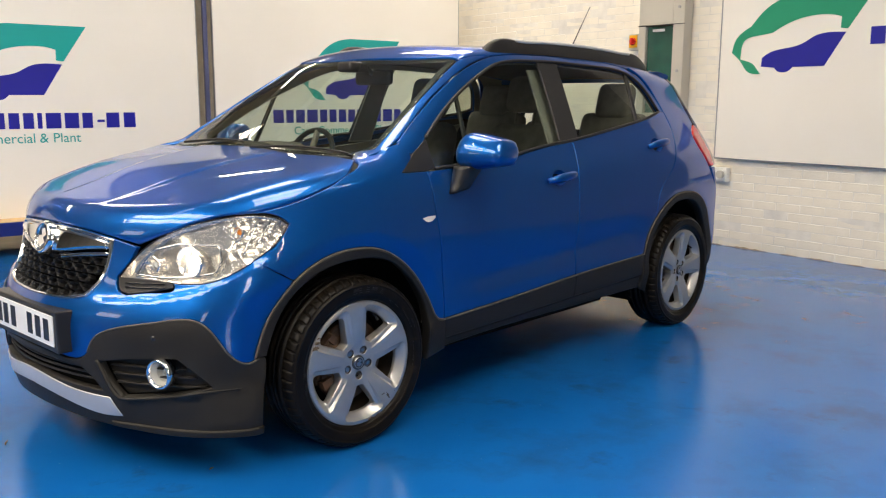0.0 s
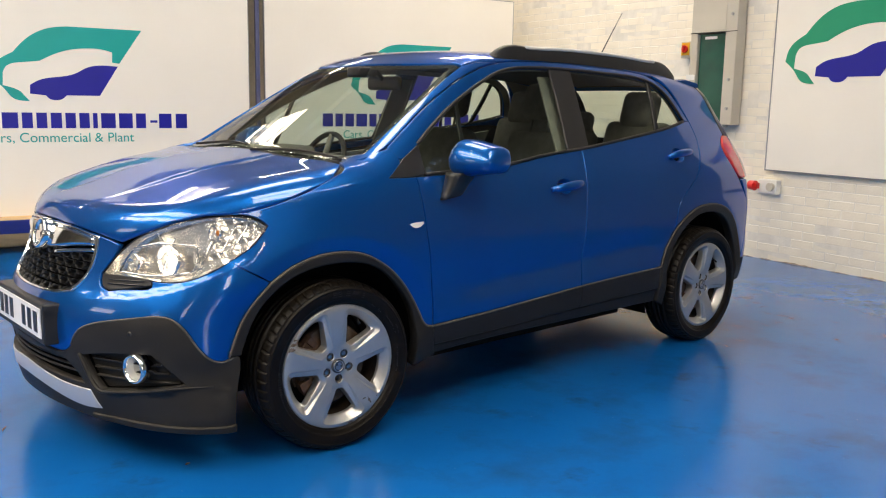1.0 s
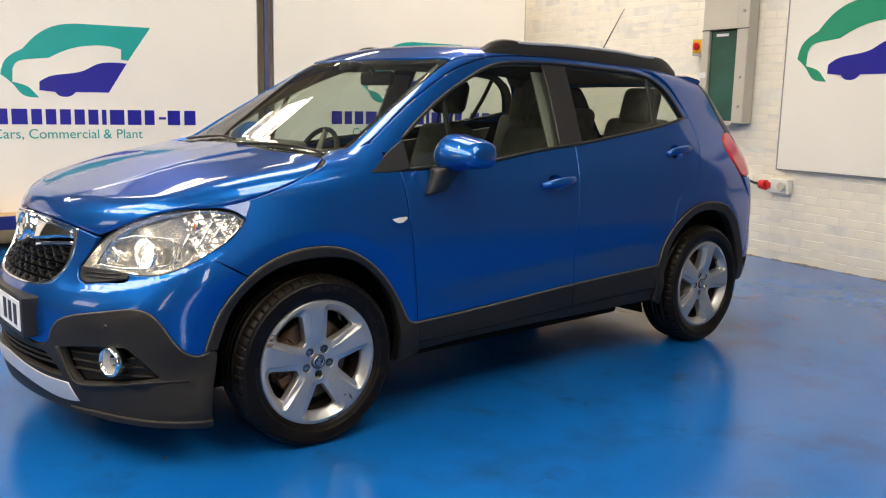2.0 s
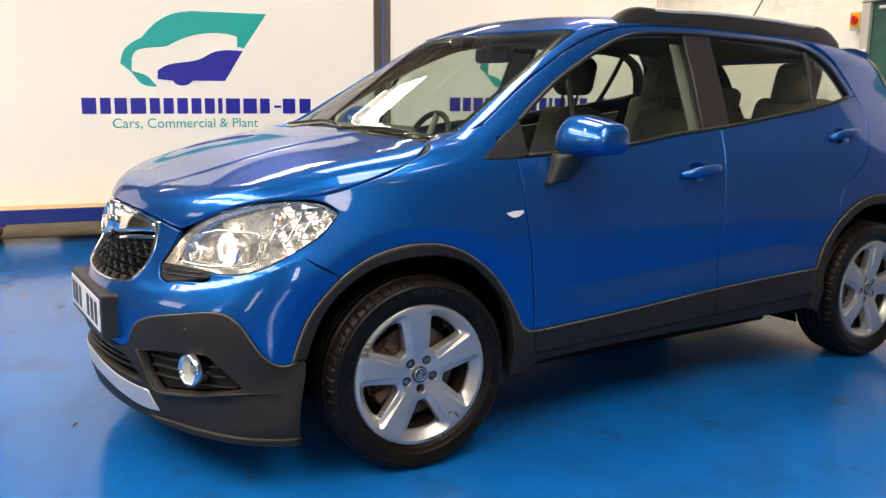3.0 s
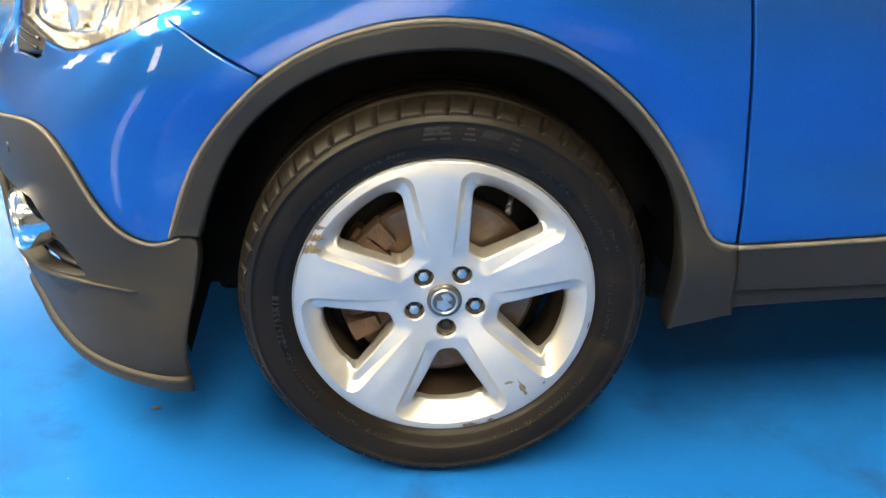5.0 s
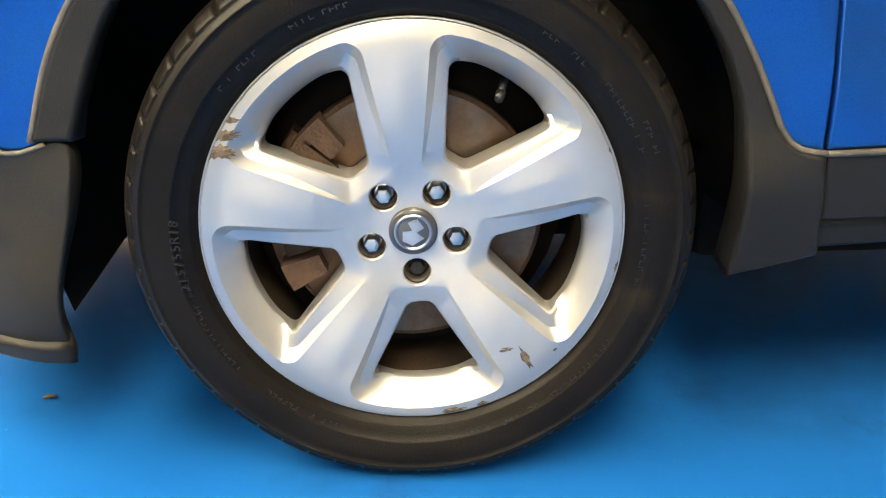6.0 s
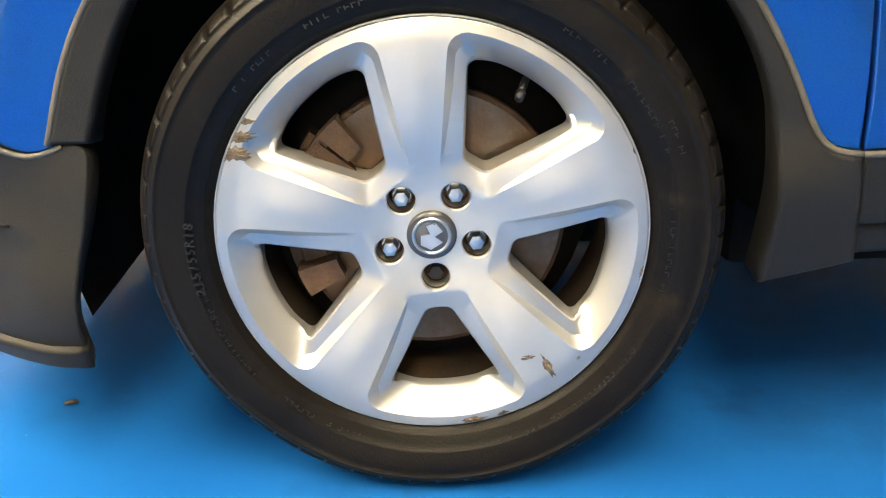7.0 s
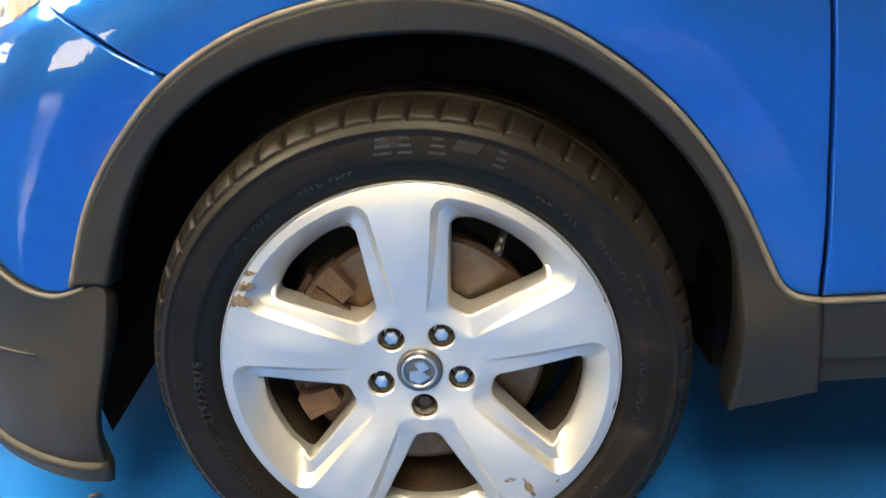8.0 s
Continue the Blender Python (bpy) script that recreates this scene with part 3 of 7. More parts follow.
# unseen windows added on the west to brighten the east wall
for v in (-6.5, 0.5):
    high_window("fill_window_west", (FAR_LEFT + 0.01, v, 3.3), (FAR_LEFT + 0.05, v + 2.6, 4.9), False, WINDOWGLOW)
# another unseen window, added as fill light
high_window("window_south", (-10.2, BACK + 0.01, 1.9), (-8.7, BACK + 0.05, 4.9), True, WINDOWGLOW)
# glowing ribbed door sheet, placed for its reflection on the front wing
high_window("window_south", (-0.7, BACK + 0.01, 1.7), (0.8, BACK + 0.05, 4.7), True, DOORGLOW, 0.25)


def tube_light(u, v):
    lamp = thing("ceiling_light", "slim lit ceiling tube light in white housing", "ceiling light", ROOM @ pose(u, v, TALL - 0.35), group="ceiling lights")
    bm = bmesh.new()
    box(bm, (-0.75, -0.06, 0.0), (0.75, 0.06, 0.07), 0.01)
    part("housing", bm, WHITEPLASTIC, lamp)
    bm = bmesh.new()
    cyl(bm, (-0.72, 0, -0.02), (0.72, 0, -0.02), 0.019, segs=10)
    part("tube", bm, TUBEGLOW, lamp)
    for x in (-0.6, 0.6):
        bm = bmesh.new()
        cyl(bm, (x, 0, 0.07), (x, 0, 0.35), 0.004, segs=6)
        part("hanger", bm, ZINC, lamp)


for u, v in ((-2.2, -4.5), (2.4, -4.5), (-2.2, 0.6), (2.4, 0.6), (-2.2, -10.0), (2.4, -10.0), (-2.6, 8.0), (3.2, 8.0)):
    tube_light(u, v)


# ---- display boards on trolleys ----
VAN = [(0.0, 0.19), (0.04, 0.31), (0.18, 0.41), (0.30, 0.535), (0.46, 0.62), (0.62, 0.645), (1.25, 0.645), (1.045, 0.343), (0.985, 0.351), (0.988, 0.44), (0.90, 0.462), (0.655, 0.452), (0.485, 0.396),
       (0.387, 0.344), (0.27, 0.33), (0.13, 0.296), (0.095, 0.238), (0.088, 0.13), (0.215, 0.086), (0.245, 0.055), (0.292, 0.0), (0.165, 0.022), (0.10, 0.10)]
COUPE = [(0.30, 0.137), (0.296, 0.063), (0.422, 0.051), (0.45, 0.022), (0.503, 0.010), (0.555, 0.022), (0.59, 0.054), (0.868, 0.055), (1.032, 0.317), (0.893, 0.322), (0.768, 0.298), (0.67, 0.245), (0.524, 0.211), (0.38, 0.183)]
VAN_BREAKS, COUPE_BREAKS = (0, 2, 5, 6, 7, 8, 9, 13, 16, 17, 20, 23), (0, 1, 2, 6, 7, 8, 14)
LETTERS = (0.115, 0.085, 0.10, 0.125, 0.085, 0.085, 0.09, 0.085, 0.085, 0.038, 0.125, 0.12, 0.088)


def emblem(parent, u, z, to3d, green, size=1.0, beside=None):
    """The van-over-car emblem, a row of plain bars for the name and the line of words under it."""
    for name, shape, material in (("van_shape", VAN, green), ("car_shape", COUPE, NAVY)):
        breaks = VAN_BREAKS if name == "van_shape" else COUPE_BREAKS
        around = shape + shape[:1]
        pts = loop_pts([around[a:b + 1] for a, b in zip(breaks, breaks[1:])], 0.012, np.array((size, size)))
        bm = bmesh.new()
        flat_shape(bm, [(u + a, z + b) for a, b in pts], 0.002, to3d)
        part(name, bm, material, parent)
    x, z = (u - 0.325 * size, z) if beside is None else beside
    bars = []
    for w in LETTERS:
        bars.append((x, w))
        x += (w + 0.030) * size
    x += 0.01 * size
    bars.append((x, -0.065))
    x += 0.08 * size
    bars += [(x, 0.115), (x + 0.155 * size, 0.105)]
    for a, w in bars:
        if beside and a > 0.78:
            continue
        tall = 0.134 if w > 0 else 0.022
        low = -0.232 if w > 0 else -0.182
        w = abs(w)
        bm = bmesh.new()
        prism(bm, [(a, z + low * size), (a + w * size, z + low * size), (a + w * size, z + (low + tall) * size), (a, z + (low + tall) * size)], 0.002, to3d)
        part("name_bar", bm, NAVY, parent)


def lettering(name, body_text, size, material, parent, m, depth=0.001, align="LEFT"):
    """Words in the built-in font as a thin mesh."""
    cu = bpy.data.curves.new(name, "FONT")
    cu.body, cu.size, cu.extrude, cu.align_x = body_text, size, depth, align
    ob = bpy.data.objects.new(name, cu)
    scene.collection.objects.link(ob)
    me = bpy.data.meshes.new_from_object(ob.evaluated_get(bpy.context.evaluated_depsgraph_get()))
    bpy.data.objects.remove(ob)
    bpy.data.curves.remove(cu)
    me.materials.clear()
    me.materials.append(material)
    made = new(name, me)
    made.parent = parent
    made.matrix_local = m
    return made


def castor(parent, x, y, turn, brake=False):
    """A swivel castor with a red tread; its top plate meets the trolley."""
    m = pose(x, y, 0, 0, 0, turn)
    bm = bmesh.new()
    lathe(bm, [(0.028, -0.016), (0.05, -0.018), (0.0625, -0.014), (0.0625, 0.014), (0.05, 0.018), (0.028, 0.016)], "Y", 24)
    bmesh.ops.translate(bm, verts=bm.verts[:], vec=(0.035, 0, 0.0625))
    wheel = part("castor", bm, REDWHEEL, parent, "red-treaded castor on a zinc fork", True, m)
    wheel.matrix_local = m
    bm = bmesh.new()
    lathe(bm, [(0.0, -0.019), (0.03, -0.019), (0.045, -0.015), (0.045, 0.015), (0.03, 0.019), (0.0, 0.019)], "Y", 20)
    bmesh.ops.translate(bm, verts=bm.verts[:], vec=(0.035, 0, 0.0625))
    part("hub", bm, ZINC, wheel, smooth=True)
    bm = bmesh.new()
    for s in (-1, 1):
        prism(bm, [(0.02, 0.05), (0.05, 0.05), (0.045, 0.10), (0.03, 0.145), (-0.045, 0.145), (-0.045, 0.12)], 0.004, lambda a, b, d, s=s: (a, s * (0.022 + d), b))
    box(bm, (-0.05, -0.03, 0.14), (0.04, 0.03, 0.150), 0.002)
    box(bm, (-0.055, -0.045, 0.158), (0.05, 0.045, 0.166), 0.002)
    cyl(bm, (0, 0, 0.148), (0, 0, 0.16), 0.026, segs=16)
    part("fork", bm, ZINC, wheel)


def trolley(name, u0, u1, front, depth, m, label, turns):
    """A low plywood-topped trolley with a navy steel rim on castors."""
    t = thing(name, label, "trolley", m, group="display trolleys")
    bm = bmesh.new()
    box(bm, (u0, front, 0.285), (u1, front + depth, 0.305), 0.003)
    part("deck", bm, WOOD, t, "pale plywood deck")
    for lo, hi in (((u0, front - 0.02, 0.185), (u1, front, 0.300)), ((u0, front + depth, 0.185), (u1, front + depth + 0.02, 0.300)), ((u0 - 0.02, front - 0.02, 0.185), (u0, front + depth + 0.02, 0.300)), ((u1, front - 0.02, 0.185), (u1 + 0.02, front + depth + 0.02, 0.300))):
        bm = bmesh.new()
        box(bm, lo, hi, 0.004)
        part("rim", bm, STEELBLUE, t)
    for x, y, a in turns:
        castor(t, x, y, a)
    # castor plates meet the underside
    for x, y, a in turns:
        bm = bmesh.new()
        box(bm, (x - 0.09, y - 0.085, 0.166), (x + 0.09, y + 0.085, 0.286), 0.003)
        part("corner_block", bm, STEELBLUE, t)
    return t


def board(name, u0, u1, top, m, label, z0=0.306, v=BOARD_V, thick=0.03):
    b = thing(name, label, "display board", m, group="display boards")
    bm = bmesh.new()
    box(bm, (u0, v, z0), (u1, v + thick, top), 0.002)
    part("panel", bm, BOARD, b)
    for lo, hi in (((u0 - 0.006, v - 0.003, z0), (u0, v + thick + 0.003, top)), ((u1, v - 0.003, z0), (u1 + 0.006, v + thick + 0.003, top)), ((u0 - 0.006, v - 0.003, top), (u1 + 0.006, v + thick + 0.003, top + 0.006))):
        bm = bmesh.new()
        box(bm, lo, hi)
        part("edge_strip", bm, EDGEGREY, b)
    return b


FRONT = BOARD_V - 0.21
trolley("display_trolley", -1.66, 1.76, FRONT, 0.62, ROOM, "low navy steel trolley with plywood deck on red castors", ((-1.53, FRONT + 0.09, 170), (1.62, FRONT + 0.09, 20), (-1.53, FRONT + 0.53, 200), (1.62, FRONT + 0.53, 60)))
trolley("display_trolley", 1.96, 4.97, FRONT, 0.62, ROOM, "low navy steel trolley with plywood deck behind the car", ((2.1, FRONT + 0.09, 10), (4.8, FRONT + 0.09, 160), (2.1, FRONT + 0.53, 30), (4.8, FRONT + 0.53, 0)))
board_a = board("display_board", -1.665, 1.775, 2.51, ROOM, "tall white display board with teal van emblem and navy name")
board_b = board("display_board", 1.945, 4.985, 2.51, ROOM, "tall white display board with teal van emblem behind the car")
flat_a = lambda a, b, d: (a, BOARD_V - 0.001 - d, b)
emblem(board_a, -0.485, 1.298, flat_a, TEAL)
emblem(board_b, 2.888, 1.315, flat_a, TEAL)
for b, u, z in ((board_a, -0.578, 0.945), (board_b, 2.795, 0.962)):
    for word in ("Cars,", "Commercial", "&", "Plant"):
        ob = lettering("caption", word, 0.118, TEAL, b, pose(u, BOARD_V - 0.0025, z, 90, 0, 0))
        u += max(q.co.x for q in ob.data.vertices) + 0.036

# upright post in the gap between the boards
post = thing("support_post", "slim navy steel upright between two display boards", "post", ROOM @ pose(1.885, BOARD_V + 0.05, 0))
bm = bmesh.new()
box(bm, (-0.02, -0.02, 0), (0.02, 0.02, 2.6), 0.003)
part("upright", bm, POSTBLUE, post)
bm = bmesh.new()
box(bm, (-0.06, -0.06, 0), (0.06, 0.06, 0.008), 0.002)
part("foot_plate", bm, STEELBLUE, post)

# the next trolley and board, turned towards the camera
SIDE_M = ROOM @ pose(-1.71, FRONT + 0.06, 0, 0, 0, 24)
trolley("display_trolley", -2.6, -0.03, 0.0, 1.1, SIDE_M, "low navy steel trolley with plywood deck, set askew", ((-0.15, 0.09, -70), (-2.4, 0.09, 20), (-0.15, 1.0, 0), (-2.4, 1.0, 40)))
board_c = board("display_board", -2.6, -0.16, 2.5, SIDE_M, "tall white display board with navy foot, set askew", 0.306, 0.88)
bm = bmesh.new()
prism(bm, [(-0.16, 0.306), (-0.02, 0.306), (-0.10, 0.62), (-0.16, 0.66)], 0.03, lambda a, b, d: (a, 0.88 + d, b))
part("end_bracket", bm, STEELBLUE, board_c)


# ---- brick wall with its fittings ----
def brick_wall():
    w = slab("wall_east", (WALL_U - 0.001, -1.0, 0), (WALL_U + 0.25, FAR, TALL), MORTAR, "white painted brick wall, stained along its foot", "wall")
    pitch, course, gap = 0.225, 0.075, 0.005
    shapes = []
    for k in range(8):
        bm = bmesh.new()
        box(bm, (-0.03, gap / 2, gap / 2), (0.006 + random.uniform(-0.0015, 0.0015), pitch - gap / 2, course - gap / 2), 0.003, segs=1)
        for q in bm.verts:
            q.co += Vector((random.uniform(-0.0012, 0.0012), random.uniform(-0.0015, 0.0015), random.uniform(-0.0015, 0.0015)))
        me = bpy.data.meshes.new("brick")
        bmesh.ops.recalc_face_normals(bm, faces=bm.faces[:])
        bm.to_mesh(me)
        bm.free()
        me.materials.append(BRICK)
        shapes.append(me)
    rest_v, rest_f = [], []
    for row in range(int(2.9 / course)):
        for col in range(-4, 24):
            v = col * pitch + (pitch / 2 if row % 2 else 0)
            z = row * course
            me = random.choice(shapes)
            if -0.95 < v < 2.1 and z < 1.72 and not (-0.6 < v < 0.9 and z > 0.85):
                ob = new("brick", me)
                ob.parent = w
                ob.matrix_local = Matrix.Translation((WALL_U + 0.004, v, z)) @ pose(0, 0, 0, 0, 0, 180) @ Matrix.Translation((0, -pitch, 0))
            else:
                k = len(rest_v)
                rest_v += [(WALL_U + 0.004 - q.co.x, v + pitch - q.co.y, z + q.co.z) for q in me.vertices]
                rest_f += [tuple(k + i for i in p.vertices) for p in me.polygons]
    ob = mesh_ob("bricks", rest_v, rest_f, BRICK, w, smooth=False)
    ob["kind"] = "stuff"
    flaked_foot(w)


def flaked_foot(w):
    """Brown patches where the paint has come off along the foot of the wall."""
    rng = random.Random(21)
    v = -0.95
    while v < 2.3:
        long, tall = rng.uniform(0.10, 0.45), rng.uniform(0.005, 0.020)
        n = 14
        top = [(v + long * i / n, tall * rng.uniform(0.35, 1.0) * math.sin(math.pi * (i + 0.4) / (n + 0.8)) + 0.002) for i in range(n + 1)]
        bm = bmesh.new()
        prism(bm, [(v + long, 0.0), (v, 0.0)] + top, 0.003, lambda a, b, d: (WALL_U - 0.0045 - d, a, b))
        part("flaked_patch", bm, FLAKED, w, "bare brown patch of flaked paint")
        v += long + rng.uniform(0.01, 0.12)


def wall_board():
    b = thing("wall_board", "white board with green van emblem fixed on brick wall", "display board", ROOM)
    u = WALL_U - 0.045
    bm = bmesh.new()
    box(bm, (u, -0.95, 0.812), (u + 0.022, 1.185, 2.5), 0.002)
    part("panel", bm, BOARD, b)
    bm = bmesh.new()
    box(bm, (u - 0.004, -0.95, 0.802), (u + 0.026, 1.185, 0.811))
    part("edge_strip", bm, EDGEGREY, b)
    bm = bmesh.new()
    box(bm, (u - 0.004, 1.1855, 0.802), (u + 0.026, 1.193, 2.5))
    part("edge_strip", bm, EDGEGREY, b)
    flat = lambda a, z, d: (u - 0.001 - d, -a, z)
    emblem(b, -1.066, 1.556, flat, GREENVINYL, beside=(0.165, 2.0))


def cabinet():
    """A tall beige switch cabinet with a dark green door leaf and a red isolator beside it."""
    c = thing("switch_cabinet", "beige steel cabinet with dark green glazed door on wall", "cabinet", ROOM @ pose(0, 0.18, 0.04))
    u0 = WALL_U - 0.14
    for lo, hi, bev in (((u0, 1.345, 1.15), (WALL_U - 0.017, 1.47, 3.0), 0.006), ((u0, 1.47, 1.99), (WALL_U - 0.017, 1.87, 3.0), 0.006), ((u0, 1.79, 1.15), (WALL_U - 0.017, 1.87, 1.985), 0.004), ((u0, 1.47, 1.13), (WALL_U - 0.017, 1.79, 1.165), 0.004), ((WALL_U - 0.05, 1.47, 1.165), (WALL_U - 0.017, 1.79, 1.985), 0.0)):
        bm = bmesh.new()
        box(bm, lo, hi, bev)
        part("body", bm, CABGREY, c)
    bm = bmesh.new()
    box(bm, (u0 + 0.03, 1.475, 1.17), (u0 + 0.045, 1.785, 1.98), 0.003)
    door = part("door", bm, CABGREEN, c, "dark green glazed door")
    bm = bmesh.new()
    box(bm, (u0 + 0.022, 1.58, 1.93), (u0 + 0.0255, 1.72, 1.955))
    part("name_plate", bm, PLATEWHITE, door)
    for z in (1.56, 2.14, 1.30):
        bm = bmesh.new()
        cyl(bm, (u0 - 0.012, 1.40, z), (u0 + 0.002, 1.40, z), 0.014, segs=14)
        part("lock", bm, ZINC, c)
    bm = bmesh.new()
    box(bm, (u0 - 0.004, 1.80, 1.56), (u0 + 0.001, 1.90, 1.61), 0.001)
    part("tag", bm, PLATEWHITE, c)
    bm = bmesh.new()
    box(bm, (u0 - 0.003, 1.34, 1.985), (u0 + 0.002, 1.875, 1.992))
    part("seam", bm, INK, c)
    s = thing("isolator_switch", "red rotary isolator on yellow and grey box", "switch", ROOM)
    bm = bmesh.new()
    box(bm, (WALL_U - 0.10, 2.07, 1.81), (WALL_U - 0.017, 2.205, 1.965), 0.006)
    part("case", bm, CABGREY, s)
    bm = bmesh.new()
    box(bm, (WALL_U - 0.106, 2.095, 1.835), (WALL_U - 0.1005, 2.195, 1.955), 0.002)
    part("face_plate", bm, YELLOW, s)
    bm = bmesh.new()
    cyl(bm, (WALL_U - 0.125, 2.145, 1.895), (WALL_U - 0.106, 2.145, 1.895), 0.034, 0.036, 24)
    box(bm, (WALL_U - 0.145, 2.135, 1.862), (WALL_U - 0.125, 2.155, 1.928), 0.004)
    part("knob", bm, RED, s)
    k = thing("power_socket", "white industrial socket box with red plug on brick wall", "socket", ROOM)
    bm = bmesh.new()
    box(bm, (WALL_U - 0.085, 1.03, 0.60), (WALL_U - 0.017, 1.22, 0.725), 0.008)
    part("box", bm, WHITEPLASTIC, k)
    bm = bmesh.new()
    cyl(bm, (WALL_U - 0.115, 1.08, 0.665), (WALL_U - 0.085, 1.08, 0.665), 0.036, segs=20)
    part("outlet", bm, CABGREY, k)
    bm = bmesh.new()
    cyl(bm, (WALL_U - 0.11, 1.23, 0.665), (WALL_U - 0.11, 1.29, 0.668), 0.045, 0.04, 20)
    box(bm, (WALL_U - 0.13, 1.2, 0.64), (WALL_U - 0.086, 1.24, 0.69), 0.004)
    part("plug", bm, RED, k)
    bm = bmesh.new()
    tube(bm, [(WALL_U - 0.11, 1.28, 0.668), (WALL_U - 0.10, 1.36, 0.672), (WALL_U - 0.07, 1.46, 0.690), (WALL_U - 0.045, 1.6, 0.70), (WALL_U - 0.04, 2.6, 0.71)], 0.012)
    part("cable", bm, CABLE, k, smooth=True)


wall_board()
cabinet()


# ---- the white van beyond the boards ----
def van():
    m = ROOM @ pose(-3.45, 7.95, 0, 0, 0, 8)
    t = thing("van", "white van with yellow and black bands parked behind boards", "van", m)

    def at(a, b, d):
        return (a, d, b)

    bm = bmesh.new()
    arch = [(1.02 + 0.40 * math.cos(a), 0.36 + 0.40 * math.sin(a)) for a in np.linspace(math.pi, 0, 17)]
    prism(bm, [(-2.5, 0.35)] + arch + [(2.0, 0.36), (2.35, 0.5), (2.38, 0.80), (2.30, 1.03), (-2.5, 1.03)], 1.7, at)
    bmesh.ops.triangulate(bm, faces=[f for f in bm.faces if len(f.verts) > 4])
    body_ob = part("body", bm, VANWHITE, t)
    bm = bmesh.new()
    prism(bm, [(-2.5, 1.03), (2.30, 1.03), (1.95, 1.30), (1.2, 2.05), (-2.5, 2.15)], 1.66, lambda a, b, d: (a, d + 0.02, b))
    part("cab", bm, YELLOW, t, "yellow upper body")
    bm = bmesh.new()
    prism(bm, [(-2.5, 1.24), (2.0, 1.24), (1.83, 1.45), (-2.5, 1.45)], 0.01, lambda a, b, d: (a, 0.012 - d, b))
    part("band", bm, INK, t, "black band")
    for k in range(3):
        bm = bmesh.new()
        x = 0.62 + 0.16 * k
        prism(bm, [(x, 1.30), (x + 0.12, 1.30), (x + 0.12, 1.40), (x, 1.40)], 0.004, lambda a, b, d: (a, 0.0015 - d, b))
        part("name_bar", bm, PLATEWHITE, t)
    bm = bmesh.new()
    outer = [(1.02 + 0.435 * math.cos(a), 0.36 + 0.435 * math.sin(a)) for a in np.linspace(-0.1, math.pi + 0.1, 22)]
    inner = [(1.02 + 0.385 * math.cos(a), 0.36 + 0.385 * math.sin(a)) for a in np.linspace(math.pi + 0.1, -0.1, 22)]
    flat_shape(bm, outer + inner, 0.03, lambda a, b, d: (a, 0.012 - d, b))
    part("arch_trim", bm, BLACK, t)
    bm = bmesh.new()
    lathe(bm, [(0.20, 0.03), (0.21, -0.005), (0.26, -0.02), (0.315, 0.0), (0.325, 0.05), (0.325, 0.18), (0.20, 0.18)], "Y", 40)
    bmesh.ops.translate(bm, verts=bm.verts[:], vec=(1.02, 0.05, 0.325))
    tyre = part("wheel", bm, TYRE, t, smooth=True)
    bm = bmesh.new()
    lathe(bm, [(0.0, -0.02), (0.05, -0.022), (0.065, -0.012), (0.08, -0.006), (0.15, -0.014), (0.19, -0.008), (0.207, 0.012)], "Y", 40)
    bmesh.ops.translate(bm, verts=bm.verts[:], vec=(1.02, 0.05, 0.325))
    part("hub_cap", bm, SKIDSILVER, tyre, "silver hub cap with ring of holes", True)
    for k in range(9):
        bm = bmesh.new()
        a = 2 * math.pi * (k + 0.5) / 9
        cyl(bm, (1.02 + 0.165 * math.cos(a), 0.034, 0.325 + 0.165 * math.sin(a)), (1.02 + 0.165 * math.cos(a), 0.042, 0.325 + 0.165 * math.sin(a)), 0.018, segs=10)
        part("vent_hole", bm, INK, tyre)
    bm = bmesh.new()
    box(bm, (1.02 - 0.42, 0.28, 0.0), (1.02 + 0.42, 1.4, 0.74))
    part("arch_liner", bm, DARK, t)
    bm = bmesh.new()
    box(bm, (0.80, -0.008, 0.88), (0.85, 0.001, 0.91), 0.002)
    part("side_marker", bm, AMBER, t)


van()

# ---- the car ----
car = thing("car", "blue crossover car with grey cladding parked on blue floor", "car")

# design lines, left side
ARCH_F = [(-0.432, 0.430), (-0.385, 0.55), (-0.321, 0.638), (-0.269, 0.688), (-0.19, 0.736), (-0.08, 0.770), (0.023, 0.776), (0.115, 0.760), (0.21, 0.712), (0.295, 0.643), (0.365, 0.553), (0.412, 0.465), (0.440, 0.425), (0.476, 0.418)]
ARCH_F_IN = [(-0.385, 0.43), (-0.345, 0.534), (-0.282, 0.627), (-0.159, 0.707), (-0.024, 0.733), (0.08, 0.730), (0.164, 0.706), (0.254, 0.645), (0.323, 0.570), (0.368, 0.485), (0.385, 0.40), (0.388, 0.33), (0.386, 0.256)]
ARCH_R = [(2.115, 0.486), (2.15, 0.57), (2.215, 0.667), (2.31, 0.742), (2.43, 0.788), (2.561, 0.800), (2.70, 0.785), (2.82, 0.735), (2.92, 0.65), (2.99, 0.54), (3.03, 0.43)]
ARCH_R_IN = [(2.175, 0.26), (2.18, 0.40), (2.205, 0.52), (2.265, 0.625), (2.35, 0.70), (2.45, 0.743), (2.561, 0.755), (2.68, 0.74), (2.78, 0.695), (2.87, 0.615), (2.93, 0.52), (2.965, 0.40), (2.97, 0.30)]
DOOR_F = [(0.400, 1.045), (0.415, 0.907), (0.440, 0.75), (0.464, 0.587), (0.476, 0.418)]
DOOR_B = [(1.485, 1.10), (1.463, 1.003), (1.447, 0.745), (1.440, 0.466)]
DOOR_R = [(2.518, 1.265), (2.537, 1.174), (2.511, 1.08), (2.40, 0.943), (2.25, 0.82), (2.225, 0.675)]
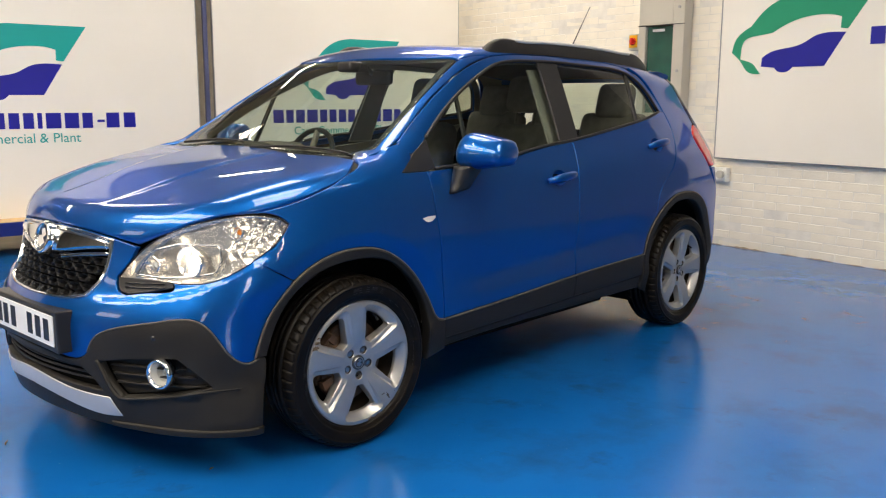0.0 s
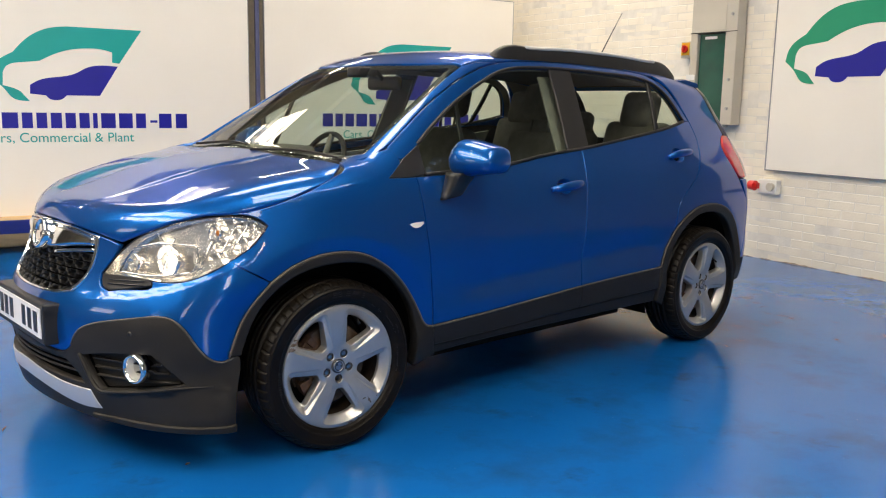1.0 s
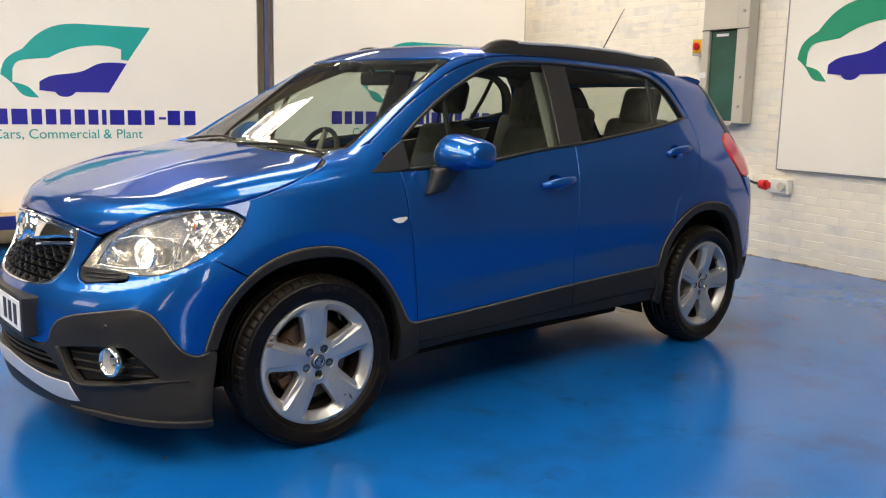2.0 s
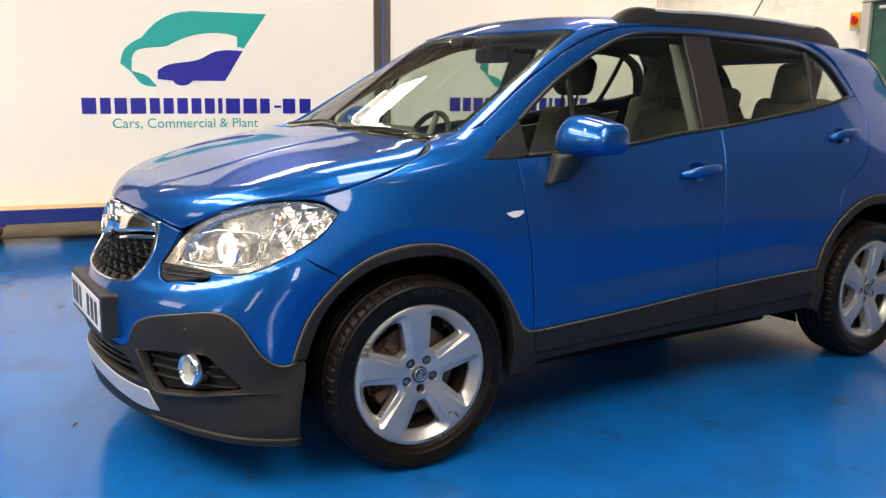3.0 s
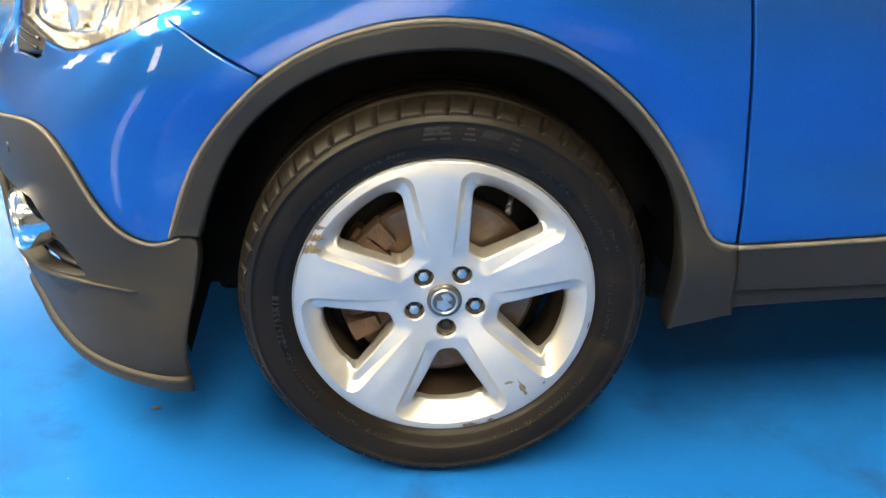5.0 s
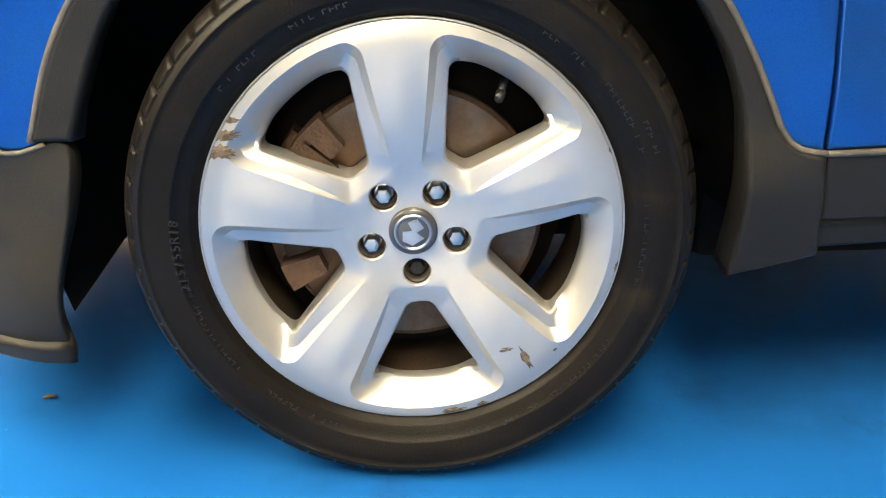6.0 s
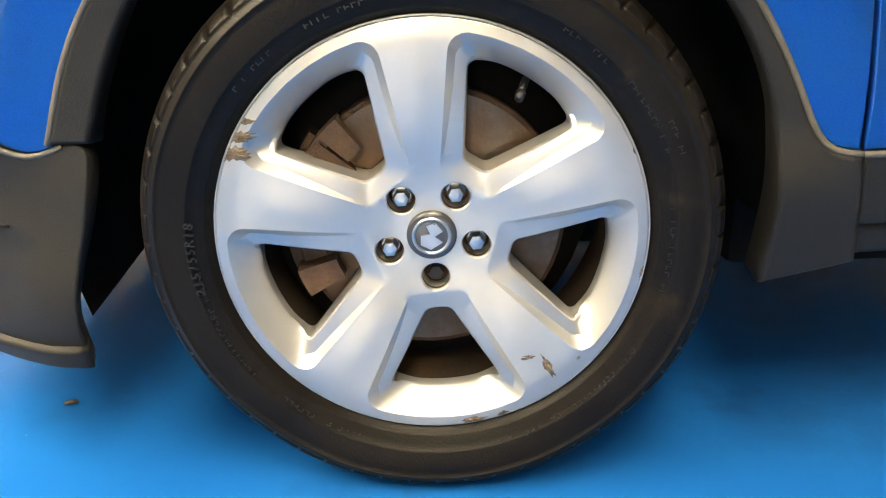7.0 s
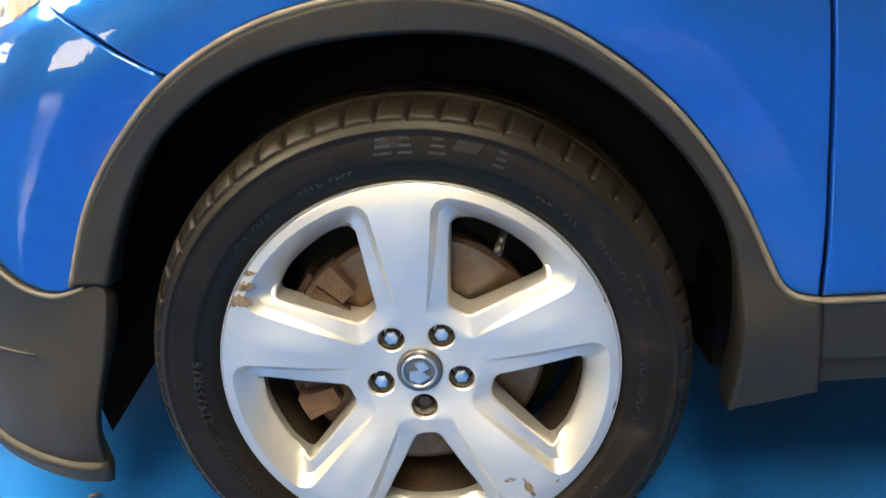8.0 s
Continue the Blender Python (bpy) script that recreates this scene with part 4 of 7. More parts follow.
BELT = [(0.418, 1.050), (0.937, 1.078), (1.188, 1.110), (1.490, 1.137), (1.839, 1.176), (2.322, 1.240), (2.458, 1.268)]
CANT = [(0.310, 1.165), (0.493, 1.280), (0.698, 1.395), (0.873, 1.474), (1.081, 1.532), (1.325, 1.552), (1.671, 1.556), (2.006, 1.545), (2.259, 1.512), (2.414, 1.425), (2.518, 1.265)]
SILL_TOP = [(0.476, 0.418), (0.921, 0.437), (1.440, 0.466), (2.115, 0.486)]
HOOD_SIDE = [(0.084, 1.101), (0.079, 1.085), (0.019, 1.058), (-0.057, 1.026), (-0.163, 0.988), (-0.275, 0.955), (-0.381, 0.937)]


def rev(c):
    return c[::-1]


def grip_hole(x, z):
    """The outline of the dished recess behind a door handle."""
    return [(x - 0.012 + 0.056 * math.cos(a), z + 0.036 * math.sin(a)) for a in np.linspace(0, 2 * math.pi, 25)]


def body_panels():
    # front wing
    panel("front_wing", "side", [[[(0.10, 1.108), *HOOD_SIDE[1:]], [(-0.381, 0.937), (-0.30, 0.921), (-0.262, 0.893)], [(-0.262, 0.893), (-0.32, 0.829), (-0.42, 0.772)], [(-0.42, 0.772), (-0.342, 0.73), (-0.272, 0.686)], ARCH_F[3:],
                             rev(DOOR_F), [(0.400, 1.045), (0.262, 1.046)], [(0.262, 1.046), (0.340, 1.105), (0.314, 1.160)], [(0.314, 1.160), (0.19, 1.13), (0.10, 1.108)]]], PAINT, car, step=0.018)
    # doors
    panel("front_door", "side", [[DOOR_F, SILL_TOP[:3], rev(DOOR_B), [(1.485, 1.10), (1.489, 1.128)], rev([(0.400, 1.045), (0.936, 1.070), (1.187, 1.102), (1.489, 1.128)])], [grip_hole(1.305, 0.962)]], PAINT, car, step=0.032)
    panel("rear_door", "side", [[DOOR_B, SILL_TOP[2:], [(2.115, 0.486), (2.15, 0.57), (2.225, 0.675)], rev(DOOR_R), [(2.518, 1.265), (2.457, 1.262)], rev([(1.489, 1.128), (1.838, 1.168), (2.321, 1.232), (2.457, 1.262)]), [(1.489, 1.128), (1.485, 1.10)]], [grip_hole(2.300, 1.082)]], PAINT, car, step=0.032)
    # rear quarter and pillar
    panel("rear_quarter", "side", [[DOOR_R, [(2.225, 0.675), *ARCH_R[3:]], [(3.03, 0.43), (3.09, 0.60), (3.05, 0.80)], [(3.05, 0.80), (2.93, 0.93), (2.814, 1.12), (2.896, 1.185)], [(2.896, 1.185), (2.878, 1.25), (2.817, 1.40), (2.764, 1.475)], [(2.764, 1.475), (2.513, 1.51), (2.280, 1.535)], [(2.280, 1.535), (2.430, 1.435), (2.518, 1.265)]]], PAINT, car, step=0.034)
    # the roof's side rail over the doors
    panel("roof_side", "side", [[CANT, [(2.518, 1.265), (2.457, 1.262)], [(2.457, 1.262), (2.381, 1.395), (2.256, 1.475), (1.964, 1.508), (1.599, 1.519), (1.325, 1.517), (1.116, 1.498), (0.945, 1.440), (0.753, 1.352), (0.606, 1.270), (0.457, 1.172), (0.358, 1.118), (0.331, 1.125), (0.310, 1.165)]]], PAINT, car, step=0.026, fine=0.012, off=-0.003, gap=0.0006)
    # cabin roof between the rails, and the screen's pillars
    rail = [tuple(q[:2]) for q in chart_side(CANT[:-2])]
    edge = [(x, y + 0.004) for x, y in rail[4:]] + [(2.68, -0.520)]
    other = [(x, -y) for x, y in edge]
    front = [(0.865, 0.585), (0.80, 0.35), (0.78, 0.0), (0.80, -0.35), (0.865, -0.585)]
    panel("roof", "top", [[front, [(0.865, -0.585), edge[0]], edge, [(2.68, -0.520), (2.84, -0.47), (2.92, -0.25), (2.93, 0.0), (2.92, 0.25), (2.84, 0.47), (2.68, 0.520)], rev(other), [other[0], (0.865, 0.585)]]], PAINT, car, step=0.045, both=False, gap=0.0008)
    panel("screen_pillar", "top", [[[(0.865, -0.585), (0.64, -0.630), (0.42, -0.672), (0.21, -0.712)], [(0.21, -0.712), (0.17, -0.735)], [(0.17, -0.735), *[(x, y + 0.003) for x, y in rail[:5]]], [(rail[4][0], rail[4][1] + 0.003), (0.865, -0.585)]]], PAINT, car, step=0.022, fine=0.012, gap=0.0006)
    # bonnet
    back = [(0.088, -0.74), (0.075, -0.60), (0.05, -0.45), (0.06, -0.2), (0.075, 0.0), (0.06, 0.2), (0.05, 0.45), (0.075, 0.60), (0.088, 0.74)]
    lamp = [tuple(q[:2]) for q in chart_nose([(a, z + 0.004) for a, z in [(69.2, 0.930), (62.3, 0.928), (57.0, 0.914), (52.6, 0.897), (48.0, 0.872), (43.6, 0.845), (39.6, 0.824)]])]
    side = [(0.088, -0.74)] + [(q[0], q[1] - 0.0006) for q in chart_side(HOOD_SIDE[2:6])] + lamp
    lip = [tuple(q[:2]) for q in chart_nose([(a, z + 0.004) for a, z in [(39.6, 0.823), (35.0, 0.835), (28.0, 0.850), (20.0, 0.861), (10.0, 0.867), (0.0, 0.868)]])]
    nose = lip + [(x, -y) for x, y in lip[-2::-1]]
    panel("bonnet", "top", [[rev(back), side, nose, rev([(x, -y) for x, y in side])]], PAINT, car, step=0.016, both=False, gap=0.0005)


def nose_both(c):
    """A line from the middle to the left, made whole with its mirror image: from right to left."""
    return [(-a, z) for a, z in c[::-1]] + [q for q in c if q[0] > 0]


GRILLE_TOP = [(0, 0.866), (12, 0.864), (22, 0.857), (31.5, 0.842)]
GRILLE_SIDE = [(31.5, 0.842), (30.8, 0.77), (28.2, 0.69), (24.5, 0.642)]
GRILLE_LOW = [(24.5, 0.642), (18, 0.626), (9, 0.621), (0, 0.620)]
LAMP_TOP = [(33.2, 0.712), (37.0, 0.770), (43.6, 0.842), (52.6, 0.897), (62.3, 0.927), (70.5, 0.928), (76.0, 0.912), (78.5, 0.890)]
LAMP_LOW = [(78.5, 0.890), (74.4, 0.829), (66.7, 0.764), (59.5, 0.719), (54.0, 0.704), (49.0, 0.705)]
CLAD_TOP = [(0, 0.430), (12, 0.426), (23, 0.421), (26.5, 0.455), (29.0, 0.508), (34.0, 0.545), (46.0, 0.580), (54.0, 0.588), (57.2, 0.555), (60.3, 0.482), (63.0, 0.435), (65.6, 0.417), (68.2, 0.428)]


def front_end():
    upper = [(0, 0.868), (12, 0.866), (22, 0.859), (31.6, 0.845), (39.3, 0.823)]
    right = lambda c: [(-a, z) for a, z in c]
    # painted bumper round the grille
    outline = [[(39.3, 0.823), (37.0, 0.772), (33.2, 0.712)], [(33.2, 0.712), (33.6, 0.676), (36.9, 0.660)], [(36.9, 0.660), (43, 0.672), (49.3, 0.688), (49.0, 0.705)], rev(LAMP_LOW)[:4] + [(68.4, 0.778)],
               [(68.4, 0.778), (73.4, 0.73), (78.1, 0.690)], [(78.1, 0.690), (74.6, 0.60), (71.2, 0.50), (68.2, 0.428)]]
    hole = [nose_both([(a * 1.01, z) for a, z in GRILLE_TOP]), GRILLE_SIDE, GRILLE_LOW, right(rev(GRILLE_LOW)), right(rev(GRILLE_SIDE))]
    loops_out = [nose_both(upper)] + outline + [rev(CLAD_TOP)] + [right(CLAD_TOP)] + [right(rev(c)) for c in reversed(outline)]
    panel("front_bumper", "nose", [loops_out, hole], PAINT, car, step=0.013, fine=0.011, both=False, thick=0.02)
    # grey lower apron with openings for the fog lamps and the low grille
    low = [(0, 0.205), (15, 0.198), (30, 0.185), (45, 0.172), (58, 0.168), (68.3, 0.158)]
    apron = [nose_both(CLAD_TOP), [(68.2, 0.428), (69.4, 0.43), (68.9, 0.30), (68.3, 0.158)], rev(low), [(-a, z) for a, z in low], [(-68.3, 0.158), (-68.9, 0.30), (-69.4, 0.43), (-68.2, 0.428)]]
    fog_l = [[(30.0, 0.424), (36, 0.440), (44, 0.452), (50, 0.457)], [(50, 0.457), (53.5, 0.410), (57.5, 0.350)], [(57.5, 0.350), (46, 0.323), (36.0, 0.304)], [(36.0, 0.304), (32.2, 0.365), (30.0, 0.424)]]
    fog_r = [[(-a, z) for a, z in c[::-1]] for c in reversed(fog_l)]
    low_grille = [nose_both([(0, 0.405), (12, 0.403), (23.5, 0.395)]), [(23.5, 0.395), (27.5, 0.36), (30.5, 0.318)], [(30.5, 0.318), (18, 0.325), (0, 0.340)], [(0, 0.340), (-18, 0.325), (-30.5, 0.318)], [(-30.5, 0.318), (-27.5, 0.36), (-23.5, 0.395)]]
    panel("lower_apron", "nose", [apron, fog_l, fog_r, low_grille], CLADDING, car, off=0.006, step=0.026, fine=0.011, both=False, thick=0.03)
    panel("apron_lip", "nose", [[[(68.4, 0.186), (58, 0.194), (45, 0.200), (32, 0.208)], [(32, 0.208), (32, 0.188)], [(32, 0.188), (45, 0.174), (58, 0.168), (68.3, 0.156)], [(68.3, 0.156), (68.4, 0.186)]]], CLADDING, car, off=0.016, thick=0.03, edge=0.006, drop=0.006, step=0.02, fine=0.011, label="grey plastic bumper lip")
    # dark backing inside all the openings
    panel("nose_core", "nose", [[[(-62, 0.20), (62, 0.20)], [(62, 0.20), (62, 0.66)], [(62, 0.66), (33, 0.655)], [(33, 0.655), (32, 0.85)], [(32, 0.85), (0, 0.86), (-32, 0.85)], [(-32, 0.85), (-33, 0.655)], [(-33, 0.655), (-62, 0.66)], [(-62, 0.66), (-62, 0.20)]]], DARK, car, off=-0.05, step=0.06, fine=0.04, both=False)
    for fog in (fog_l, fog_r):
        panel("fog_insert", "nose", [fog], CLADDING, car, off=-0.032, step=0.03, both=False, thick=0.004)
    # silver skid trim
    skid = [nose_both([(0, 0.336), (12, 0.322), (22, 0.305), (32.5, 0.298)]), [(32.5, 0.298), (35.4, 0.232)], [(35.4, 0.232), (30, 0.228), (22, 0.242), (10, 0.268), (0, 0.277)], [(0, 0.277), (-10, 0.268), (-22, 0.242), (-30, 0.228), (-35.4, 0.232)], [(-35.4, 0.232), (-32.5, 0.298)]]
    panel("skid_trim", "nose", [skid], SKIDSILVER, car, off=0.010, step=0.03, both=False, label="satin silver skid trim")
    # slats of the low grille
    for z in (0.352, 0.372, 0.390):
        bm = bmesh.new()
        tube(bm, [on("nose", a, z, -0.012)[0] for a in np.linspace(-27 + (0.39 - z) * -60, 27 - (0.39 - z) * -60, 25)], 0.006, 6, 0.6)
        part("grille_slat", bm, BLACK, car, smooth=True)
    # fog lamps
    for s in (1, -1):
        for k, z in enumerate((0.350, 0.381, 0.412)):
            bm = bmesh.new()
            tube(bm, [on("nose", s * a, z, -0.022)[0] for a in np.linspace(33.5 - 0.6 * k, 56 - 2.2 * k, 12)], 0.0085, 6, 0.55)
            part("fog_slat", bm, CLADDING, car, smooth=True)
        p, n = on("nose", s * 46.6, 0.404, 0.0)
        ahead = Vector((-0.955, -0.29 * s, 0.02)).normalized()
        m = Matrix.Translation(p + ahead * 0.016) @ ahead.to_track_quat("Z", "Y").to_matrix().to_4x4()
        bm = bmesh.new()
        lathe(bm, [(0.040, 0.000), (0.042, 0.006), (0.046, 0.012), (0.051, 0.010), (0.0535, 0.002), (0.0535, -0.012), (0.049, -0.030), (0.046, -0.075)], "Z", 40)
        fog = part("fog_lamp", bm, CHROME, car, "round fog lamp in chrome ring", True, m)
        bm = bmesh.new()
        lathe(bm, [(0.0, -0.050), (0.018, -0.048), (0.0225, -0.043), (0.030, -0.030), (0.037, -0.010), (0.0405, 0.002)], "Z", 32)
        part("reflector", bm, FOGSILVER, fog, smooth=True)
        bm = bmesh.new()
        lathe(bm, [(0.0, -0.016), (0.02, -0.018), (0.034, -0.022)], "Z", 32)
        part("lens", bm, FOGLENS, fog, smooth=True)
        bm = bmesh.new()
        bmesh.ops.create_uvsphere(bm, u_segments=16, v_segments=10, radius=0.013, matrix=Matrix.Translation((0, 0, -0.036)))
        part("bulb", bm, WHITEPLASTIC, fog, smooth=True)
    # rolled lip round the fog pockets, and round parking sensors above them
    for s in (1, -1):
        q = chart_nose(curve_pts([(a * 0.0125, z) for a, z in [(29.2, 0.428), (31.5, 0.368), (35.0, 0.303), (39, 0.302), (46, 0.315), (57, 0.337), (63.5, 0.334)]], 0.012) / np.array((0.0125, 1.0)))
        q = q + normals(q) * 0.004
        k = len(q)
        bm = bmesh.new()
        tube(bm, [(a, s * b, c) for a, b, c in q], [0.010 * (1 - 0.75 * (i / k) ** 3) for i in range(k)], 8, 0.8)
        part("fog_pocket_lip", bm, CLADDING, car, smooth=True)
        p, n = on("nose", s * 45.0, 0.527, 0.005)
        bm = bmesh.new()
        lathe(bm, [(0.0, 0.0022), (0.0085, 0.0018), (0.0092, -0.001), (0.0108, -0.001), (0.0118, 0.0015), (0.0125, -0.002)], "Z", 24)
        part("parking_sensor", bm, BLACK, car, "small round parking sensor", True, Matrix.Translation(p) @ n.to_track_quat("Z", "Y").to_matrix().to_4x4())
    # grille: chrome frame, chrome bar, dark honeycomb
    frame_out = [nose_both(GRILLE_TOP), GRILLE_SIDE, GRILLE_LOW, right(rev(GRILLE_LOW)), right(rev(GRILLE_SIDE))]
    shrink = lambda c, k, dz: [(a * k, 0.745 + (z - 0.745) * dz) for a, z in c]
    frame_in = [nose_both(shrink(GRILLE_TOP, 0.962, 0.935)), shrink(GRILLE_SIDE, 0.962, 0.935), shrink(GRILLE_LOW, 0.962, 0.935), right(rev(shrink(GRILLE_LOW, 0.962, 0.935))), right(rev(shrink(GRILLE_SIDE, 0.962, 0.935)))]
    panel("grille_frame", "nose", [frame_out, frame_in], CHROME, car, off=0.006, step=0.012, fine=0.008, both=False, label="chrome grille surround", thick=0.03)
    bar = [nose_both([(0, 0.858), (12, 0.855), (22, 0.848), (29.6, 0.834)]), [(29.6, 0.834), (29.4, 0.806)], [(29.4, 0.806), (20, 0.795), (9, 0.775), (0, 0.765)], [(0, 0.765), (-9, 0.775), (-20, 0.795), (-29.4, 0.806)], [(-29.4, 0.806), (-29.6, 0.834)]]
    panel("grille_bar", "nose", [bar], CHROME, car, off=0.012, step=0.015, fine=0.01, both=False, label="chrome wing bar", thick=0.03, edge=0.012, drop=0.010)
    thin = [[(9, 0.764), (20, 0.784), (29.3, 0.795)], [(29.3, 0.795), (29.2, 0.783)], [(29.2, 0.783), (20, 0.772), (9, 0.752)], [(9, 0.752), (9, 0.764)]]
    panel("grille_accent", "nose", [thin], CHROME, car, off=0.004, step=0.01, fine=0.008, thick=0.02)
    bm = bmesh.new()
    for row in range(5):
        z = 0.640 + 0.0300 * row
        wide = 21.6 + 1.55 * row
        pitch = 5.3
        for col in range(-8, 9):
            a = (col + (0.5 if row % 2 else 0)) * pitch
            if abs(a) > wide + 0.9:
                continue
            p, n = on("nose", a, z, -0.004)
            tan = Vector((0, 0, 1)).cross(n).normalized()
            up = n.cross(tan)
            hexa = [(1.0, 0.0), (0.62, 0.86), (-0.62, 0.86), (-1.0, 0.0), (-0.62, -0.86), (0.62, -0.86)]
            rings = []
            for k, d in ((1.0, -0.03), (1.0, -0.005), (0.88, 0.003), (0.76, -0.004), (0.66, -0.022)):
                rings.append([bm.verts.new(p + tan * (0.0335 * x * k) + up * (0.0172 * y * k) + n * d) for x, y in hexa])
            for q, r in zip(rings, rings[1:]):
                for i in range(6):
                    bm.faces.new((q[i], q[(i + 1) % 6], r[(i + 1) % 6], r[i]))
            bm.faces.new(rings[-1])
    part("grille_mesh", bm, BLACK, car, "black honeycomb grille")
    # badge: a plain ring and disc
    p, n = on("nose", 0, 0.812, 0.02)
    m = Matrix.Translation(p) @ n.to_track_quat("Z", "Y").to_matrix().to_4x4()
    bm = bmesh.new()
    lathe(bm, [(0.046, 0.000), (0.048, 0.010), (0.052, 0.014), (0.057, 0.013), (0.062, 0.008), (0.063, -0.02)], "Z", 48)
    badge = part("badge", bm, CHROME, car, "round chrome badge", True, m)
    bm = bmesh.new()
    lathe(bm, [(0.0, 0.003), (0.03, 0.0025), (0.047, 0.001)], "Z", 40)
    part("disc", bm, BADGEGREY, badge, "dark grey badge field", True)
    bm = bmesh.new()
    flat_shape(bm, [(-0.03, -0.02), (-0.005, -0.035), (0.028, -0.018), (0.008, 0.0), (0.03, 0.012), (0.012, 0.035), (-0.012, 0.03), (-0.002, 0.008), (-0.028, 0.004)], 0.006, lambda a, b, d: (a, b, 0.003 + d))
    part("emblem", bm, CHROME, badge)
    # number plate with plain bars
    x = -0.897
    bm = bmesh.new()
    box(bm, (x - 0.004, -0.285, 0.440), (-0.80, 0.285, 0.592), 0.006)
    part("plate_holder", bm, BLACK, car)
    bm = bmesh.new()
    box(bm, (x - 0.008, -0.262, 0.462), (x - 0.0045, 0.262, 0.575), 0.003)
    plate = part("number_plate", bm, PLATEWHITE, car, "white number plate with plain dark bars")
    for k, y in enumerate((-0.205, -0.135, -0.065, 0.005, 0.085, 0.155, 0.215)):
        if k == 3:
            continue
        bm = bmesh.new()
        box(bm, (x - 0.0095, y - 0.021, 0.479), (x - 0.0082, y + 0.021, 0.558))
        part("plate_bar", bm, INK, plate)


def headlamps():
    strip = [[(33.4, 0.712), (41, 0.713), (48.6, 0.707)], [(48.6, 0.707), (49.2, 0.690)], [(49.2, 0.690), (43, 0.674), (36.9, 0.662)], [(36.9, 0.662), (34.0, 0.676), (33.4, 0.712)]]
    panel("lamp_grille", "nose", [strip], BLACK, car, off=-0.004, step=0.014, fine=0.01)
    for s in (1, -1):
        for z in (0.683, 0.697):
            bm = bmesh.new()
            tube(bm, [on("nose", s * a, z + 0.0004 * (a - 36), -0.001)[0] for a in np.linspace(36, 47, 10)], 0.003, 6)
            part("lamp_slat", bm, GLOSSBLACK, car, smooth=True)
    close = [(49.0, 0.705), (41, 0.711), (33.2, 0.712)]
    whole = [LAMP_TOP, LAMP_LOW, close]
    mid = np.array([54.0, 0.81])
    small = [[tuple(mid + (np.array(q) - mid) * (0.988, 0.98)) for q in c] for c in whole]
    lenses = panel("headlamp", "nose", [whole], CLEAR, car, off=0.001, step=0.018, fine=0.01, thick=0.008, label="clear headlamp with chrome reflectors, lit")
    for k, lens in enumerate(lenses):
        lens.visible_shadow = False
        s = 1 if k == 0 else -1
        # the bowl: chrome shell behind the lens
        scale = np.array((0.0125, 1.0))

        def lift(p):
            u = p / scale
            q = chart_nose(u)
            n = normals(q)
            out = sstep(62, 66, u[:, 0])
            saw = np.abs((u[:, 0] / 4.6 + 9 * u[:, 1]) % 1 - 0.5) + np.abs((u[:, 1] / 0.036 - u[:, 0] * 0.06) % 1 - 0.5)
            depth = 0.046 + 0.010 * np.clip((62 - u[:, 0]) / 25, -1, 1) + 0.007 * saw * out + 0.004 * np.abs((u[:, 0] / 11) % 1 - 0.5) * (1 - out)
            return q - n * depth[:, None], n

        data = sheet([loop_pts(whole, 0.012, scale)], lift, 0.007, 0.002, -0.004, -0.045)
        sheet_ob("reflector_shell", (data[0], data[1], np.zeros_like(data[2])), LAMPSILVER, lens, "", s < 0)
        data = sheet([loop_pts(whole, 0.010, scale), loop_pts(small, 0.010, scale)], lambda p: (chart_nose(p / scale) - normals(chart_nose(p / scale)) * 0.006, normals(chart_nose(p / scale))), 0.012, 0.002, 0.002, 0.007)
        sheet_ob("bezel", data, GLOSSBLACK, lens, "", s < 0)
        for a, z, r, lit in ((42.6, 0.764, 0.030, False), (52.6, 0.778, 0.053, True), (65.5, 0.880, 0.024, False)):
            p, n = on("nose", s * a, z, -0.036)
            ahead = (Vector((-1, -0.10 * s, 0)) * 0.75 + n * 0.25).normalized()
            m = Matrix.Translation(p) @ ahead.to_track_quat("Z", "Y").to_matrix().to_4x4()
            bm = bmesh.new()
            lathe(bm, [(0.010, -0.038), (0.45 * r, -0.030), (0.75 * r, -0.014), (r, 0.012), (r * 1.08, 0.014), (r * 1.1, 0.0)], "Z", 32)
            bowl = part("bowl", bm, LAMPSILVER, lens, "", True, m)
            bm = bmesh.new()
            bmesh.ops.create_uvsphere(bm, u_segments=14, v_segments=8, radius=0.012 if lit else 0.011, matrix=Matrix.Translation((0, 0, -0.012)))
            part("bulb", bm, BULB if lit else AMBER if a > 60 else WHITEPLASTIC, bowl, smooth=True)
        # dark-edged frame round the low beam
        corners = [(38.2, 0.728), (48.6, 0.722), (59.0, 0.742), (60.6, 0.800), (60.0, 0.836), (50.0, 0.838), (42.5, 0.812), (38.2, 0.728)]
        pts = [on("nose", s * a, z, -0.022)[0] for a, z in curve_pts(corners[:3], 1.0)] + [on("nose", s * a, z, -0.022)[0] for a, z in curve_pts(corners[2:5], 0.3)] + [on("nose", s * a, z, -0.022)[0] for a, z in corners[5:]]
        bm = bmesh.new()
        tube(bm, pts, 0.0045, 6)
        part("beam_frame", bm, CHROME, lens, smooth=True)
        for a0, a1, z0, z1 in ((50.3, 50.9, 0.72, 0.86), (60.5, 61.0, 0.745, 0.86), (66.5, 67, 0.80, 0.90), (70.0, 70.6, 0.83, 0.905), (73, 73.5, 0.855, 0.905)):
            bm = bmesh.new()
            tube(bm, [on("nose", s * (a0 + (a1 - a0) * t + 3.5 * t), z0 + (z1 - z0) * t, -0.03)[0] for t in np.linspace(0, 1, 8)], 0.0035, 6)
            part("divider", bm, CHROME, lens, smooth=True)


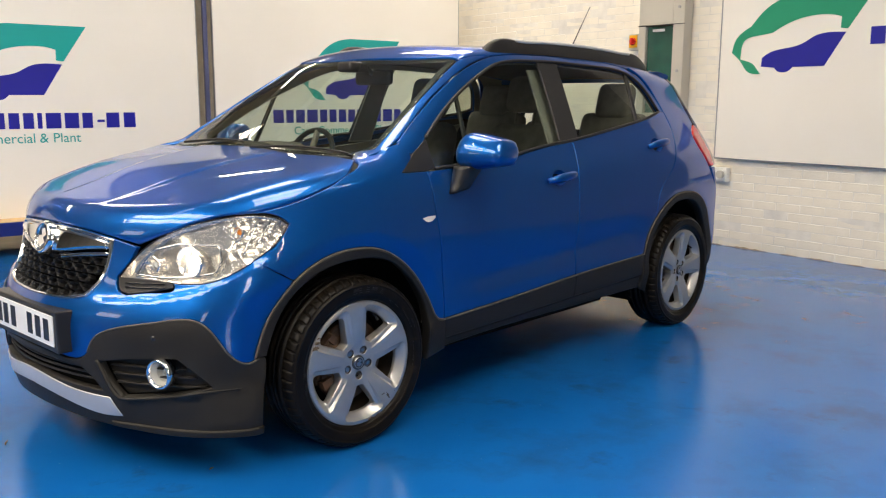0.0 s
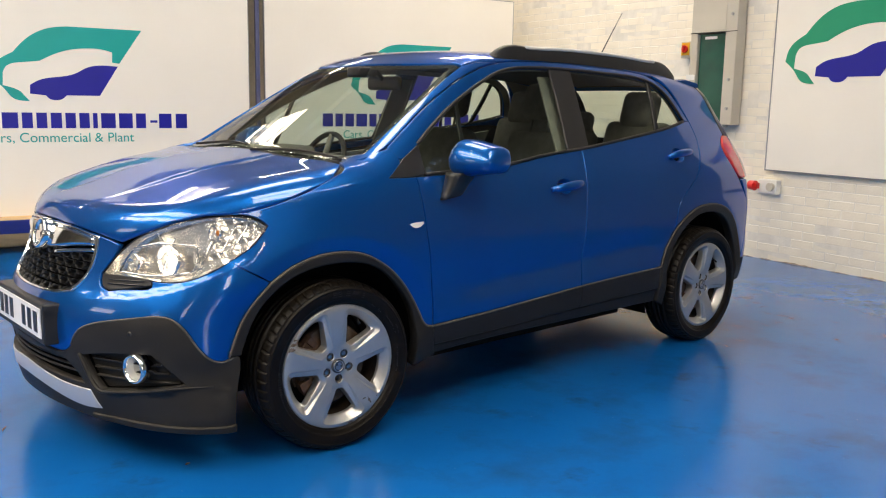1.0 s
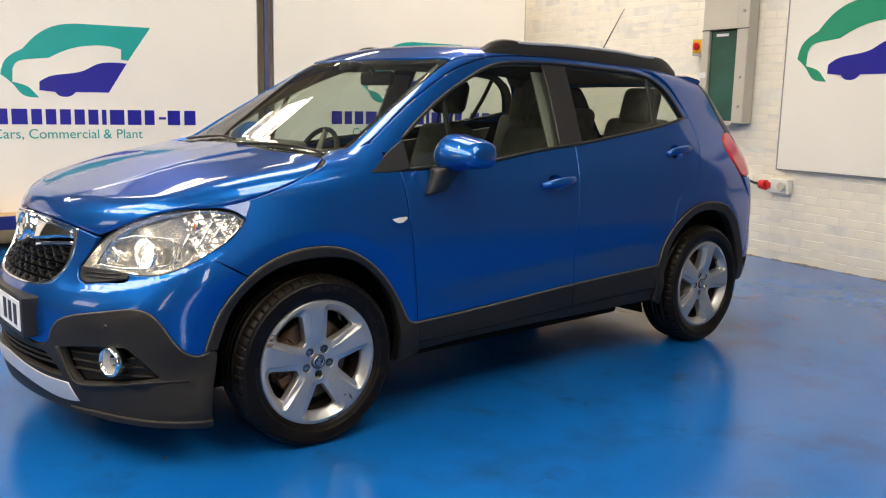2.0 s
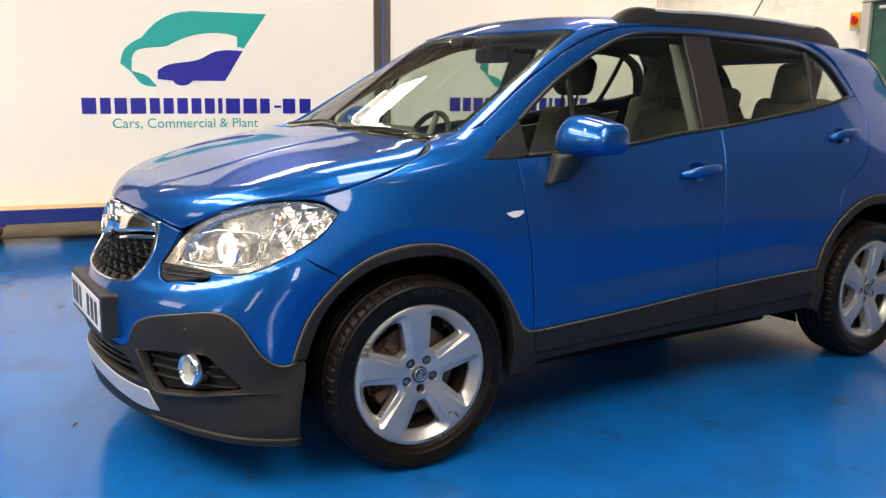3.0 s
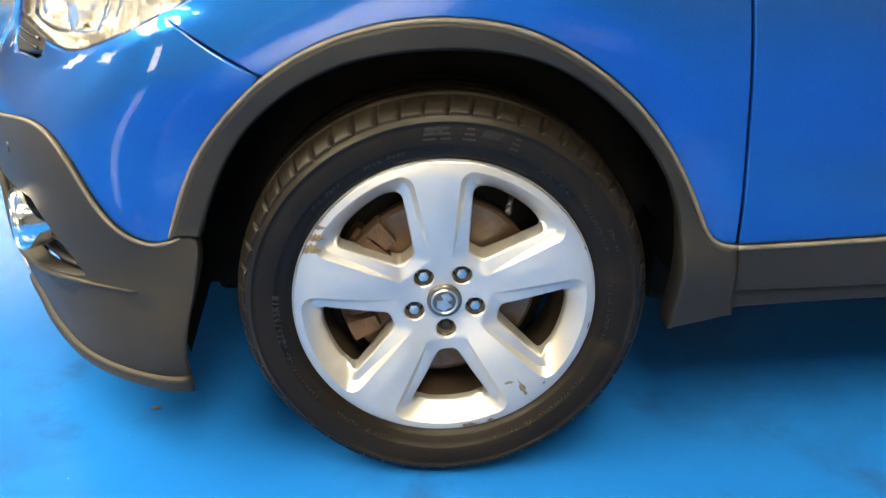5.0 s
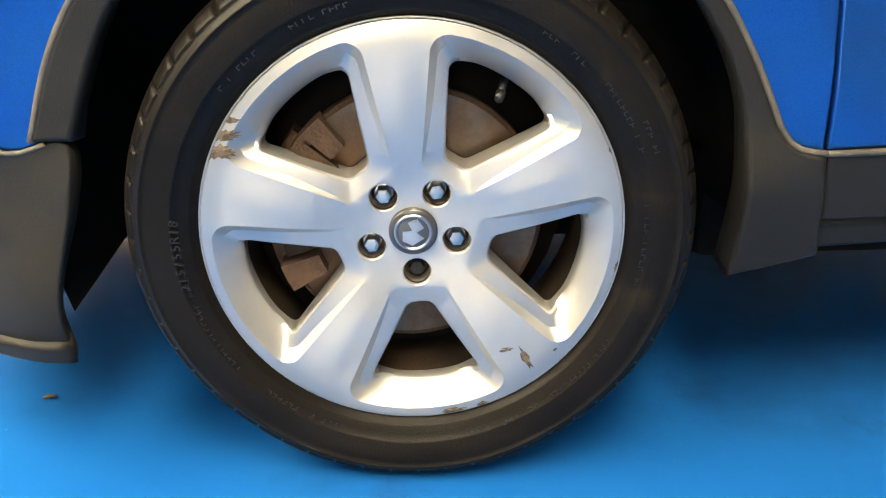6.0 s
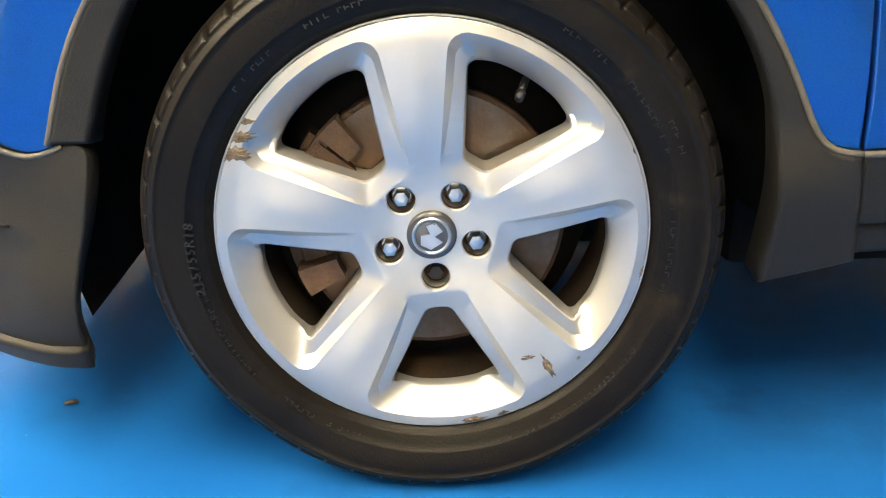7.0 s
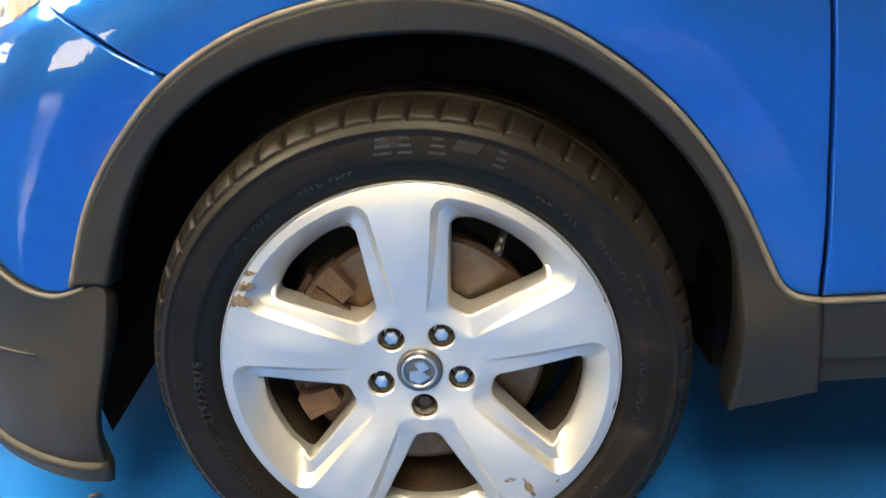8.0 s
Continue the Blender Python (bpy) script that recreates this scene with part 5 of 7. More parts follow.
def cladding():
    panel("arch_front", "side", [[ARCH_F, [(0.476, 0.418), (0.489, 0.33)], [(0.489, 0.33), (0.497, 0.283)], [(0.497, 0.283), (0.44, 0.268), (0.386, 0.256)], rev(ARCH_F_IN), [(-0.385, 0.43), (-0.432, 0.430)]]], CLADDING, car, off=0.013, thick=0.050, edge=0.008, drop=0.008, step=0.022, fine=0.012, label="grey plastic wheel arch cladding")
    panel("arch_rear", "side", [[ARCH_R, [(3.03, 0.43), (3.04, 0.30), (2.97, 0.30)], rev(ARCH_R_IN), [(2.175, 0.26), (2.11, 0.29)], [(2.11, 0.29), (2.115, 0.486)]]], CLADDING, car, off=0.013, thick=0.050, edge=0.008, drop=0.008, step=0.026, fine=0.014, label="grey plastic wheel arch cladding")
    panel("sill_trim", "side", [[SILL_TOP[:3], [(1.440, 0.466), (1.441, 0.355)], rev([(0.489, 0.330), (0.941, 0.338), (1.441, 0.355)]), [(0.489, 0.33), (0.476, 0.418)]]], CLADDING, car, off=0.006, thick=0.03, edge=0.006, drop=0.005, step=0.03, label="grey plastic door trim")
    panel("sill_trim", "side", [[SILL_TOP[2:], [(2.115, 0.486), (2.11, 0.368)], rev([(1.441, 0.355), (1.85, 0.362), (2.11, 0.368)]), [(1.441, 0.355), (1.440, 0.466)]]], CLADDING, car, off=0.006, thick=0.03, edge=0.006, drop=0.005, step=0.03, label="grey plastic door trim")
    panel("sill", "side", [[[(0.489, 0.326), (0.941, 0.334), (1.441, 0.351), (2.11, 0.364)], [(2.11, 0.364), (2.11, 0.285)], [(2.11, 0.285), (1.4, 0.290), (0.75, 0.290), (0.497, 0.280)], [(0.497, 0.280), (0.489, 0.326)]]], CLADDING, car, off=-0.004, thick=0.05, edge=0.012, drop=0.012, step=0.03)


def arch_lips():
    """A thin pale tan strip where the cladding meets the paint."""
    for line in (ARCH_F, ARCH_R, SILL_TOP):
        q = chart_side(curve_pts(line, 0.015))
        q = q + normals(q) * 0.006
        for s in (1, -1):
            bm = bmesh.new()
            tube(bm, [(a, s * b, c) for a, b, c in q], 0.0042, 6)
            part("cladding_edge", bm, LIPGREY, car, "pale tan edge of plastic cladding", True)
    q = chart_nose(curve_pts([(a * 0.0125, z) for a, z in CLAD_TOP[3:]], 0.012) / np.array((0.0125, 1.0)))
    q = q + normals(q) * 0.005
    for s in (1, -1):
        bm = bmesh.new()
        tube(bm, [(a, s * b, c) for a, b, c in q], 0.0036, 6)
        part("cladding_edge", bm, LIPGREY, car, "pale tan edge of plastic cladding", True)


def liners():
    """Wheel wells, underbody and the dark inner shell."""
    for x, wells in ((0.0, "front"), (2.555, "rear")):
        for s in (-1, 1):
            bm = bmesh.new()
            n = 40
            for y0, y1, r0, r1 in ((0.50, 0.770, 0.446, 0.444),):
                a = [bm.verts.new((x + r0 * math.cos(t), s * y0, 0.331 + r0 * math.sin(t))) for t in np.linspace(-0.10, math.pi + 0.29, n)]
                b = [bm.verts.new((x + r1 * math.cos(t), s * y1, 0.331 + r1 * math.sin(t))) for t in np.linspace(-0.10, math.pi + 0.29, n)]
                for i in range(n - 1):
                    bm.faces.new((a[i], a[i + 1], b[i + 1], b[i]))
                bm.faces.new(a)
            part("wheel_well", bm, LINER, car, "black felt wheel arch liner", True)
    for lo, hi in (((0.44, -0.60, 0.175), (2.12, 0.60, 0.36)), ((-0.42, -0.48, 0.17), (0.438, 0.48, 0.55)), ((2.122, -0.48, 0.20), (3.1, 0.48, 0.5)), ((-0.72, -0.42, 0.19), (-0.422, 0.42, 0.26))):
        bm = bmesh.new()
        box(bm, lo, hi, 0.02)
        part("underbody", bm, DARK, car, "dark underbody")
    for s in (-1, 1):
        bm = bmesh.new()
        box(bm, (0.46, min(s * 0.60, s * 0.80), 0.30), (2.10, max(s * 0.60, s * 0.80), 0.36), 0.01)
        part("floor_edge", bm, DARK, car)
    for y in (-0.42, 0.2, 0.45):
        bm = bmesh.new()
        box(bm, (1.95, y - 0.06, 0.165), (2.25, y + 0.06, 0.24), 0.02)
        part("suspension_arm", bm, DARK, car)
    inner = [[(0.46, 0.36), (2.12, 0.38)], [(2.12, 0.38), (2.12, 0.50), (2.2, 0.70), (2.40, 0.79), (2.56, 0.81), (2.75, 0.79), (2.92, 0.68), (3.0, 0.5)], [(3.0, 0.5), (3.05, 0.9)], [(3.05, 0.9), (2.721, 1.16)], [(2.721, 1.16), (2.327, 1.21), (1.508, 1.11), (0.9, 1.05), (0.3, 1.02)], [(0.3, 1.02), (0.05, 1.02), (-0.3, 0.85)], [(-0.3, 0.85), (-0.30, 0.70), (-0.2, 0.745), (0.02, 0.785), (0.22, 0.73), (0.40, 0.55), (0.46, 0.36)]]
    panel("inner_shell", "side", [inner], DARK, car, off=-0.022, step=0.08, fine=0.03, thick=0.004)
    bm = bmesh.new()
    box(bm, (-0.50, -0.485, 0.60), (0.14, 0.485, 0.86), 0.05)
    part("engine_bay_cover", bm, DARK, car)


def tail():
    # tailgate, rear bumper, lamps and rear glass by turning the outline round the tail
    lamp = [[(2.824, 1.12), (2.895, 1.180), (2.983, 1.165)], [(2.983, 1.165), (3.06, 1.06), (3.06, 0.93)], [(3.06, 0.93), (2.95, 0.935), (2.87, 1.02), (2.824, 1.12)]]
    panel("tail_lamp", "side", [lamp], REDLENS, car, off=0.004, step=0.02, fine=0.012, label="red tail lamp", thick=0.03, edge=0.008, drop=0.006)

    def ring(x0, pts, name, material, label="", narrow=1.0, span=None):
        bm = bmesh.new()
        rows = []
        for z in pts:
            wide = float(np.interp(z, (0.3, 1.05, 1.2, 1.5), (0.76, 0.72, 0.64, 0.48)))
            ys = np.linspace(-wide * narrow, wide * narrow, 33) if span is None else np.linspace(span[0], span[1], 33)
            o = np.stack([np.full(33, 3.8), ys, np.full(33, z)], -1)
            q = cast(o, np.array([-1.0, 0, 0]), 1.4)
            rows.append([bm.verts.new(v + normals(v[None])[0] * x0) for v in q])
        for a, b in zip(rows, rows[1:]):
            for i in range(32):
                bm.faces.new((a[i], a[i + 1], b[i + 1], b[i]))
        return part(name, bm, material, car, label, True)

    ring(0.0, np.linspace(0.80, 1.06, 9), "tailgate", PAINT)
    ring(-0.004, np.linspace(1.12, 1.46, 11), "rear_screen", PRIVACY, "tinted rear screen", span=(-0.46, 0.46))
    for s in (-1, 1):
        ring(-0.003, np.linspace(1.10, 1.47, 11), "tailgate_pillar", GLOSSBLACK, span=(s * 0.455, s * 0.60))
    ring(-0.003, np.linspace(1.06, 1.12, 3), "screen_surround", GLOSSBLACK)
    # spoiler lip over the rear screen
    bm = bmesh.new()
    rows = []
    for y in np.linspace(-0.575, 0.575, 33):
        x1, z1 = 3.015 - 0.60 * y * y, 1.502 - 0.05 * y * y
        top = float(chart_top([(x1 - 0.26, y)])[0, 2])
        rows.append([bm.verts.new((a, y, b)) for a, b in ((x1 - 0.26, top - 0.004), (x1 - 0.12, 0.5 * (top + z1) + 0.008), (x1 - 0.02, z1), (x1, z1 - 0.008), (x1 - 0.004, z1 - 0.026), (x1 - 0.05, z1 - 0.036), (x1 - 0.20, z1 - 0.06))])
    for a, b in zip(rows, rows[1:]):
        for i in range(7):
            j = (i + 1) % 7
            bm.faces.new((a[i], a[j], b[j], b[i]))
    bm.faces.new(rows[0])
    bm.faces.new(rows[-1])
    spoiler = part("roof_spoiler", bm, PAINT, car, "blue roof spoiler", True)
    spoiler.data.set_sharp_from_angle(angle=radians(40))
    ring(0.006, np.linspace(0.30, 0.80, 9), "rear_bumper", CLADDING)
    # painted corner of the rear bumper, behind the wheel arch
    panel("bumper_corner", "side", [[[(3.05, 0.80), (3.09, 0.60), (3.03, 0.43)], [(3.03, 0.43), (3.15, 0.42)], [(3.15, 0.42), (3.17, 0.65), (3.13, 0.90)], [(3.13, 0.90), (3.06, 0.92), (2.97, 0.92)], [(2.97, 0.92), (3.05, 0.80)]]], PAINT, car, step=0.03)
    panel("tail_side", "side", [[[(2.764, 1.475), (2.817, 1.40), (2.878, 1.25), (2.896, 1.185)], [(2.896, 1.185), (2.994, 1.17)], [(2.994, 1.17), (2.950, 1.32), (2.865, 1.475)], [(2.865, 1.475), (2.764, 1.475)]]], GLOSSBLACK, car, off=0.002, step=0.03)


def windows():
    # front side glass, with the sail panel at its foot and the black pillars
    top = [(0.457, 1.172), (0.606, 1.270), (0.753, 1.352), (0.945, 1.440), (1.116, 1.498), (1.325, 1.517), (1.438, 1.520)]
    sail = [[(0.262, 1.046), (0.340, 1.105), (0.358, 1.118)], [(0.358, 1.118), (0.457, 1.172)], [(0.457, 1.172), (0.455, 1.056)], [(0.455, 1.056), (0.40, 1.045), (0.262, 1.046)]]
    panel("sail_panel", "side", [sail], BLACK, car, off=0.001, step=0.02, fine=0.012)
    glass = [top, [(1.438, 1.520), (1.417, 1.30), (1.389, 1.131)], rev([(0.455, 1.056), (0.937, 1.080), (1.188, 1.112), (1.389, 1.131)]), [(0.455, 1.056), (0.457, 1.172)]]
    panel("side_window", "side", [glass], GLASS, car, off=-0.010, step=0.04, thick=0.004, label="green tinted side window")
    post = [[(0.743, 1.342), (0.766, 1.352)], [(0.766, 1.352), (0.737, 1.20), (0.711, 1.071)], [(0.711, 1.071), (0.689, 1.070)], [(0.689, 1.070), (0.715, 1.20), (0.743, 1.342)]]
    panel("window_guide", "side", [post], BLACK, car, off=-0.013, step=0.02, thick=0.012)
    pillar = [[(1.438, 1.520), (1.599, 1.519)], [(1.599, 1.519), (1.576, 1.30), (1.553, 1.141)], [(1.553, 1.141), (1.389, 1.131)], [(1.389, 1.131), (1.417, 1.30), (1.438, 1.520)]]
    panel("door_pillar", "side", [pillar], BLACK, car, off=-0.002, step=0.03)
    rear_top = [(1.599, 1.519), (1.964, 1.508), (2.232, 1.482)]
    rear = [rear_top, [(2.232, 1.482), (2.206, 1.36), (2.162, 1.22)], rev([(1.553, 1.141), (1.839, 1.178), (2.162, 1.22)]), [(1.553, 1.141), (1.576, 1.30), (1.599, 1.519)]]
    panel("side_window", "side", [rear], PRIVACY, car, off=-0.010, step=0.04, thick=0.004, label="dark tinted rear side window")
    bar = [[(2.232, 1.482), (2.256, 1.474)], [(2.256, 1.474), (2.234, 1.36), (2.193, 1.225)], [(2.193, 1.225), (2.162, 1.22)], [(2.162, 1.22), (2.206, 1.36), (2.232, 1.482)]]
    panel("window_divider", "side", [bar], BLACK, car, off=-0.003, step=0.02)
    quarter = [[(2.256, 1.474), (2.324, 1.440), (2.390, 1.382), (2.452, 1.264)], [(2.452, 1.264), (2.322, 1.242), (2.193, 1.225)], [(2.193, 1.225), (2.234, 1.36), (2.256, 1.474)]]
    panel("quarter_window", "side", [quarter], PRIVACY, car, off=-0.010, step=0.03, thick=0.004, label="small dark quarter window")
    # black weather strips round the glass
    for line in ([(0.455, 1.053), (0.936, 1.075), (1.187, 1.107), (1.489, 1.133), (1.838, 1.172), (2.321, 1.236), (2.457, 1.264)], [(2.457, 1.264), (2.381, 1.395), (2.256, 1.475), (1.964, 1.509), (1.599, 1.521), (1.325, 1.520), (1.116, 1.501), (0.945, 1.443), (0.753, 1.355), (0.606, 1.273), (0.457, 1.175)]):
        pts = curve_pts(line, 0.03)
        q = chart_side(pts)
        q = q + normals(q) * -0.001
        for s in (1, -1):
            bm = bmesh.new()
            tube(bm, [(a, s * b, c) for a, b, c in q], 0.0085, 6)
            part("weather_strip", bm, BLACK, car, smooth=True)
    # windscreen with its dark border
    edge_r = [(0.855, -0.577), (0.63, -0.622), (0.41, -0.664), (0.215, -0.702)]
    low = [(0.215, -0.702), (0.12, -0.60), (0.085, -0.45), (0.095, -0.2), (0.11, 0.0), (0.095, 0.2), (0.085, 0.45), (0.12, 0.60), (0.215, 0.702)]
    high = [(0.855, 0.577), (0.795, 0.35), (0.775, 0.0), (0.795, -0.35), (0.855, -0.577)]
    ob = panel("windscreen", "top", [[high, edge_r, low, rev([(x, -y) for x, y in edge_r])]], GLASS, car, off=-0.006, step=0.05, both=False, thick=0.005, label="green tinted windscreen")
    mid = np.array([0.47, 0.0])
    small = lambda c: [tuple(mid + (np.array(q) - mid) * (0.90, 0.955)) for q in c]
    panel("screen_border", "top", [[high, edge_r, low, rev([(x, -y) for x, y in edge_r])], [small(high), small(edge_r), small(low), small(rev([(x, -y) for x, y in edge_r]))]], GLOSSBLACK, car, off=-0.008, step=0.03, both=False, thick=0.003)
    # scuttle and wipers
    scuttle = [[(0.075, -0.60), (0.05, -0.45), (0.06, -0.2), (0.075, 0.0), (0.06, 0.2), (0.05, 0.45), (0.075, 0.60)], [(0.075, 0.60), (0.21, 0.712)], [(0.21, 0.712), (0.14, 0.60), (0.115, 0.45), (0.125, 0.2), (0.14, 0.0), (0.125, -0.2), (0.115, -0.45), (0.14, -0.60), (0.21, -0.712)], [(0.21, -0.712), (0.075, -0.60)]]
    panel("scuttle", "top", [scuttle], BLACK, car, off=-0.012, step=0.03, both=False)
    for (x0, y0), (x1, y1) in (((0.06, -0.10), (0.13, -0.66)), ((0.10, 0.50), (0.11, 0.02))):
        bm = bmesh.new()
        pts = []
        for t in np.linspace(0, 1, 12):
            p, n = on("top", x0 + (x1 - x0) * t + 0.03 * math.sin(math.pi * t), y0 + (y1 - y0) * t, 0.005)
            pts.append(p)
        tube(bm, pts, [0.007 - 0.003 * t for t in np.linspace(0, 1, 12)], 6)
        wiper = part("wiper", bm, BLACK, car, "black wiper arm", True)
        bm = bmesh.new()
        tube(bm, [p - Vector((-0.018, 0, 0.010)) for p in pts[3:]], 0.005, 6)
        part("blade", bm, BLACK, wiper, smooth=True)


def mirror(s):
    """Door mirror: a tapered painted shell on a black foot; s: -1 on the car's left."""
    bm = bmesh.new()
    rings = []
    n = 32
    for t in np.linspace(0, 1, 17):
        y = 0.832 + 0.218 * t
        end = (1 - abs(2 * t - 1) ** (5.0 if t < 0.5 else 9.0)) ** 0.5
        end = 0.30 + 0.70 * end if t < 0.5 else 0.50 + 0.50 * end
        low, high = 1.030 + 0.032 * t, 1.201 - 0.038 * t ** 1.4
        mid, half = (low + high) / 2, (high - low) / 2 * end
        front, back = 0.552 + 0.040 * t * t, 0.725 + 0.010 * t
        cx, hx = (front + back) / 2, (back - front) / 2 * (0.6 + 0.4 * end)
        ring = []
        for a in np.linspace(0, 2 * math.pi, n, endpoint=False):
            c, d = math.cos(a), math.sin(a)
            p = 0.42 if c > 0 else 0.72
            u, w = math.copysign(abs(c) ** p, c), math.copysign(abs(d) ** 0.62, d)
            # the upper front leans back
            ring.append(bm.verts.new((cx + hx * u + 0.030 * max(0, w) * max(0.0, -u), s * y, mid + half * w)))
        rings.append(ring)
    for p, q in zip(rings, rings[1:]):
        for i in range(n):
            bm.faces.new((p[i], p[(i + 1) % n], q[(i + 1) % n], q[i]))
    bm.faces.new(rings[0])
    bm.faces.new(rings[-1])
    shell = part("door_mirror", bm, PAINT, car, "blue door mirror on black foot", True)
    # foot: from the door up to the shell
    bm = bmesh.new()
    rings = []
    n = 16
    for t in np.linspace(0, 1, 8):
        cx, y, z = 0.558 + 0.050 * t, 0.868 + 0.010 * t, 0.958 + 0.100 * t
        hx, hy = 0.056 + 0.014 * t * t, 0.026 + 0.020 * t
        rings.append([bm.verts.new((cx + hx * math.copysign(abs(math.cos(a)) ** 0.6, math.cos(a)), s * (y + hy * math.copysign(abs(math.sin(a)) ** 0.6, math.sin(a))), z + 0.012 * math.cos(a) * (1 - t))) for a in np.linspace(0, 2 * math.pi, n, endpoint=False)])
    for p, q in zip(rings, rings[1:]):
        for i in range(n):
            bm.faces.new((p[i], p[(i + 1) % n], q[(i + 1) % n], q[i]))
    bm.faces.new(rings[0])
    bm.faces.new(rings[-1])
    part("mirror_foot", bm, BLACK, car, "black mirror foot", True)
    bm = bmesh.new()
    box(bm, (0.715, min(s * 0.868, s * 1.012), 1.078), (0.7355, max(s * 0.868, s * 1.012), 1.150), 0.004)
    part("mirror_glass", bm, CHROME, shell)


def handle(x, z, s):
    """Pull handle over a dished recess."""
    p, n = on("side", x, z, 0.0)
    bm = bmesh.new()
    pts = []
    for t in np.linspace(-1, 1, 15):
        q, k = on("side", x + 0.112 * t, z + 0.010 * t, 0.030 * (1 - abs(t) ** 3.5) + 0.004)
        pts.append((q.x, s * -q.y, q.z) if s > 0 else q)
    tube(bm, pts, [0.012 + 0.007 * (1 - abs(t) ** 2) for t in np.linspace(-1, 1, 15)], 10, 1.15)
    h = part("door_handle", bm, PAINT, car, "blue pull handle", True)
    bm = bmesh.new()
    rings = []
    for r, d in ((1.03, -0.004), (0.94, -0.010), (0.75, -0.020), (0.45, -0.026), (0.0, -0.028)):
        ring = []
        for a in np.linspace(0, 2 * math.pi, 28, endpoint=False):
            q, k = on("side", x - 0.012 + 0.056 * r * math.cos(a), z + 0.036 * r * math.sin(a), d)
            ring.append(bm.verts.new((q.x, -q.y if s > 0 else q.y, q.z)))
        rings.append(ring)
    for a, b in zip(rings, rings[1:]):
        for i in range(28):
            bm.faces.new((a[i], a[(i + 1) % 28], b[(i + 1) % 28], b[i]))
    part("recess", bm, PAINT, h, smooth=True)


def trims():
    for s in (-1, 1):
        handle(1.305, 0.962, s)
        handle(2.300, 1.082, s)
        mirror(s)
        # roof rails, solid down to the roof
        line = [(1.06, 0.535, 1.545), (1.11, 0.540, 1.586), (1.18, 0.544, 1.618), (1.25, 0.546, 1.624), (1.34, 0.547, 1.619), (1.54, 0.547, 1.622), (1.84, 0.547, 1.620), (2.14, 0.545, 1.609), (2.34, 0.541, 1.598), (2.44, 0.537, 1.596), (2.53, 0.532, 1.572), (2.60, 0.528, 1.530)]
        pts = curve_pts(line, 0.03)
        bm = bmesh.new()
        rings = []
        for x, y, z in pts:
            low = min(z - 0.012, float(chart_top([(x, -y)])[0, 2]) - 0.006)
            rings.append([bm.verts.new((x, s * q, h)) for q, h in ((y - 0.020, low), (y - 0.018, z - 0.010), (y - 0.010, z), (y + 0.010, z), (y + 0.020, z - 0.010), (y + 0.026, low - 0.012))])
        for p, q in zip(rings, rings[1:]):
            for i in range(5):
                bm.faces.new((p[i], p[i + 1], q[i + 1], q[i]))
        bm.faces.new(rings[0])
        bm.faces.new(rings[-1])
        rail = part("roof_rail", bm, BLACK, car, "black roof rail", True)
        # pale strip stands in for the bright reflection along the rail's top
        bm = bmesh.new()
        tube(bm, [(x, s * (y + 0.015), z - 0.005) for x, y, z in pts if 1.30 < x < 2.40], 0.0095, 8)
        part("rail_sheen_strip", bm, RAILSHEEN, rail, "pale strip painting the sheen on the rail top", True)
        # indicator in the wing
        bm = bmesh.new()
        outline = [(0.318, 0.862), (0.345, 0.868), (0.408, 0.870), (0.412, 0.858), (0.385, 0.842), (0.36, 0.838), (0.34, 0.845)]
        lo = [on("side", x, z, 0.001)[0] for x, z in outline]
        hi = [on("side", 0.37 + (x - 0.37) * 0.85, 0.857 + (z - 0.857) * 0.8, 0.008)[0] for x, z in outline]
        lo, hi = ([bm.verts.new((p.x, -s * -p.y if s < 0 else -p.y, p.z)) for p in c] for c in (lo, hi))
        bm.faces.new(hi)
        for i in range(len(lo)):
            bm.faces.new((lo[i], lo[(i + 1) % len(lo)], hi[(i + 1) % len(lo)], hi[i]))
        ind = part("side_indicator", bm, CHROME, car, "chrome-edged side indicator")
        bm = bmesh.new()
        c = [on("side", x, z, 0.0085)[0] for x, z in ((0.327, 0.8605), (0.36, 0.8655), (0.402, 0.866), (0.404, 0.858), (0.383, 0.8455), (0.362, 0.8425), (0.345, 0.848))]
        bm.faces.new([bm.verts.new((p.x, p.y if s < 0 else -p.y, p.z)) for p in c])
        part("lens", bm, WHITEPLASTIC, ind)
    # aerial
    bm = bmesh.new()
    tube(bm, [(2.50, 0.0, 1.555), (2.57, 0.0, 1.62), (2.68, 0.0, 1.77), (2.80, 0.0, 1.93)], [0.006, 0.0045, 0.0035, 0.0025], 6)
    aerial = part("aerial", bm, BLACK, car, "black roof aerial", True)
    bm = bmesh.new()
    box(bm, (2.45, -0.03, 1.535), (2.55, 0.03, 1.565), 0.012)
    part("foot", bm, BLACK, aerial)


# ---- wheels ----
RIM, HUB_Z = 0.2435, 0.331
FACE = spline([(0.0, -0.079), (0.05, -0.079), (0.09, -0.085), (0.15, -0.093), (0.20, -0.0965), (0.225, -0.097), (0.2435, -0.094)])


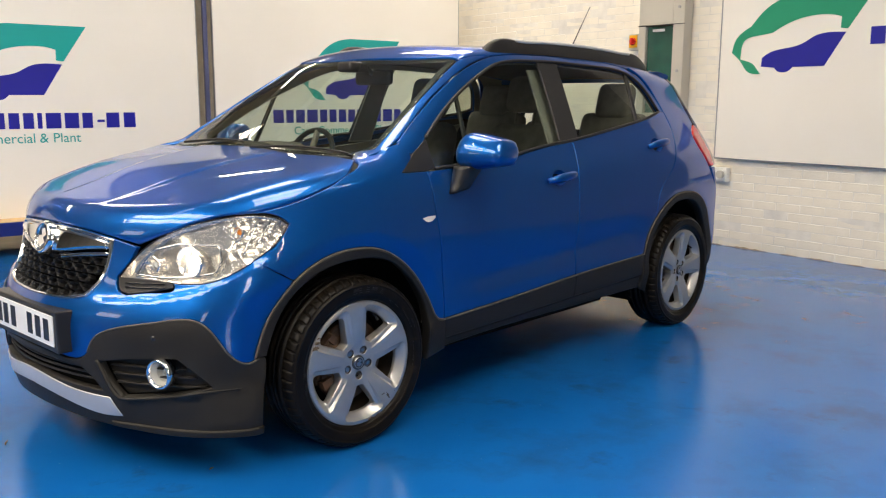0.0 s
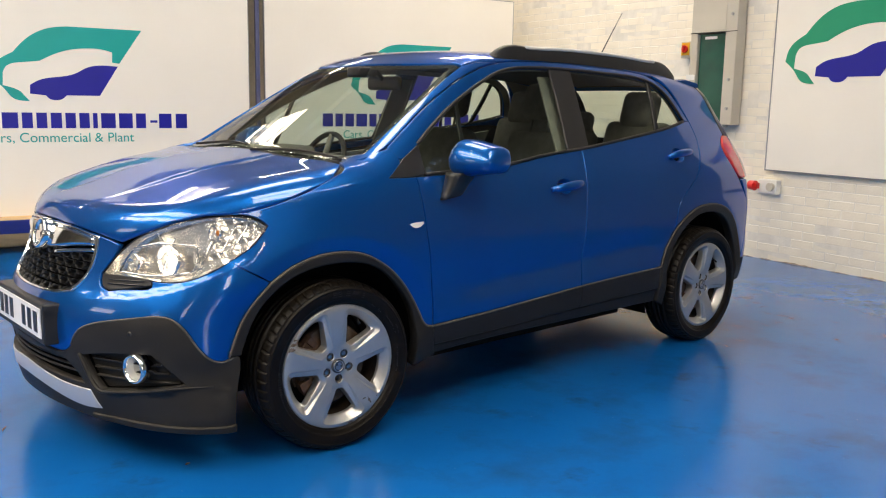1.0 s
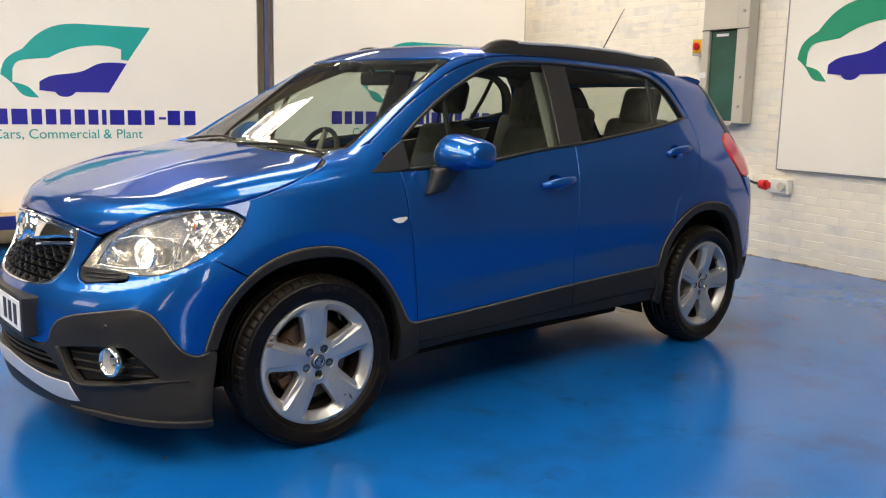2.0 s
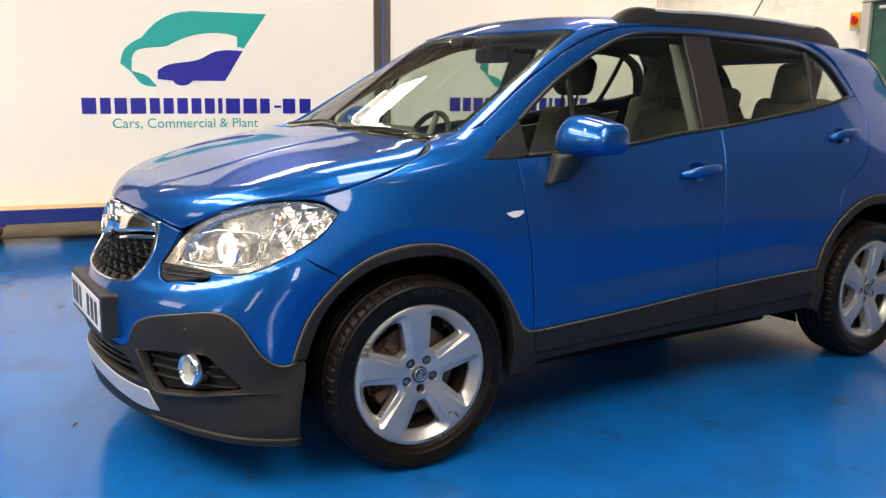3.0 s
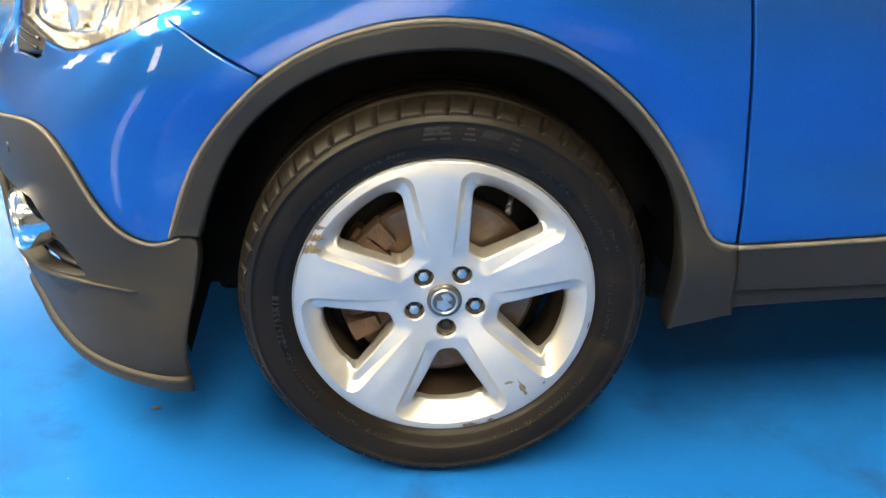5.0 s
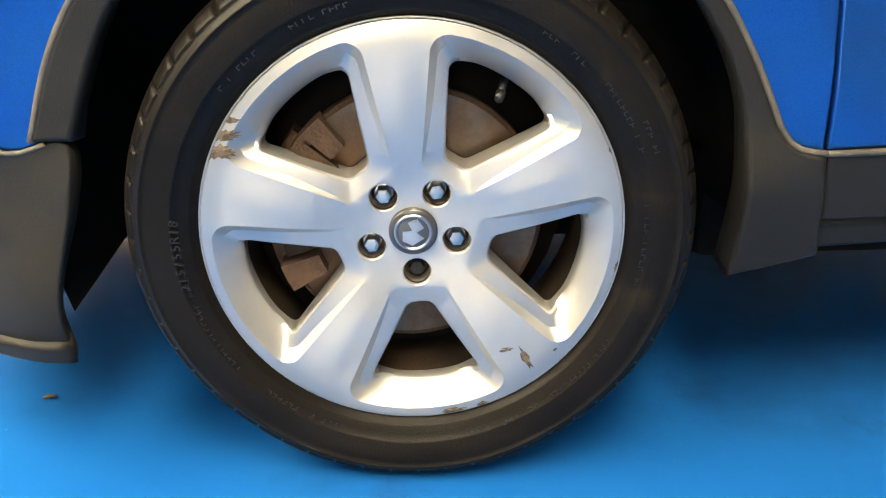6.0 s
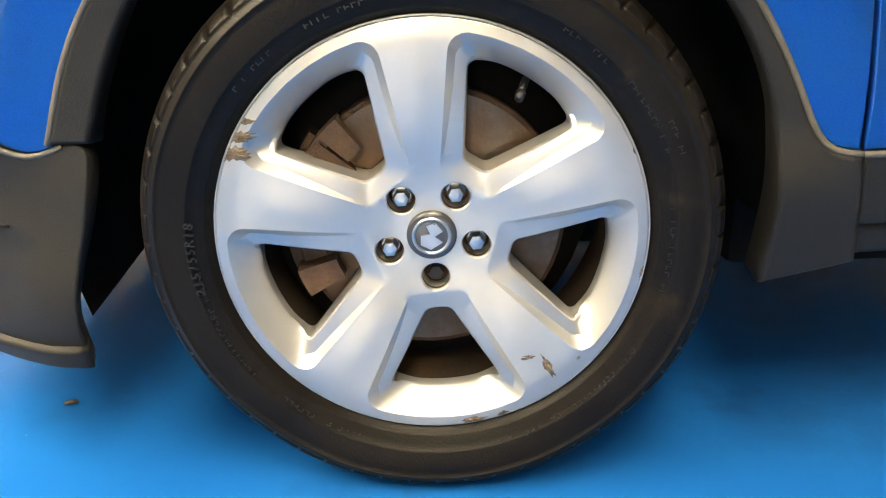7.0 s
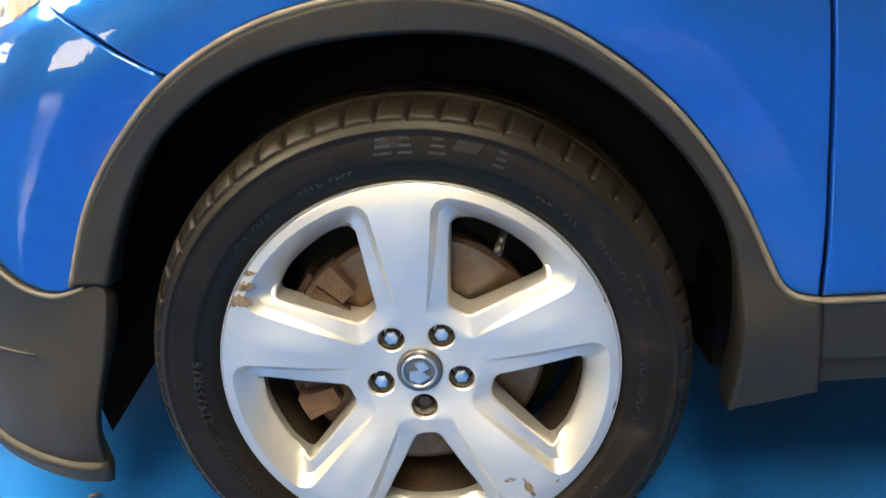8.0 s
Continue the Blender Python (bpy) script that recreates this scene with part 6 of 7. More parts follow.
def rounded(corners, step=0.004):
    """A closed outline with its corners rounded: (x, y, radius)."""
    out = []
    n = len(corners)
    for i in range(n):
        a, b, c = (np.array(corners[(i + k) % n][:2]) for k in (-1, 0, 1))
        r = corners[i][2]
        u, w = (a - b) / np.linalg.norm(a - b), (c - b) / np.linalg.norm(c - b)
        half = math.acos(max(-1, min(1, float(u @ w)))) / 2
        d = min(r / math.tan(half), 0.48 * np.linalg.norm(a - b), 0.48 * np.linalg.norm(c - b))
        r = d * math.tan(half)
        mid = b + (u + w) / np.linalg.norm(u + w) * (r / math.sin(half))
        p0, p1 = b + u * d, b + w * d
        a0, a1 = math.atan2(*(p0 - mid)[::-1]), math.atan2(*(p1 - mid)[::-1])
        da = (a1 - a0 + math.pi) % (2 * math.pi) - math.pi
        k = max(3, int(abs(da) * r / step))
        out += [mid + r * np.array((math.cos(a0 + da * t), math.sin(a0 + da * t))) for t in np.linspace(0, 1, k + 1)]
    out = np.array(out)
    # even sampling
    s = np.r_[0, np.cumsum(np.linalg.norm(np.diff(np.r_[out, out[:1]], axis=0), axis=1))]
    m = int(s[-1] / step)
    t = np.linspace(0, s[-1], m, endpoint=False)
    return np.stack([np.interp(t, s, np.r_[out[:, k], out[:1, k]]) for k in (0, 1)], -1)


def even(p, corners, counts):
    """Resamples a closed outline so that it keeps points nearest to the corners, with set counts between."""
    at = [int(np.argmin(((p - np.array(c)) ** 2).sum(1))) for c in corners]
    out = []
    for i, n in enumerate(counts):
        a, b = at[i], at[(i + 1) % len(at)]
        q = p[a:b + 1] if b > a else np.concatenate([p[a:], p[:b + 1]])
        s = np.r_[0, np.cumsum(np.linalg.norm(np.diff(q, axis=0), axis=1))]
        t = np.linspace(0, s[-1], n, endpoint=False)
        out.append(np.stack([np.interp(t, s, q[:, k]) for k in (0, 1)], -1))
    return np.concatenate(out)


COUNTS = (10, 34, 28, 34)


def wheel_window():
    """One pocket between two spokes, lying along +x: its outline on the face and the opening at its foot."""
    def arc(r, a):
        return [(r * math.cos(t), r * math.sin(t), 0.10) for t in np.linspace(-a, a, 5)]

    side = lambda x: 0.52 * (x - 0.0126)
    far = 0.2285
    corners = [(0.0725, side(0.0725)), (0.0725, -side(0.0725)), (0.2060, -side(0.2060)), (0.2060, side(0.2060))]
    face = rounded([(*corners[0], 0.004), (*corners[1], 0.004), (*corners[2], 0.021), *arc(far, 0.26), (*corners[3], 0.021)], 0.0015)
    hole_c = [(0.0935, 0.0135), (0.0935, -0.0135), (0.1870, -0.0665), (0.1870, 0.0665)]
    hole = rounded([(*hole_c[0], 0.012), (*hole_c[1], 0.012), (*hole_c[2], 0.008), *arc(0.2030, 0.20), (*hole_c[3], 0.008)], 0.0015)
    return even(face, corners, COUNTS), even(hole, hole_c, COUNTS)


def turn2(p, deg):
    c, s = math.cos(radians(deg)), math.sin(radians(deg))
    return np.stack([c * p[:, 0] - s * p[:, 1], s * p[:, 0] + c * p[:, 1]], -1)


def build_wheel():
    """An alloy wheel, outer face towards -y, spokes at 90 degrees and every 72 from there."""
    def lift(p):
        r = np.hypot(p[:, 0], p[:, 1])
        e = 1e-4
        g = (FACE(r + e) - FACE(r - e)) / (2 * e)
        # spokes are crowned across, and dip towards the hub
        a = np.degrees(np.arctan2(p[:, 1], p[:, 0]))
        off = (a - 90 + 36) % 72 - 36
        side = np.abs(r * np.sin(np.radians(off)))
        y = FACE(r) - 0.0015 * (1 - sstep(0.0, 0.030, side)) * sstep(0.08, 0.12, r) * (1 - sstep(0.17, 0.22, r))
        n = np.stack([g * p[:, 0] / np.maximum(r, 1e-6), -np.ones(len(r)), g * p[:, 1] / np.maximum(r, 1e-6)], -1)
        n /= np.linalg.norm(n, axis=1)[:, None]
        return np.stack([p[:, 0], y, p[:, 1]], -1), n

    base, foot = wheel_window()
    if area(base) > 0:
        base, foot = base[::-1], foot[::-1]
    # how far along the spoke's flank each point lies, and how much it belongs to the rim's end
    flank = np.clip((base[:, 0] - 0.0725) / (0.2060 - 0.0725), 0, 1)
    rimward = sstep(0.200, 0.2185, base[:, 0])
    loops = [np.stack([0.2415 * np.cos(t), 0.2415 * np.sin(t)], -1) for t in [np.linspace(0, 2 * math.pi, 144, endpoint=False)]]
    for k in range(5):
        loops.append(turn2(base, 54 + 72 * k))
    for k in range(5):
        a = radians(54 + 72 * k)
        t = np.linspace(0, 2 * math.pi, 24, endpoint=False)
        loops.append(np.stack([0.0525 * math.cos(a) + 0.0160 * np.cos(t), 0.0525 * math.sin(a) + 0.0160 * np.sin(t)], -1))

    def walls(src, rp, rn):
        if len(src) <= 24:
            q, _ = inset(src, -0.001)
            return [np.stack([src[:, 0], rp[:, 1] + 0.002, src[:, 1]], -1), np.stack([q[:, 0], rp[:, 1] + 0.026, q[:, 1]], -1)]
        turn = math.degrees(math.atan2(*src.mean(0)[::-1]))
        out = turn2(foot, turn) - src
        wide = np.linalg.norm(out, axis=1)
        out /= wide[:, None]
        wedge = 0.0006 + 0.0120 * flank
        fall = 0.0006 + 0.0130 * flank
        # chamfer, ledge, rounded lip and wall along the spokes; one deep slope at the rim
        steps = [(wedge, fall, 0.12 * wide, 0.0035 + 0 * wide), (wide - 0.0065, fall + 0.0012, 0.80 * wide, 0.0270 + 0 * wide), (wide - 0.0030, fall + 0.0022, 0.93 * wide, 0.0310 + 0 * wide), (wide - 0.0010, fall + 0.0052, wide, 0.0345 + 0 * wide), (wide + 0.0005, 0.046 + 0 * wide, wide + 0.0008, 0.046 + 0 * wide)]
        rings = []
        for s0, d0, s1, d1 in steps:
            q = src + out * (s0 * (1 - rimward) + s1 * rimward)[:, None]
            rings.append(np.stack([q[:, 0], rp[:, 1] + d0 * (1 - rimward) + d1 * rimward, q[:, 1]], -1))
        return rings

    v, f, n = sheet(loops, lift, 0.008, 0.0015, 0.0008, 0.012, walls)
    ob = mesh_ob("wheel", v, f, ALLOY, car, "five-spoke silver alloy wheel, kerbed and scuffed")
    me = ob.data
    bm = bmesh.new()
    bm.from_mesh(me)
    bmesh.ops.remove_doubles(bm, verts=bm.verts[:], dist=1e-6)
    bmesh.ops.recalc_face_normals(bm, faces=bm.faces[:])
    # the face looks towards -y
    mid = min(bm.faces, key=lambda q: q.calc_center_median().y)
    if mid.normal.y > 0:
        bmesh.ops.reverse_faces(bm, faces=bm.faces[:])
    for e in bm.edges:
        if len(e.link_faces) == 2 and e.calc_face_angle() > radians(24):
            e.smooth = False
    bm.to_mesh(me)
    bm.free()
    me.shade_smooth()
    me.set_sharp_from_angle(angle=radians(24))
    return ob


def wheel_parts(rim):
    bm = bmesh.new()
    lathe(bm, [(0.2415, -0.090), (0.2435, -0.093), (0.2445, -0.088), (0.238, -0.080), (0.226, -0.074)], "Y", 96)
    part("rim_flange", bm, ALLOY, rim, smooth=True)
    bm = bmesh.new()
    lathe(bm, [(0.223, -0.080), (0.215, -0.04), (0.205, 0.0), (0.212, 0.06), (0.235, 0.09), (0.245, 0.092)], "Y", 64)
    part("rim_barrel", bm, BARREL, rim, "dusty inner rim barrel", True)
    bm = bmesh.new()
    lathe(bm, [(0.0, -0.0855), (0.016, -0.0862), (0.0205, -0.0855), (0.0225, -0.0862), (0.0275, -0.0855), (0.0285, -0.083), (0.0285, -0.075)], "Y", 40)
    cap = part("centre_cap", bm, mat("grey_cap", (0.075, 0.075, 0.08), 0.32, 0.5, 0.3, 0.05, 40), rim, "grey centre cap with chrome emblem", True)
    bm = bmesh.new()
    lathe(bm, [(0.0185, -0.0858), (0.0195, -0.0880), (0.0215, -0.0880), (0.0225, -0.0858)], "Y", 40)
    part("ring", bm, STEELNUT, cap, smooth=True)
    bm = bmesh.new()
    flat_shape(bm, [(-0.013, -0.009), (-0.002, -0.0155), (0.012, -0.008), (0.004, 0.0), (0.013, 0.005), (0.006, 0.0155), (-0.005, 0.013), (-0.001, 0.003), (-0.012, 0.002)], 0.0022, lambda a, b, d: (a, -0.0860 - d, b))
    part("emblem", bm, STEELNUT, cap)
    for k in range(5):
        a = 54 + 72 * k
        c = Vector((0.0525 * math.cos(radians(a)), 0, 0.0525 * math.sin(radians(a))))
        dark = k == 3
        bm = bmesh.new()
        top = -0.0755 if not dark else -0.068
        hexa = 0.0098
        rings = []
        for r, y in ((hexa, -0.052), (hexa, top + 0.002), (hexa * 0.86, top), (hexa * 0.45, top - 0.0004)):
            rings.append([bm.verts.new(c + Vector((r * math.cos(t), y, r * math.sin(t)))) for t in np.linspace(0, 2 * math.pi, 6, endpoint=False)])
        for p, q in zip(rings, rings[1:]):
            for i in range(6):
                bm.faces.new((p[i], p[(i + 1) % 6], q[(i + 1) % 6], q[i]))
        bm.faces.new(rings[-1])
        cyl(bm, c + Vector((0, -0.052, 0)), c + Vector((0, -0.058, 0)), 0.0125, 0.0105, 20)
        part("wheel_nut", bm, RUSTNUT if dark else STEELNUT, rim, "dark locking wheel nut" if dark else "")
        bm = bmesh.new()
        cyl(bm, c + Vector((0, -0.0535, 0)), c + Vector((0, -0.050, 0)), 0.0150, segs=20)
        part("nut_seat", bm, RUST, rim)
        # dark brown lining inside the nut hole
        bm = bmesh.new()
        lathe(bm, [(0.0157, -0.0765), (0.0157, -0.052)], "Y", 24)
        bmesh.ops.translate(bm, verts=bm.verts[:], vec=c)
        part("nut_well", bm, BARREL, rim, "dark brown bore lining round a wheel nut", True)
    # valve
    a = radians(54)
    d = Vector((math.cos(a), 0, math.sin(a)))
    bm = bmesh.new()
    cyl(bm, d * 0.199 + Vector((0, -0.050, 0)), d * 0.186 + Vector((0, -0.075, 0)), 0.0045, segs=10)
    cyl(bm, d * 0.187 + Vector((0, -0.073, 0)), d * 0.181 + Vector((0, -0.084, 0)), 0.0055, 0.005, 10)
    part("valve", bm, BLACK, rim, smooth=True)


def tyre_mesh():
    """Turned sidewall and shoulder, with slots in the shoulder and grooves in the tread, flattened at the floor."""
    prof = [(0.236, -0.078), (0.2445, -0.088), (0.2475, -0.0935), (0.2505, -0.0955), (0.2515, -0.0985), (0.254, -0.1000), (0.262, -0.1035), (0.270, -0.1060), (0.2705, -0.1068), (0.273, -0.1072), (0.282, -0.1082), (0.290, -0.1085), (0.298, -0.1082), (0.3065, -0.1072), (0.3070, -0.1078),
            (0.3095, -0.1070), (0.3105, -0.1058), (0.316, -0.1030), (0.3205, -0.1000), (0.3212, -0.1004), (0.3245, -0.0980), (0.329, -0.0930), (0.3335, -0.0865), (0.3370, -0.0790), (0.3395, -0.0700), (0.3410, -0.062), (0.3415, -0.056), (0.3345, -0.055), (0.3345, -0.047), (0.3420, -0.046), (0.3425, -0.018), (0.3355, -0.017), (0.3355, -0.008), (0.3425, -0.007)]
    prof = [(r if r < 0.300 else 0.300 + 0.80 * (r - 0.300), y) for r, y in prof]
    prof = prof + [(r, -y) for r, y in prof[::-1]]
    slots, per = 56, 8
    spread = (0.0, 0.045, 0.10, 0.145, 0.34, 0.52, 0.70, 0.86)
    n = slots * per
    verts, faces = [], []
    for k, (r, y) in enumerate(prof):
        for i in range(n):
            ph = i % per
            rr = r
            if r > 0.3166 and abs(y) > 0.057 and ph in (1, 2):
                rr = r - 0.006 * min(1.0, (r - 0.3135) / 0.009)
            # slots lean a little
            lean = 0.05 * (abs(y) - 0.10) / 0.10
            a = 2 * math.pi * (i // per + spread[ph]) / slots + lean
            z = rr * math.sin(a)
            bulge = 0.0
            if z < -0.24 and 0.25 < rr < 0.335:
                bulge = 0.006 * sstep(-0.24, -0.31, z)
            z = max(z, -HUB_Z)
            verts.append((rr * math.cos(a), y - math.copysign(bulge, -y) if y else y, z))
    for k in range(len(prof) - 1):
        for i in range(n):
            j = (i + 1) % n
            faces.append((k * n + i, k * n + j, (k + 1) * n + j, (k + 1) * n + i))
    return verts, faces


def tyre_words(tyre, text, r, deg, size, depth=0.0018):
    """Raised characters round the sidewall, reading clockwise, their feet towards the hub."""
    step = size * 0.66 / r
    for k, ch in enumerate(text):
        if ch == " ":
            continue
        a = radians(deg) - step * (k - (len(text) - 1) / 2)
        up = Vector((math.cos(a), 0, math.sin(a)))
        right = Vector((math.sin(a), 0, -math.cos(a)))
        out = Vector((0, -1, 0))
        y = -0.1079
        base = up * (r - size * 0.35) + Vector((0, y, 0))
        m = Matrix((right, up, out)).transposed().to_4x4()
        m.translation = base
        lettering("tyre_character", ch, size, TYREGLINT, tyre, m, depth, "CENTER")


def sidewall_marks(tyre):
    """Small raised marks and a hatched patch or two, round the sidewall."""
    rng = random.Random(11)
    bm = bmesh.new()

    def mark(a, r, w, h, lean=0.0):
        up, right = Vector((math.cos(a), 0, math.sin(a))), Vector((math.sin(a), 0, -math.cos(a)))
        y = -float(np.interp(r, (0.262, 0.273, 0.290, 0.307), (0.1035, 0.1072, 0.1085, 0.1074)))
        c = up * r + Vector((0, y, 0))
        vs = [bm.verts.new(c + right * (w * x + lean * h * z) + up * h * z + Vector((0, d, 0))) for d in (0.0005, -0.0007) for x, z in ((-0.5, -0.5), (0.5, -0.5), (0.5, 0.5), (-0.5, 0.5))]
        for f in ((0, 1, 2, 3), (7, 6, 5, 4), (0, 4, 5, 1), (1, 5, 6, 2), (2, 6, 7, 3), (3, 7, 4, 0)):
            bm.faces.new([vs[i] for i in f])

    for deg, count, r in ((118, 9, 0.263), (62, 10, 0.266), (40, 12, 0.270), (28, 6, 0.284), (8, 14, 0.264), (-30, 18, 0.266), (-62, 16, 0.268), (-110, 14, 0.264), (-142, 12, 0.266), (-160, 8, 0.264), (140, 8, 0.262)):
        for k in range(count):
            if rng.random() < 0.18:
                continue
            a = radians(deg) - k * 0.0075 / r
            mark(a, r + 0.002, 0.0012, 0.0052)
            if rng.random() < 0.7:
                mark(a - 0.0028 / r, r + rng.choice((0.0, 0.002, 0.004)), 0.0034, 0.0011)
    for deg in (80, 97, -85):
        for k in range(10):
            mark(radians(deg) - k * 0.0028 / 0.293, 0.293, 0.0010, 0.012, 0.5)
    for deg, wide in ((96, 0.020), (91, 0.016), (84, 0.020), (70, 0.014)):
        for k in range(3):
            mark(radians(deg), 0.281 + 0.008 * k, wide * (1 - 0.2 * k), 0.0022)
    ob = part("raised_marking", bm, TYREGLINT, tyre, "small raised marks in the rubber")
    ob["kind"] = "stuff"


def wheels():
    rim = build_wheel()
    wheel_parts(rim)
    v, f = tyre_mesh()
    spots = [(0.004, -0.77, 3.2, 4.3, -1), (2.555, -0.77, 0.0, -14.0, -1), (0.0, 0.77, 3.2, 20.0, 1), (2.555, 0.77, 0.0, 50.0, 1)]
    tyre0 = None
    for k, (x, y, steer, roll, s) in enumerate(spots):
        stand = Matrix.Translation((x, y, HUB_Z)) @ pose(0, 0, 0, 0, 0, -steer + (180 if s > 0 else 0))
        if tyre0 is None:
            tyre0 = mesh_ob("tyre", v, f, TYRE, car, "black road tyre, lightly dusted")
            tyre = tyre0
        else:
            tyre = new("tyre", tyre0.data)
            tyre.parent = car
            tyre["label"] = "black road tyre, lightly dusted"
        tyre.matrix_local = stand
        if k == 0:
            one = rim
            tyre_words(tyre, "215/55R18", 0.268, 184, 0.0150)
            sidewall_marks(tyre)
        else:
            one = copy_thing(rim, Matrix.Identity(4))
        one.matrix_local = stand @ pose(0, 0, 0, 0, -roll, 0)
    # brakes
    for x in (0.0, 2.555):
        for s in (-1, 1):
            bm = bmesh.new()
            lathe(bm, [(0.0, -0.052), (0.05, -0.052), (0.073, -0.050), (0.078, -0.034), (0.082, -0.031), (0.088, -0.028), (0.090, -0.030), (0.160, -0.030), (0.161, -0.022), (0.161, -0.006), (0.080, -0.004)], "Y", 48)
            bmesh.ops.translate(bm, verts=bm.verts[:], vec=(x, -0.77, HUB_Z))
            disc = part("brake_disc", bm, RUST, car, "rusty brake disc", True)
            bm = bmesh.new()
            lathe(bm, [(0.094, -0.0306), (0.110, -0.0316), (0.118, -0.0309), (0.135, -0.0316), (0.155, -0.0306)], "Y", 48)
            bmesh.ops.translate(bm, verts=bm.verts[:], vec=(x, -0.77, HUB_Z))
            face = part("swept_face", bm, DISCFACE, disc, "worn grey swept face", True)
            caliper = None
            for a0, a1, r0, r1, y0, y1 in ((142, 204, 0.150, 0.174, -0.020, 0.02), (129, 139, 0.122, 0.166, -0.056, -0.020), (141, 147, 0.104, 0.158, -0.050, -0.022), (198, 210, 0.118, 0.166, -0.056, -0.020), (149, 196, 0.128, 0.155, -0.044, -0.024), (136, 150, 0.150, 0.166, -0.046, -0.020)):
                bm = bmesh.new()
                pts = [(r1 * math.cos(radians(a)), r1 * math.sin(radians(a))) for a in np.linspace(a0, a1, 10)] + [(r0 * math.cos(radians(a)), r0 * math.sin(radians(a))) for a in np.linspace(a1, a0, 10)]
                flat_shape(bm, pts, y1 - y0, lambda a, b, d, y0=y0: (x + a, -0.77 + y0 + d, HUB_Z + b))
                bmesh.ops.bevel(bm, geom=[e for e in bm.edges if len(e.link_faces) == 2 and e.calc_face_angle(0) > 0.9], offset=0.003, segments=2, affect="EDGES")
                if caliper is None:
                    caliper = part("brake_caliper", bm, RUST, car, "rusty brake caliper")
                else:
                    part("caliper_lug", bm, RUST, caliper)
            # near-black sheet added behind the disc to give the wheel openings their shade
            bm = bmesh.new()
            lathe(bm, [(0.0, 0.012), (0.15, 0.014), (0.195, 0.02), (0.205, 0.05)], "Y", 32)
            bmesh.ops.translate(bm, verts=bm.verts[:], vec=(x, -0.77, HUB_Z))
            plate = part("dark_backing", bm, DARK, car, smooth=True)
            if s > 0:
                for ob in (disc, caliper, plate):
                    ob.matrix_local = Matrix.Translation((2 * x, 0, 0)) @ pose(0, 0, 0, 0, 0, 180)
    # kerb scuffs on the front rim
    scuffs = [(150.5, 0.2335, 0.036, 0.013, 62), (145.5, 0.2350, 0.034, 0.011, 58), (141.0, 0.2370, 0.018, 0.007, 50), (-57, 0.186, 0.024, 0.006, 20), (-54, 0.205, 0.036, 0.007, 100), (-45.5, 0.226, 0.006, 0.003, 0), (-83, 0.2385, 0.034, 0.007, 4), (-74, 0.2395, 0.016, 0.005, 0), (-14, 0.2405, 0.014, 0.004, 10), (20, 0.2410, 0.008, 0.003, 0)]
    rng = random.Random(4)
    for a, r, length, wide, tilt in scuffs:
        bm = bmesh.new()
        c = np.array((r * math.cos(radians(a)), r * math.sin(radians(a))))
        lean = radians(a + 90 - tilt)
        along, over = np.array((math.cos(lean), math.sin(lean))), np.array((-math.sin(lean), math.cos(lean)))
        n = 14 if wide < 0.01 else 26
        rings = [[], []]
        for i in range(n):
            t = 2 * math.pi * i / n
            k = (1.12 if i % 2 else 0.78) * rng.uniform(0.7, 1.2)
            for row, f in zip(rings, (1.0, 0.5)):
                q = c + (along * math.cos(t) * length * 0.5 + over * math.sin(t) * wide * 0.62) * k * f
                d = np.hypot(*q)
                if d > 0.2413:
                    q *= 0.2413 / d
                row.append(bm.verts.new((q[0], float(FACE(np.hypot(*q))) - (0.0004 if f == 1 else rng.uniform(0.0004, 0.0016)), q[1])))
        mid = bm.verts.new((c[0], float(FACE(np.hypot(*c))) - 0.0009, c[1]))
        for i in range(n):
            j = (i + 1) % n
            bm.faces.new((rings[0][i], rings[0][j], rings[1][j], rings[1][i]))
            bm.faces.new((rings[1][i], rings[1][j], mid))
        part("kerb_scuff", bm, RAWALLOY, rim, "scraped bare alloy patch")


# ---- the cabin ----
def seat(x, y):
    m = pose(x, y, 0)
    bm = bmesh.new()
    box(bm, (-0.26, -0.25, 0.42), (0.26, 0.25, 0.60), 0.06, segs=4)
    ob = part("seat_cushion", bm, CLOTH, car, "dark cloth front seat", True, m)
    bm = bmesh.new()
    box(bm, (-0.06, -0.25, 0.0), (0.08, 0.25, 0.62), 0.055, segs=4)
    for v in bm.verts:
        v.co.y *= 1 - 0.22 * max(0.0, v.co.z - 0.25) / 0.37
    part("backrest", bm, CLOTH, ob, smooth=True, m=pose(0.24, 0, 0.60, 0, 16, 0))
    bm = bmesh.new()
    box(bm, (-0.045, -0.135, 0.66), (0.055, 0.135, 0.86), 0.05, segs=4)
    for s in (-0.06, 0.06):
        cyl(bm, (0.0, s, 0.58), (0.0, s, 0.68), 0.007, segs=8)
    part("headrest", bm, CLOTH, ob, smooth=True, m=pose(0.24, 0, 0.62, 0, 14, 0))


